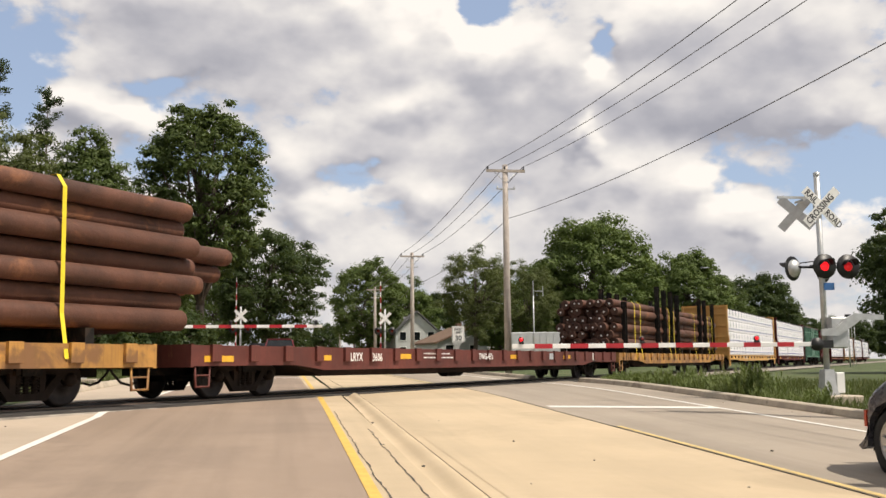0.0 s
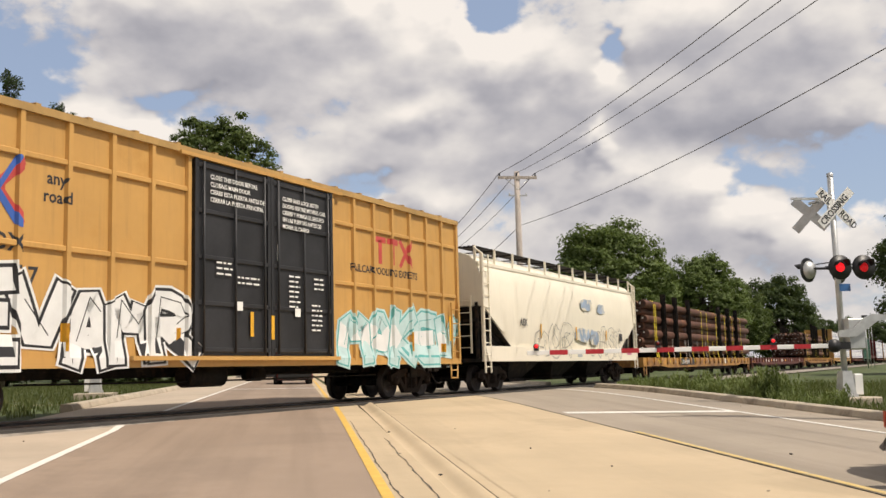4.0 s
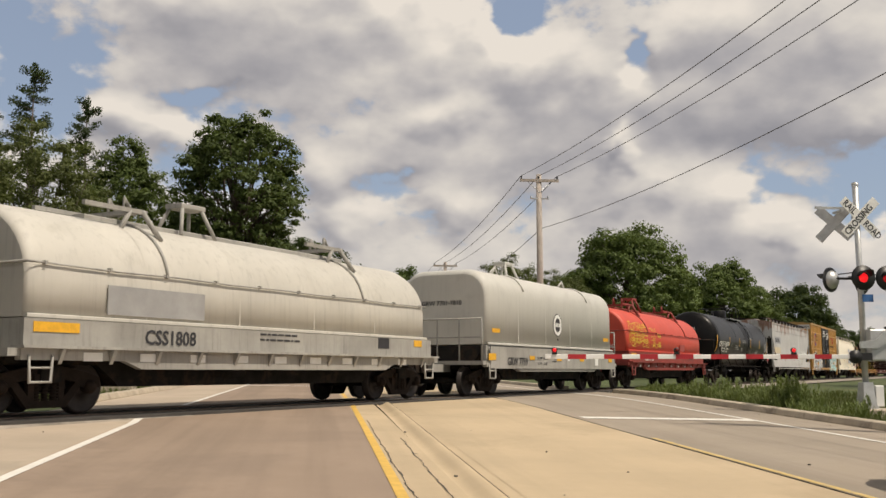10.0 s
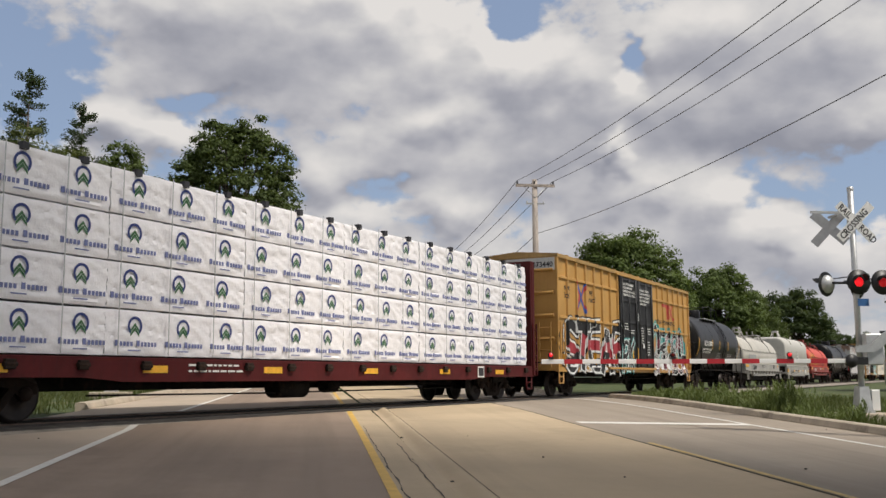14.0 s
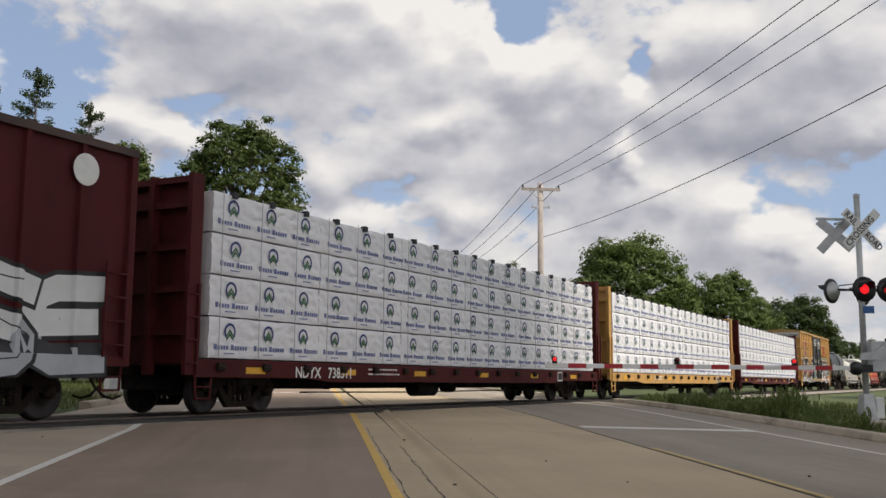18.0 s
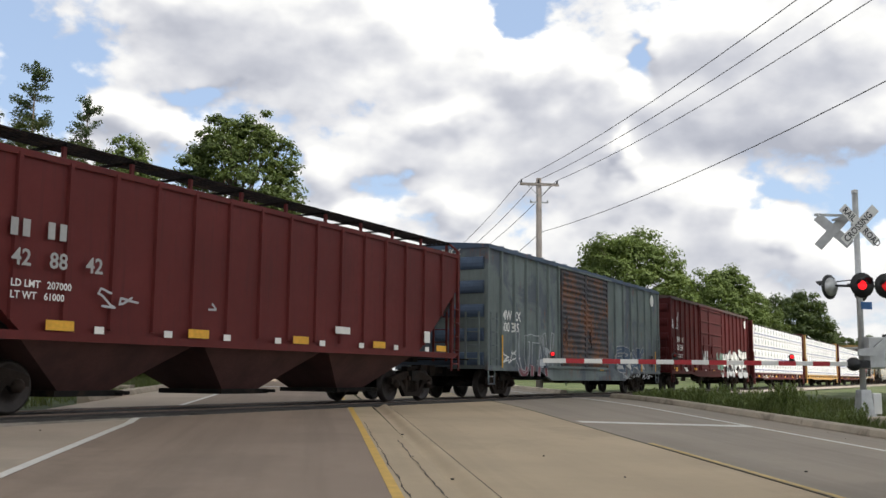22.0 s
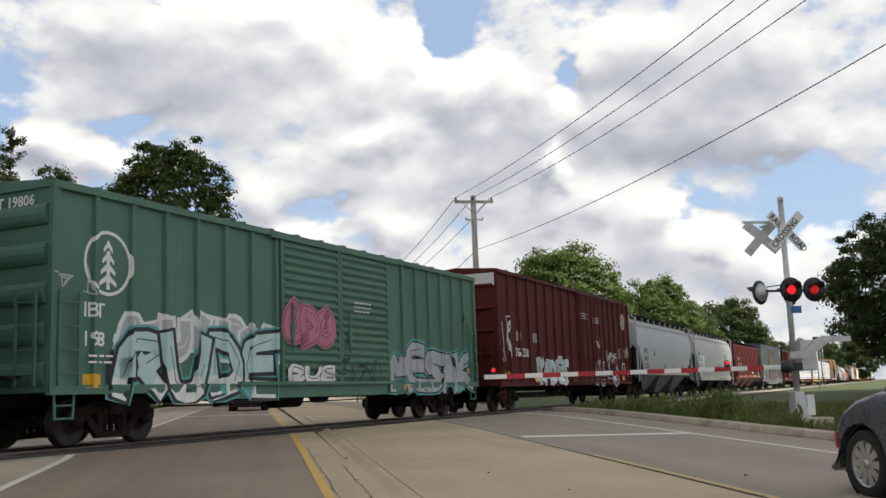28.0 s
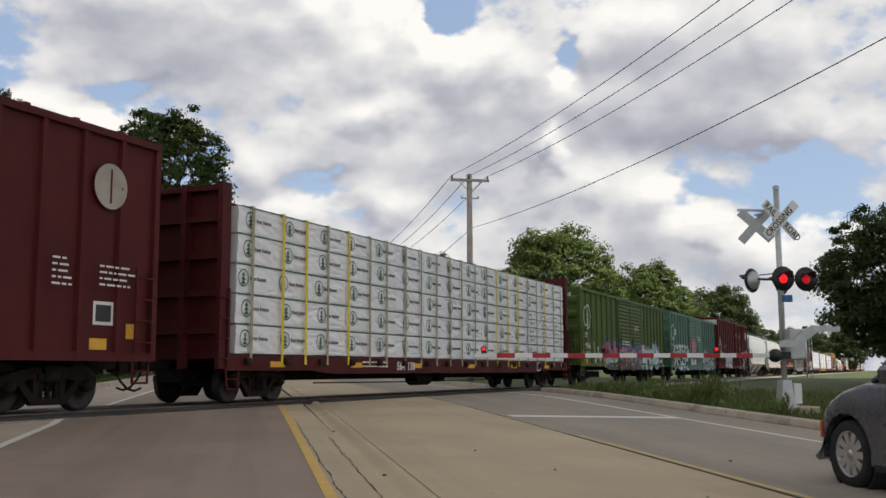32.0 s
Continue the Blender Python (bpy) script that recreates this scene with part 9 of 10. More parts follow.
# ------------------------------------------------------------------ poles and wires
def utility_pole(q, r, h, arm=2.1, label="weathered timber utility pole with a crossarm", steps_n=1):
    x, y = road_xy(q, r)
    z = ground_z(x, y)
    p = thing("utility_pole", label, "utility pole", pose(x, y, z, 0, 0, math.degrees(ROADA)), "utility poles")
    part("pole", MB().cyl((0, 0, -0.5), (0, 0, h), 0.20, 0.145, 12), TIMBER_POLE, p)
    part("crossarm", MB().box(-arm / 2, arm / 2, -0.18, -0.08, h - 0.42, h - 0.28), TIMBER_POLE, p)
    part("brace", MB().tube([(-arm * 0.3, -0.13, h - 0.4), (0, -0.13, h - 1.0), (arm * 0.3, -0.13, h - 0.4)], 0.018), GALV, p)
    for xx in (-arm / 2 + 0.08, -0.05, arm / 2 - 0.08):
        part("insulator", MB().lathe([(0.0, 0.18), (0.03, 0.18), (0.055, 0.12), (0.03, 0.09), (0.06, 0.05), (0.03, 0.0)], (xx, -0.13, h - 0.28), "z", 10), SIGNAL_BLACK, p)
    part("side_bracket", MB().box(-0.5, 0.5, -0.12, -0.06, h - 1.35, h - 1.28).lathe([(0.0, 0.14), (0.05, 0.1), (0.03, 0.0)], (-0.45, -0.1, h - 1.3), "z", 8).lathe([(0.0, 0.14), (0.05, 0.1), (0.03, 0.0)], (0.45, -0.1, h - 1.3), "z", 8), GALV, p)
    return (x, y, z)


POLES = [(15.5, 13.9, 11.6), (50.7, 11.7, 11.15), (86.0, 11.3, 10.04), (120.0, 11.2, 9.29), (152.0, 11.0, 8.57), (190.0, 11.0, 8.01), (230.0, 11.0, 7.65)]
pole_at = [utility_pole(q, r, h) for q, r, h in POLES]
WIRE = surface("wire", (0.09, 0.088, 0.09), 0.6)


def wire(a, b, sag, rad=0.015):
    pts = []
    for i in range(15):
        k = i / 14
        p = Vector(a).lerp(Vector(b), k)
        p.z -= sag * 4 * k * (1 - k)
        pts.append(p)
    return MB().tube(pts, rad, 5)


for i in range(len(POLES) - 1):
    for dx, dz, nm in ((-0.97, -0.1, 0), (-0.05, -0.1, 1), (0.97, -0.1, 2), (0.1, -2.9, 3)):
        ends = []
        for k in (i, i + 1):
            x, y, z = pole_at[k]
            ends.append((x + dx * RX, y + dx * RY, z + POLES[k][2] + dz))
        ob = part("overhead_wire", wire(ends[0], ends[1], 0.5, 0.015 if i < 1 else 0.018), WIRE, None)
        tagged(ob, "thin dark overhead wire", "wire", "overhead wires")
x, y, z = pole_at[0]
for dx, dz in ((-0.97, -0.1), (-0.05, -0.1), (0.97, -0.1), (0.1, -2.9)):
    e = road_xy(-20, 16.2 + dx)
    ob = part("overhead_wire", wire((x + dx * RX, y + dx * RY, z + POLES[0][2] + dz), (e[0], e[1], 11.5 + dz), 0.5), WIRE, None)
    tagged(ob, "thin dark overhead wire", "wire", "overhead wires")


# ------------------------------------------------------------------ roadside growth
def grass_field(name, count, q0, q1, r0, r1, h0, h1, material, seed, label, blades=3, lat_max=11.6):
    """Blades of grass, too many to count."""
    rnd = random.Random(seed)
    mb = MB()
    v, f = mb.v, mb.f
    n = 0
    while n < count:
        q, r = rnd.uniform(q0, q1), r0 + (r1 - r0) * rnd.random() ** 1.3
        x, y = road_xy(q, r)
        if -x * TY + y * TX > lat_max:
            n += 1
            continue
        n += 1
        z = ground_z(x, y) - 0.07
        for _ in range(blades):
            a = rnd.uniform(0, 6.28)
            h = rnd.uniform(h0, h1)
            bx, by = x + rnd.gauss(0, 0.06), y + rnd.gauss(0, 0.06)
            dx, dy = math.cos(a) * 0.012, math.sin(a) * 0.012
            lx, ly = rnd.gauss(0, 0.25) * h, rnd.gauss(0, 0.25) * h
            o = len(v)
            v.extend([(bx - dx, by - dy, z), (bx + dx, by + dy, z), (bx + lx * 0.4 + dx, by + ly * 0.4 + dy, z + h * 0.6), (bx + lx, by + ly, z + h)])
            f.append((o, o + 1, o + 2, o + 3))
    mb.s, mb.m = [False] * len(f), [0] * len(f)
    tagged(new(name, mb.mesh(name, material)), label, "grass", "", "stuff")


GRASS_LEAF = leaf_material("grass_blades", (0.050, 0.080, 0.022), (0.15, 0.155, 0.06))
WEED_LEAF = leaf_material("weed_leaves", (0.085, 0.128, 0.034), (0.20, 0.235, 0.085))
grass_field("grass", 9000, 4, 36, 11.05, 24, 0.10, 0.32, GRASS_LEAF, 7, "rough uncut grass behind the kerb", 3, 10.2)
grass_field("far_grass", 5000, 22, 75, -14, -5.6, 0.10, 0.30, GRASS_LEAF, 8, "grass verge behind the railway", 3, 999)


def weed(x, y, h, rnd, mb):
    """One tall stalk with narrow leaves all the way up."""
    z = ground_z(x, y) - 0.05
    lean = (rnd.gauss(0, 0.05), rnd.gauss(0, 0.05))
    v, f = mb.v, mb.f
    n = int(h * 46)
    for i in range(n):
        k = (i + 1) / n
        p = Vector((x + lean[0] * h * k, y + lean[1] * h * k, z + h * k))
        a = rnd.uniform(0, 6.28)
        L = 0.13 * (1.15 - k) + 0.03
        t = Vector((math.cos(a), math.sin(a), rnd.uniform(0.7, 2.0))) * L
        s = Vector((-math.sin(a), math.cos(a), 0)) * 0.013
        o = len(v)
        v.extend([tuple(p), tuple(p + t * 0.5 + s), tuple(p + t), tuple(p + t * 0.5 - s)])
        f.append((o, o + 1, o + 2, o + 3))


def weed_bed(count, seed):
    rnd = random.Random(seed)
    mb = MB()
    for _ in range(count):
        q = rnd.uniform(20.0, 35.5)
        r = 11.15 + abs(rnd.gauss(0, 1.1))
        x, y = road_xy(q, r)
        if -x * TY + y * TX > 10.8 or (q < 24.0 and 12.0 < r < 14.2):
            continue
        patch = noise.noise(Vector((q * 0.55, r * 0.8, 3.0)))
        if patch < rnd.uniform(-0.30, 0.22):
            continue
        tall = 0.42 + 0.95 * max(patch, 0.0) + 0.25 * noise.noise(Vector((q * 2.1, r * 2.0, 0)))
        weed(x, y, max(0.22, tall * rnd.uniform(0.6, 1.25)) * (0.45 if q < 22.0 else 1.0 if q < 27.0 else max(0.4, 1.0 - (q - 27.0) * 0.12)), rnd, mb)
    mb.s, mb.m = [False] * len(mb.f), [0] * len(mb.f)
    tagged(new("weeds", mb.mesh("weeds", WEED_LEAF)), "tall green weeds growing along the kerb", "weeds", "", "stuff")


weed_bed(2100, 5)


# stones and scraps on the road
def road_litter():
    rnd = random.Random(4)
    spots = [(11.1, 3.55), (9.3, 2.35), (13.2, 3.1), (16.5, 2.6), (10.6, 1.5), (12.8, 1.3), (16.0, 1.45), (14.2, -4.2), (15.2, -3.9), (17.6, 9.9), (19.0, 10.3), (22.0, 10.2), (15.4, 10.1), (9.0, 4.4), (12.0, 6.2)]
    for i, (q, r) in enumerate(spots):
        x, y = road_xy(q, r)
        s = rnd.uniform(0.010, 0.019)
        mb = MB()
        rings = []
        for j in range(5):
            a = math.pi * j / 4
            rings.append([(s * 1.4 * max(math.sin(a), 0.05) * math.cos(b) * rnd.uniform(0.8, 1.2), s * max(math.sin(a), 0.05) * math.sin(b) * rnd.uniform(0.8, 1.2), s * 0.5 - s * 0.6 * math.cos(a)) for b in [2 * math.pi * k / 7 for k in range(7)]])
        ob = part("pebble", mb.rings(rings, False), KERB if i % 2 else JOINT, None, at=pose(x, y, ground_z(x, y), 0, 0, rnd.uniform(0, 360)))
        tagged(ob, "small loose stone lying on the road", "stone", "loose stones")


road_litter()


def crack(q0, q1, r, seed, name):
    """A ragged open crack beside the line."""
    rnd = random.Random(seed)
    mb = MB()
    rows = []
    rr = r
    for q in steps(q0, q1, 0.18):
        rr += rnd.uniform(-0.016, 0.016) + (r - rr) * 0.35
        w = rnd.uniform(0.003, 0.012)
        a, b = road_xy(q, rr - w + 0.0055 * (q - 15)), road_xy(q, rr + w + 0.0055 * (q - 15))
        rows.append([(a[0], a[1], ground_z(*a) + 0.004), (b[0], b[1], ground_z(*b) + 0.004)])
    mb.rings(rows, False, False, False)
    tagged(new(name, mb.mesh(name, JOINT)), "dark ragged crack in the concrete", "crack", "", "structure")


crack(3.5, 18.5, 0.945, 3, "crack_1")
crack(8.0, 15.0, 1.30, 9, "crack_2")


# ------------------------------------------------------------------ vehicles
CAR_GREY = surface("metallic_grey_car_paint", (0.12, 0.12, 0.135), 0.28, 0.45, vary=0.05, scale=1)
CAR_RED = surface("red_car_paint", (0.13, 0.010, 0.014), 0.3, vary=0.05)
CAR_DARK = surface("dark_car_paint", (0.03, 0.032, 0.036), 0.3, vary=0.1)
TYRE = surface("tyre_rubber", (0.018, 0.018, 0.018), 0.85, vary=0.2, scale=10)
ALLOY = surface("alloy_rim", (0.55, 0.55, 0.56), 0.35, 0.8, vary=0.05)
GLASS_DARK = surface("tinted_glass", (0.012, 0.014, 0.016), 0.06, vary=0.1)
AMBER = surface("amber_red_marker", (0.45, 0.05, 0.02), 0.3)
LAMP_CLEAR = surface("headlamp_glass", (0.55, 0.56, 0.58), 0.15, vary=0.05)


def arc(cx, cz, r, a0, a1, n=9):
    return [(cx + r * math.cos(radians(a0 + (a1 - a0) * i / n)), cz + r * math.sin(radians(a0 + (a1 - a0) * i / n))) for i in range(n + 1)]


def car_wheel(parent, x, y, r, out):
    """Tyre, ten-spoke rim, hub; out: +1 when its outer face looks to +y."""
    w = part("wheel", MB().lathe([(r * 0.68, -0.10), (r * 0.93, -0.11), (r, -0.07), (r, 0.07), (r * 0.93, 0.11), (r * 0.68, 0.10)], (0, 0, 0), "y", 32), TYRE, parent, at=pose(x, y, r, 0, 0, 0 if out > 0 else 180))
    rim = part("rim", MB().lathe([(r * 0.70, 0.09), (r * 0.67, 0.10), (r * 0.63, 0.05), (r * 0.60, -0.02)], (0, 0, 0), "y", 32), ALLOY, w)
    part("brake_disc", MB().lathe([(0.0, 0.0), (r * 0.62, 0.0), (r * 0.62, -0.03)], (0, 0, 0), "y", 24), TYRE, w)
    spoke = fix(MB().prism([(r * 0.10, -0.030), (r * 0.63, -0.045), (r * 0.63, 0.045), (r * 0.10, 0.030)], 0.045, 0.085, "y").mesh("spoke", ALLOY))
    for i in range(10):
        part("spoke", spoke, None, rim, at=pose(0, 0, 0, 0, 36 * i, 0))
    part("hub_cap", MB().lathe([(0.0, 0.10), (r * 0.13, 0.095), (r * 0.16, 0.06), (r * 0.16, 0.0)], (0, 0, 0), "y", 16), ALLOY, rim)


def road_car(q, r, facing, paint, label, L=4.95, W=1.92, H=1.75, wheel_r=0.36, hood=1.12, nose=0.92):
    """A passenger vehicle; the local x axis points ahead and its nose is at x = 0."""
    x, y = road_xy(q, r)
    a = math.degrees(ROADA) + 90 + (0 if facing > 0 else 180)
    slope = math.degrees(math.atan(0.0274)) if facing > 0 else 0
    cr = thing("car", label, "car", pose(x, y, ground_z(x, y), 0, 0, a) @ pose(0, 0, 0, 0, -slope, 0))
    xf, xr = -nose, -L + 1.0
    ar = wheel_r + 0.075
    low = [(0.0, 0.42), (0.01, 0.62), (-0.10, 0.80), (-0.28, 0.90), (-0.75, hood - 0.08), (-1.20, hood + 0.02), (-1.5, hood + 0.04), (-L * 0.6, hood + 0.06), (-L + 0.1, hood + 0.05), (-L, 0.9), (-L + 0.02, 0.45), (-L + 0.15, 0.30)]
    under = [(p[0], p[1]) for p in arc(xr, wheel_r, ar, 190, -10)] + [(p[0], p[1]) for p in arc(xf, wheel_r, ar, 190, -10)] + [(-0.25, 0.24), (-0.06, 0.28)]
    under = [(px, max(pz, 0.24)) for px, pz in under]
    outline = low + under
    cx, cz = -L / 2, 0.7
    hw = W / 2
    rings = []
    for yy, kx, kz in ((-hw, 0.97, 0.84), (-hw + 0.02, 0.985, 0.92), (-hw + 0.09, 1.0, 0.97), (-hw + 0.3, 1.0, 1.0), (0.0, 1.0, 1.01), (hw - 0.3, 1.0, 1.0), (hw - 0.09, 1.0, 0.97), (hw - 0.02, 0.985, 0.92), (hw, 0.97, 0.84)):
        ring = []
        for i, (px, pz) in enumerate(outline):
            if i < len(low):
                bow = 0.0 if px < -0.9 else -0.46 * (abs(yy) / hw) ** 2.6 * (1 + px / 0.9)
                ring.append((cx + (px - cx) * kx + bow, yy, cz + (pz - cz) * (kz if pz > 0.5 else 1)))
            else:
                bow = 0.0 if px < -0.9 + ar else -0.30 * (abs(yy) / hw) ** 2.6 * (px + 0.9 - ar) / (0.9 - ar)
                ring.append((px + bow, yy, pz))
        rings.append(ring)
    part("body", MB().rings(rings, False), paint, cr)
    body = cr.children[0].data
    fix(body)
    body.polygons.foreach_set("use_smooth", [True] * len(body.polygons))
    body.set_sharp_from_angle(angle=radians(38))
    top = [(-1.30, hood), (-2.05, H - 0.08), (-2.35, H), (-L * 0.62, H + 0.01), (-L + 0.45, H - 0.06), (-L + 0.12, hood + 0.04)]
    rings = []
    for yy, k in ((-hw + 0.30, 0.96), (-hw + 0.25, 0.99), (0, 1.0), (hw - 0.25, 0.99), (hw - 0.30, 0.96)):
        rings.append([(px, yy * (1 if pz > H - 0.3 else 1.22) if abs(yy) > 0.1 else 0.0, hood + (pz - hood) * k) for px, pz in top])
    part("windows", MB().rings(rings, False), GLASS_DARK, cr)
    part("roof", MB().box(-L + 0.42, -2.15, -hw + 0.32, hw - 0.32, H - 0.04, H + 0.025, c=0.02), paint, cr)
    for sy in (-1, 1):
        part("front_pillar", MB().tube([(-1.27, sy * (hw - 0.12), hood + 0.02), (-2.1, sy * (hw - 0.29), H - 0.06)], 0.035), paint, cr)
        part("door_pillar", MB().tube([(-2.65, sy * (hw - 0.10), hood + 0.02), (-2.7, sy * (hw - 0.27), H - 0.03)], 0.04), paint, cr)
        mir = part("mirror", MB().box(-2.02, -1.82, sy * (hw + 0.12) - 0.10, sy * (hw + 0.12) + 0.10, hood + 0.02, hood + 0.20, c=0.04), paint, cr)
        part("mirror_foot", MB().box(-1.98, -1.88, min(sy * (hw - 0.06), sy * (hw + 0.06)), max(sy * (hw - 0.06), sy * (hw + 0.06)), hood - 0.02, hood + 0.06), TYRE, mir)
        part("headlamp", MB().prism([(-0.17, 0.70), (-0.55, 0.86), (-0.53, 0.91), (-0.22, 0.80)], *sorted((sy * (hw - 0.50), sy * (hw - 0.22))), "y"), LAMP_CLEAR, cr)
        part("side_marker", MB().box(-0.475, -0.435, *sorted((sy * (hw - 0.06), sy * (hw - 0.005))), 0.50, 0.68), AMBER, cr)
        part("sill", MB().box(xr + ar + 0.05, xf - ar - 0.05, *sorted((sy * (hw - 0.10), sy * (hw + 0.004))), 0.22, 0.32, c=0.02), TYRE, cr)
        for xx in (xf, xr):
            part("arch_lining", MB().lathe([(ar - 0.005, -0.28), (ar - 0.005, 0.03), (ar - 0.03, 0.03)], (xx, sy * (hw - 0.10), wheel_r), "y", 24), TYRE, cr)
            car_wheel(cr, xx, sy * (hw - 0.13), wheel_r, sy)
        part("door_handle", MB().box(-2.15, -1.95, *sorted((sy * (hw - 0.02), sy * (hw + 0.03))), hood - 0.14, hood - 0.10, c=0.01), paint, cr)
    if facing < 0:
        part("bumper", MB().box(-0.10, 0.07, -hw + 0.06, hw - 0.06, 0.28, 0.86, c=0.04), TYRE, cr)
    part("grille", MB().box(-0.03, 0.03, -0.5, 0.5, 0.52, 0.66), TYRE, cr)
    part("underside", MB().box(-L + 0.2, -0.2, -hw + 0.25, hw - 0.25, 0.2, 0.35), TYRE, cr)
    return cr


road_car(10.66, 7.34, 1, CAR_GREY, "metallic grey minivan waiting in the lane")
road_car(53.8, -0.1, -1, CAR_RED, "red sport utility vehicle waiting behind the far gate", H=1.9, hood=1.2)
road_car(72.0, -1.6, -1, CAR_DARK, "dark pickup waiting in the queue", H=1.85, hood=1.2)


# ------------------------------------------------------------------ beyond the railway
def polar(az, dist):
    return dist * math.sin(radians(az)), dist * math.cos(radians(az))


SIDING = surface("pale_house_siding", (0.52, 0.53, 0.52), 0.7, vary=0.06)
SHINGLE = surface("grey_roof_shingle", (0.13, 0.13, 0.135), 0.85, vary=0.2, scale=2)
TIN = surface("pale_metal_sheet", (0.50, 0.51, 0.52), 0.5, vary=0.08, streak=0.2)
BROWN_ROOF = surface("brown_roof", (0.16, 0.10, 0.065), 0.85, vary=0.2)


def house(az, dist, w, d, eave, ridge, turn, wallm, roofm, label, windows=3):
    x, y = polar(az, dist)
    h = thing("house", label, "house", pose(x, y, ground_z(x, y), 0, 0, turn))
    part("wall", MB().prism([(-w / 2, -0.2), (w / 2, -0.2), (w / 2, eave), (0, ridge), (-w / 2, eave)], -d / 2, d / 2, "y"), wallm, h)
    part("roof", MB().prism([(-w / 2 - 0.4, eave - 0.25), (0, ridge + 0.12), (w / 2 + 0.4, eave - 0.25), (w / 2 + 0.4, eave - 0.05), (0, ridge + 0.34), (-w / 2 - 0.4, eave - 0.05)], -d / 2 - 0.4, d / 2 + 0.4, "y"), roofm, h)
    part("chimney", MB().box(-0.3, 0.3, 0.5, 1.1, eave, ridge + 0.9), BROWN_ROOF, h)
    for i in range(windows):
        xx = -w / 2 + w * (i + 0.5) / windows
        for z in ((1.0, 3.2) if eave > 4 else (1.0,)):
            wn = part("window", MB().box(xx - 0.45, xx + 0.45, -d / 2 - 0.03, -d / 2 + 0.05, z, z + 1.2), GLASS_DARK, h)
            part("window_frame", MB().box(xx - 0.53, xx + 0.53, -d / 2 - 0.06, -d / 2 - 0.02, z - 0.08, z).box(xx - 0.53, xx + 0.53, -d / 2 - 0.06, -d / 2 - 0.02, z + 1.2, z + 1.3).box(xx - 0.53, xx - 0.45, -d / 2 - 0.06, -d / 2 - 0.02, z, z + 1.2).box(xx + 0.45, xx + 0.53, -d / 2 - 0.06, -d / 2 - 0.02, z, z + 1.2), GATE_WHITE, wn)
    return h


house(-1.75, 150, 6.2, 9, 4.4, 7.2, 8, SIDING, SHINGLE, "pale two-storey house with a grey gable roof")
house(-2.9, 158, 7.0, 8, 4.2, 6.8, 95, SIDING, SHINGLE, "pale house wing with a grey roof")
house(1.0, 120, 9.0, 8, 2.6, 4.2, 20, SIDING, BROWN_ROOF, "low house with a brown roof")


def box_trailer(az, dist, turn):
    x, y = polar(az, dist)
    t = thing("storage_trailer", "pale grey metal storage trailer beyond the railway", "trailer", pose(x, y, ground_z(x, y), 0, 0, turn))
    part("body", MB().box(-4.5, 4.5, -1.2, 1.2, 0.5, 3.1, c=0.05), TIN, t)
    for i in range(15):
        part("rib", MB().box(-4.3 + 0.6 * i, -4.24 + 0.6 * i, -1.23, -1.2, 0.55, 3.05), TIN, t)
    part("frame", MB().box(-4.5, 4.5, -1.0, 1.0, 0.0, 0.5), BLACK_IRON, t)


box_trailer(6.6, 88, 5)
box_trailer(8.2, 92, -10)


def road_sign(q, r, lines, label, turn=0.0):
    x, y = road_xy(q, r)
    s = thing("road_sign", label, "road sign", pose(x, y, ground_z(x, y) - 0.75, 0, 0, math.degrees(ROADA) + turn) @ Matrix.Scale(1.3, 4))
    part("post", MB().box(-0.03, 0.03, 0.0, 0.04, -0.3, 2.75), GALV, s)
    pl = part("plate", MB().box(-0.305, 0.305, -0.006, 0.0, 2.0, 2.76), GATE_WHITE, s)
    part("border", MB().box(-0.285, 0.285, -0.009, -0.006, 2.03, 2.045).box(-0.285, 0.285, -0.009, -0.006, 2.715, 2.73).box(-0.285, -0.27, -0.009, -0.006, 2.03, 2.73).box(0.27, 0.285, -0.009, -0.006, 2.03, 2.73), DARK_MARK, pl)
    for text, z, size in lines:
        lettering(text, 0, -0.012, z, size, DARK_MARK, pl, align="CENTER")


road_sign(61.0, 10.9, (("SPEED", 2.56, 0.15), ("LIMIT", 2.41, 0.15), ("30", 2.08, 0.34)), "white speed limit sign on a steel post")


def raised_gate(az, dist, label):
    """A far crossing post with its striped arm standing upright."""
    x, y = polar(az, dist)
    g = thing("crossing_signal", label, "crossing signal", pose(x, y, ground_z(x, y), 0, 0, math.degrees(ROADA)))
    part("mast", MB().cyl((0, 0, -0.2), (0, 0, 4.6), 0.07, n=10), GALV, g)
    crossbuck(g, 0, -0.09, 3.9, 0, words=False)
    part("lamp_arm", MB().tube([(-0.6, -0.05, 2.9), (0.6, -0.05, 2.9)], 0.03), SIGNAL_BLACK, g)
    lamp_unit(g, -0.55, -0.12, 2.9, 0, 0)
    lamp_unit(g, 0.55, -0.12, 2.9, 0, 0)
    part("gate_mechanism", MB().box(-0.5, -0.15, -0.2, 0.2, 0.9, 1.5, c=0.03), GALV, g)
    arm = part("gate_arm", MB().box(-0.36, -0.30, -0.05, 0.05, 1.2, 6.8), GATE_WHITE, g, "red and white striped gate arm standing upright")
    for i in range(6):
        part("red_stripe", MB().box(-0.365, -0.295, -0.055, 0.055, 1.5 + 0.9 * i, 1.95 + 0.9 * i), GATE_RED, arm)


raised_gate(-11.6, 76, "far crossing post with a raised striped gate")
raised_gate(-3.4, 78, "far crossing post with a raised striped gate")


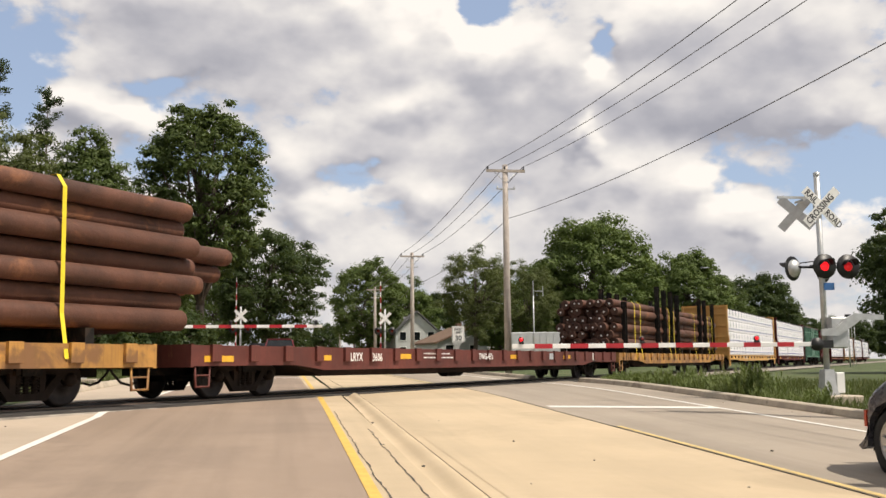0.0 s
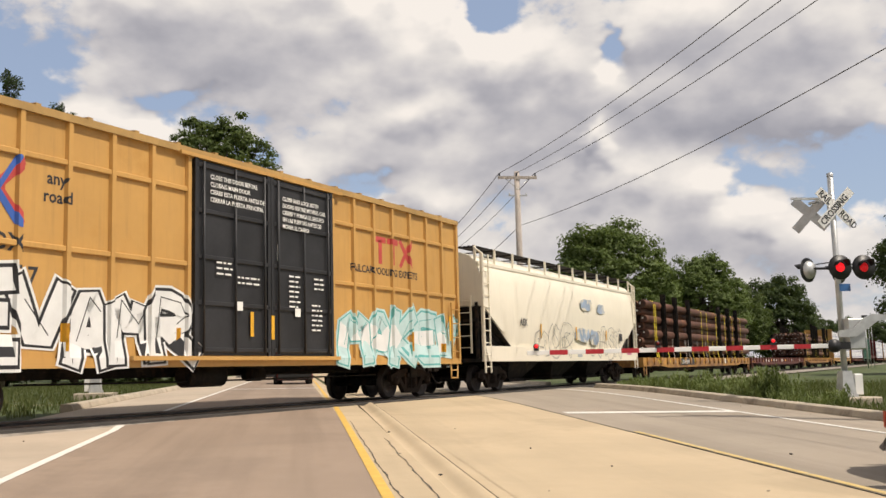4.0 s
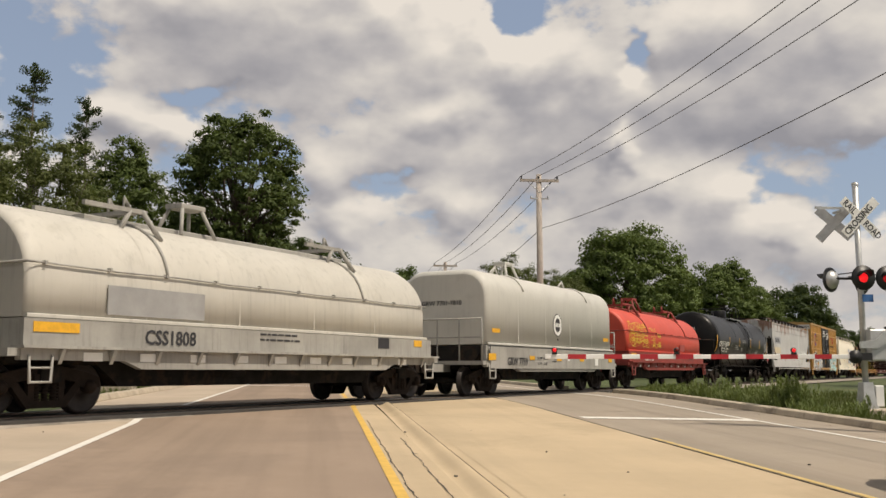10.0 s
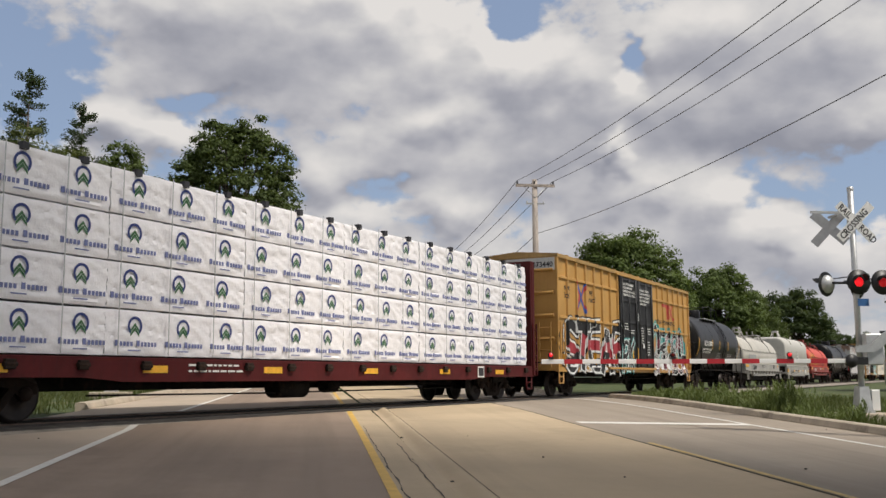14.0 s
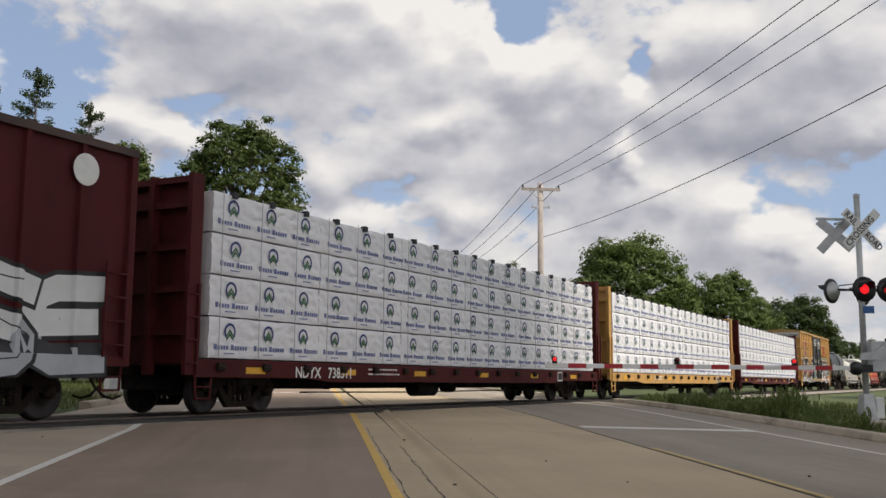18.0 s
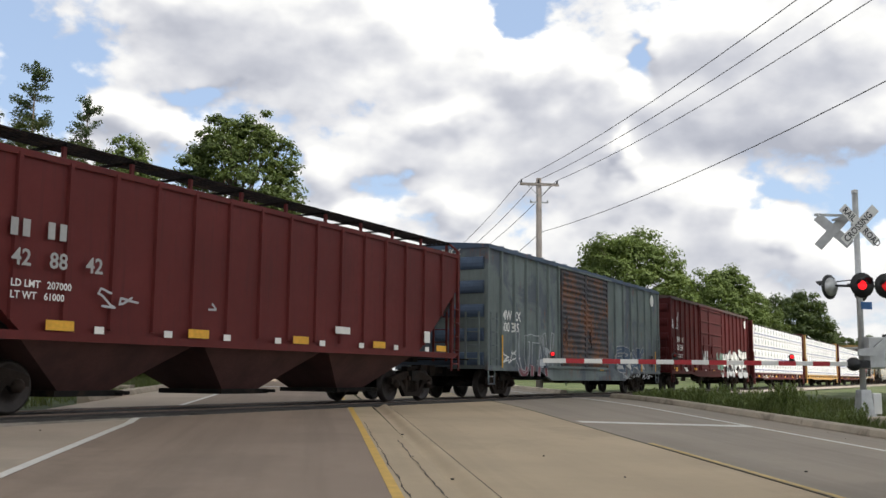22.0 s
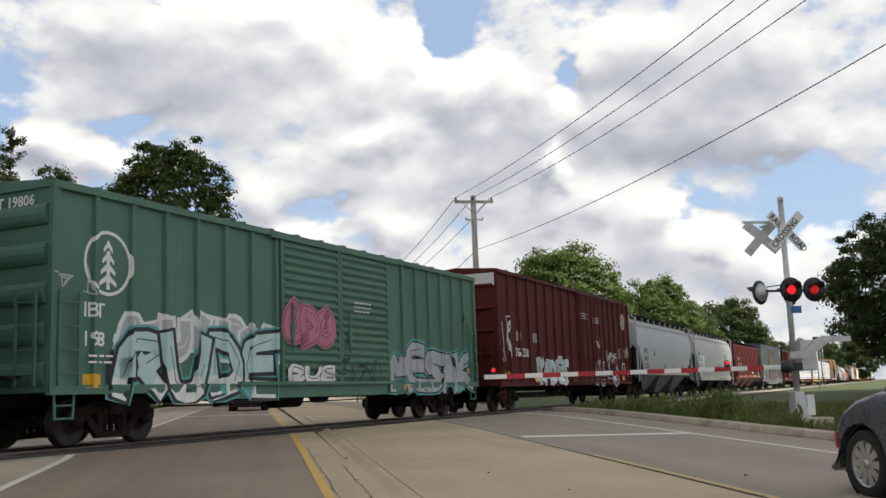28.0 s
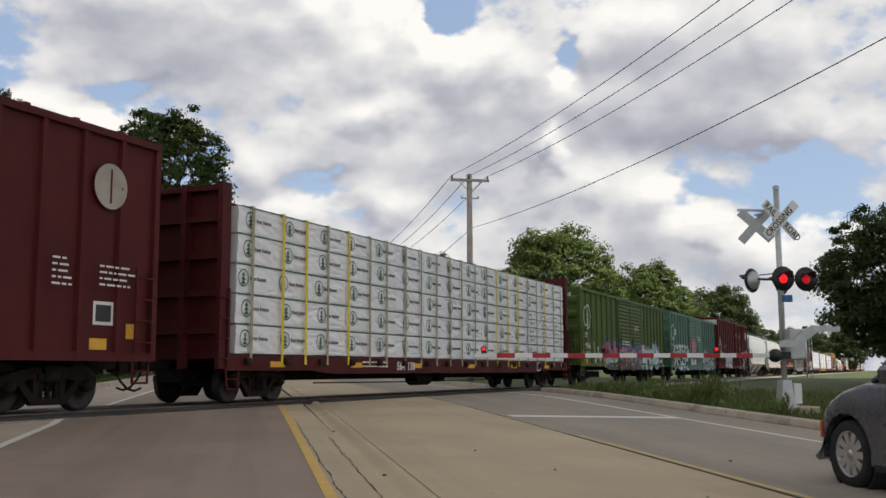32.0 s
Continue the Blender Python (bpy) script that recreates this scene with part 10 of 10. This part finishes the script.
def block_signal(az, dist):
    x, y = polar(az, dist)
    s = thing("block_signal", "railway block signal head on a steel mast", "railway signal", pose(x, y, ground_z(x, y), 0, 0, -20))
    part("mast", MB().cyl((0, 0, -0.2), (0, 0, 4.6), 0.07, n=10), GALV, s)
    hd = part("signal_head", MB().box(-0.28, 0.28, -0.10, 0.12, 4.0, 5.1, c=0.08), SIGNAL_BLACK, s)
    part("lens", MB().lathe([(0.0, -0.02), (0.1, 0.0), (0.1, 0.02)], (0, -0.12, 4.7), "y", 14), LENS_DIM, hd)
    part("ladder_rail", MB().tube([(0.3, 0.1, 0), (0.3, 0.1, 4.0)], 0.02).tube([(0.55, 0.1, 0), (0.55, 0.1, 4.0)], 0.02), GALV, s)


block_signal(22.2, 105)


def antenna_post(az, dist):
    x, y = polar(az, dist)
    s = thing("antenna_post", "thin steel post with a small antenna", "antenna", pose(x, y, ground_z(x, y), 0, 0, 10))
    part("post", MB().cyl((0, 0, -0.2), (0, 0, 5.2), 0.05, 0.04, 8), GALV, s)
    part("antenna", MB().box(-0.02, 0.02, -0.02, 0.02, 5.0, 6.3).box(-0.02, 0.7, -0.02, 0.02, 5.55, 5.6).box(0.68, 0.72, -0.02, 0.02, 5.2, 5.9), GALV, s)


antenna_post(5.2, 70)


# ------------------------------------------------------------------ what moves
# metres that the train has run after each second
RUN = [0.00, 14.72, 29.41, 44.03, 58.59, 73.09, 87.45, 101.90, 116.45, 130.79, 144.97, 159.06, 172.95, 186.81, 200.76, 214.57, 228.28, 241.91, 255.44, 268.91, 282.33, 295.80, 309.22, 322.51, 336.02, 349.46, 362.82, 376.08, 389.22, 402.41, 415.61, 428.69, 441.70]


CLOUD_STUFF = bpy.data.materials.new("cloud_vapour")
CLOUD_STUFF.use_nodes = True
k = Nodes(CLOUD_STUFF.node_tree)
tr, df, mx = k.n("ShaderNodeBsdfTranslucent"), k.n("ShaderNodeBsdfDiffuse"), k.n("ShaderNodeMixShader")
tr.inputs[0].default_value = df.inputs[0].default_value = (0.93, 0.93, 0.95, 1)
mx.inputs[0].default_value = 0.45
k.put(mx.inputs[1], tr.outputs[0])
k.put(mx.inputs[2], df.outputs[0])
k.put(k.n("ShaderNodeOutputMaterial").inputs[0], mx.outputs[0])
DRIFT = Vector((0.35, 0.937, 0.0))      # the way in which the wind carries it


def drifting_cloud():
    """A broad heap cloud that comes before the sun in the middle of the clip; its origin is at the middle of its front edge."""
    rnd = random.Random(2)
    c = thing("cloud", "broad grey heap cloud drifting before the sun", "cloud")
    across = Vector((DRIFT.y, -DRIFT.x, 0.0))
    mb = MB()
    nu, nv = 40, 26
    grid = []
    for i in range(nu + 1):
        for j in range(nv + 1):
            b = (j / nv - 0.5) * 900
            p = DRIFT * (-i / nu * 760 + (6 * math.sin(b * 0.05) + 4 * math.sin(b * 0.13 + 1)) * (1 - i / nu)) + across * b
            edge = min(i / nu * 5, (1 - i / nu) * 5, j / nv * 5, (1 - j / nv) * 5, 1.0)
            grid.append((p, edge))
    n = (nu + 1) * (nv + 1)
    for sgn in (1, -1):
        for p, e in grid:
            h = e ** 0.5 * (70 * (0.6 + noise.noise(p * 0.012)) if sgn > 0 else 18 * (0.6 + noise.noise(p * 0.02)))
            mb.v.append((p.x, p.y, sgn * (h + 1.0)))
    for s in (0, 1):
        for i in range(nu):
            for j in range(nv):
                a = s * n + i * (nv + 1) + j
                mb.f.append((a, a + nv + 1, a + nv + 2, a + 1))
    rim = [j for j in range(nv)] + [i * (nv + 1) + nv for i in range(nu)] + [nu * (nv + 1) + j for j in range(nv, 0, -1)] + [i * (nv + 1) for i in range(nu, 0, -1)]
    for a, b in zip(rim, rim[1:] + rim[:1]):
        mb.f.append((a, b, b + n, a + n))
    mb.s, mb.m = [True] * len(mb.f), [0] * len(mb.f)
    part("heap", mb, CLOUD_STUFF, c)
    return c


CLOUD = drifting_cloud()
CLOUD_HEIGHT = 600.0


def motions():
    turn = 90 - math.degrees(HEAD)
    for ob, u in CARS:
        rows = []
        for i in range(0, 33):
            t = float(i)
            x, y = track_xy(u + RUN[i], LATC)
            rows.append((t, pose(x, y, RAIL, 0, 0, turn)))
        walk(ob, rows)
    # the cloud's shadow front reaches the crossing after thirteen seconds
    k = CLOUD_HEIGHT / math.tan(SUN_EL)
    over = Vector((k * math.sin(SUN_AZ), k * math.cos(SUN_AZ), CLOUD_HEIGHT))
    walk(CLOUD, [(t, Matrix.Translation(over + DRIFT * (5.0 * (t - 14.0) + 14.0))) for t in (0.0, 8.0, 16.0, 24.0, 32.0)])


motions()
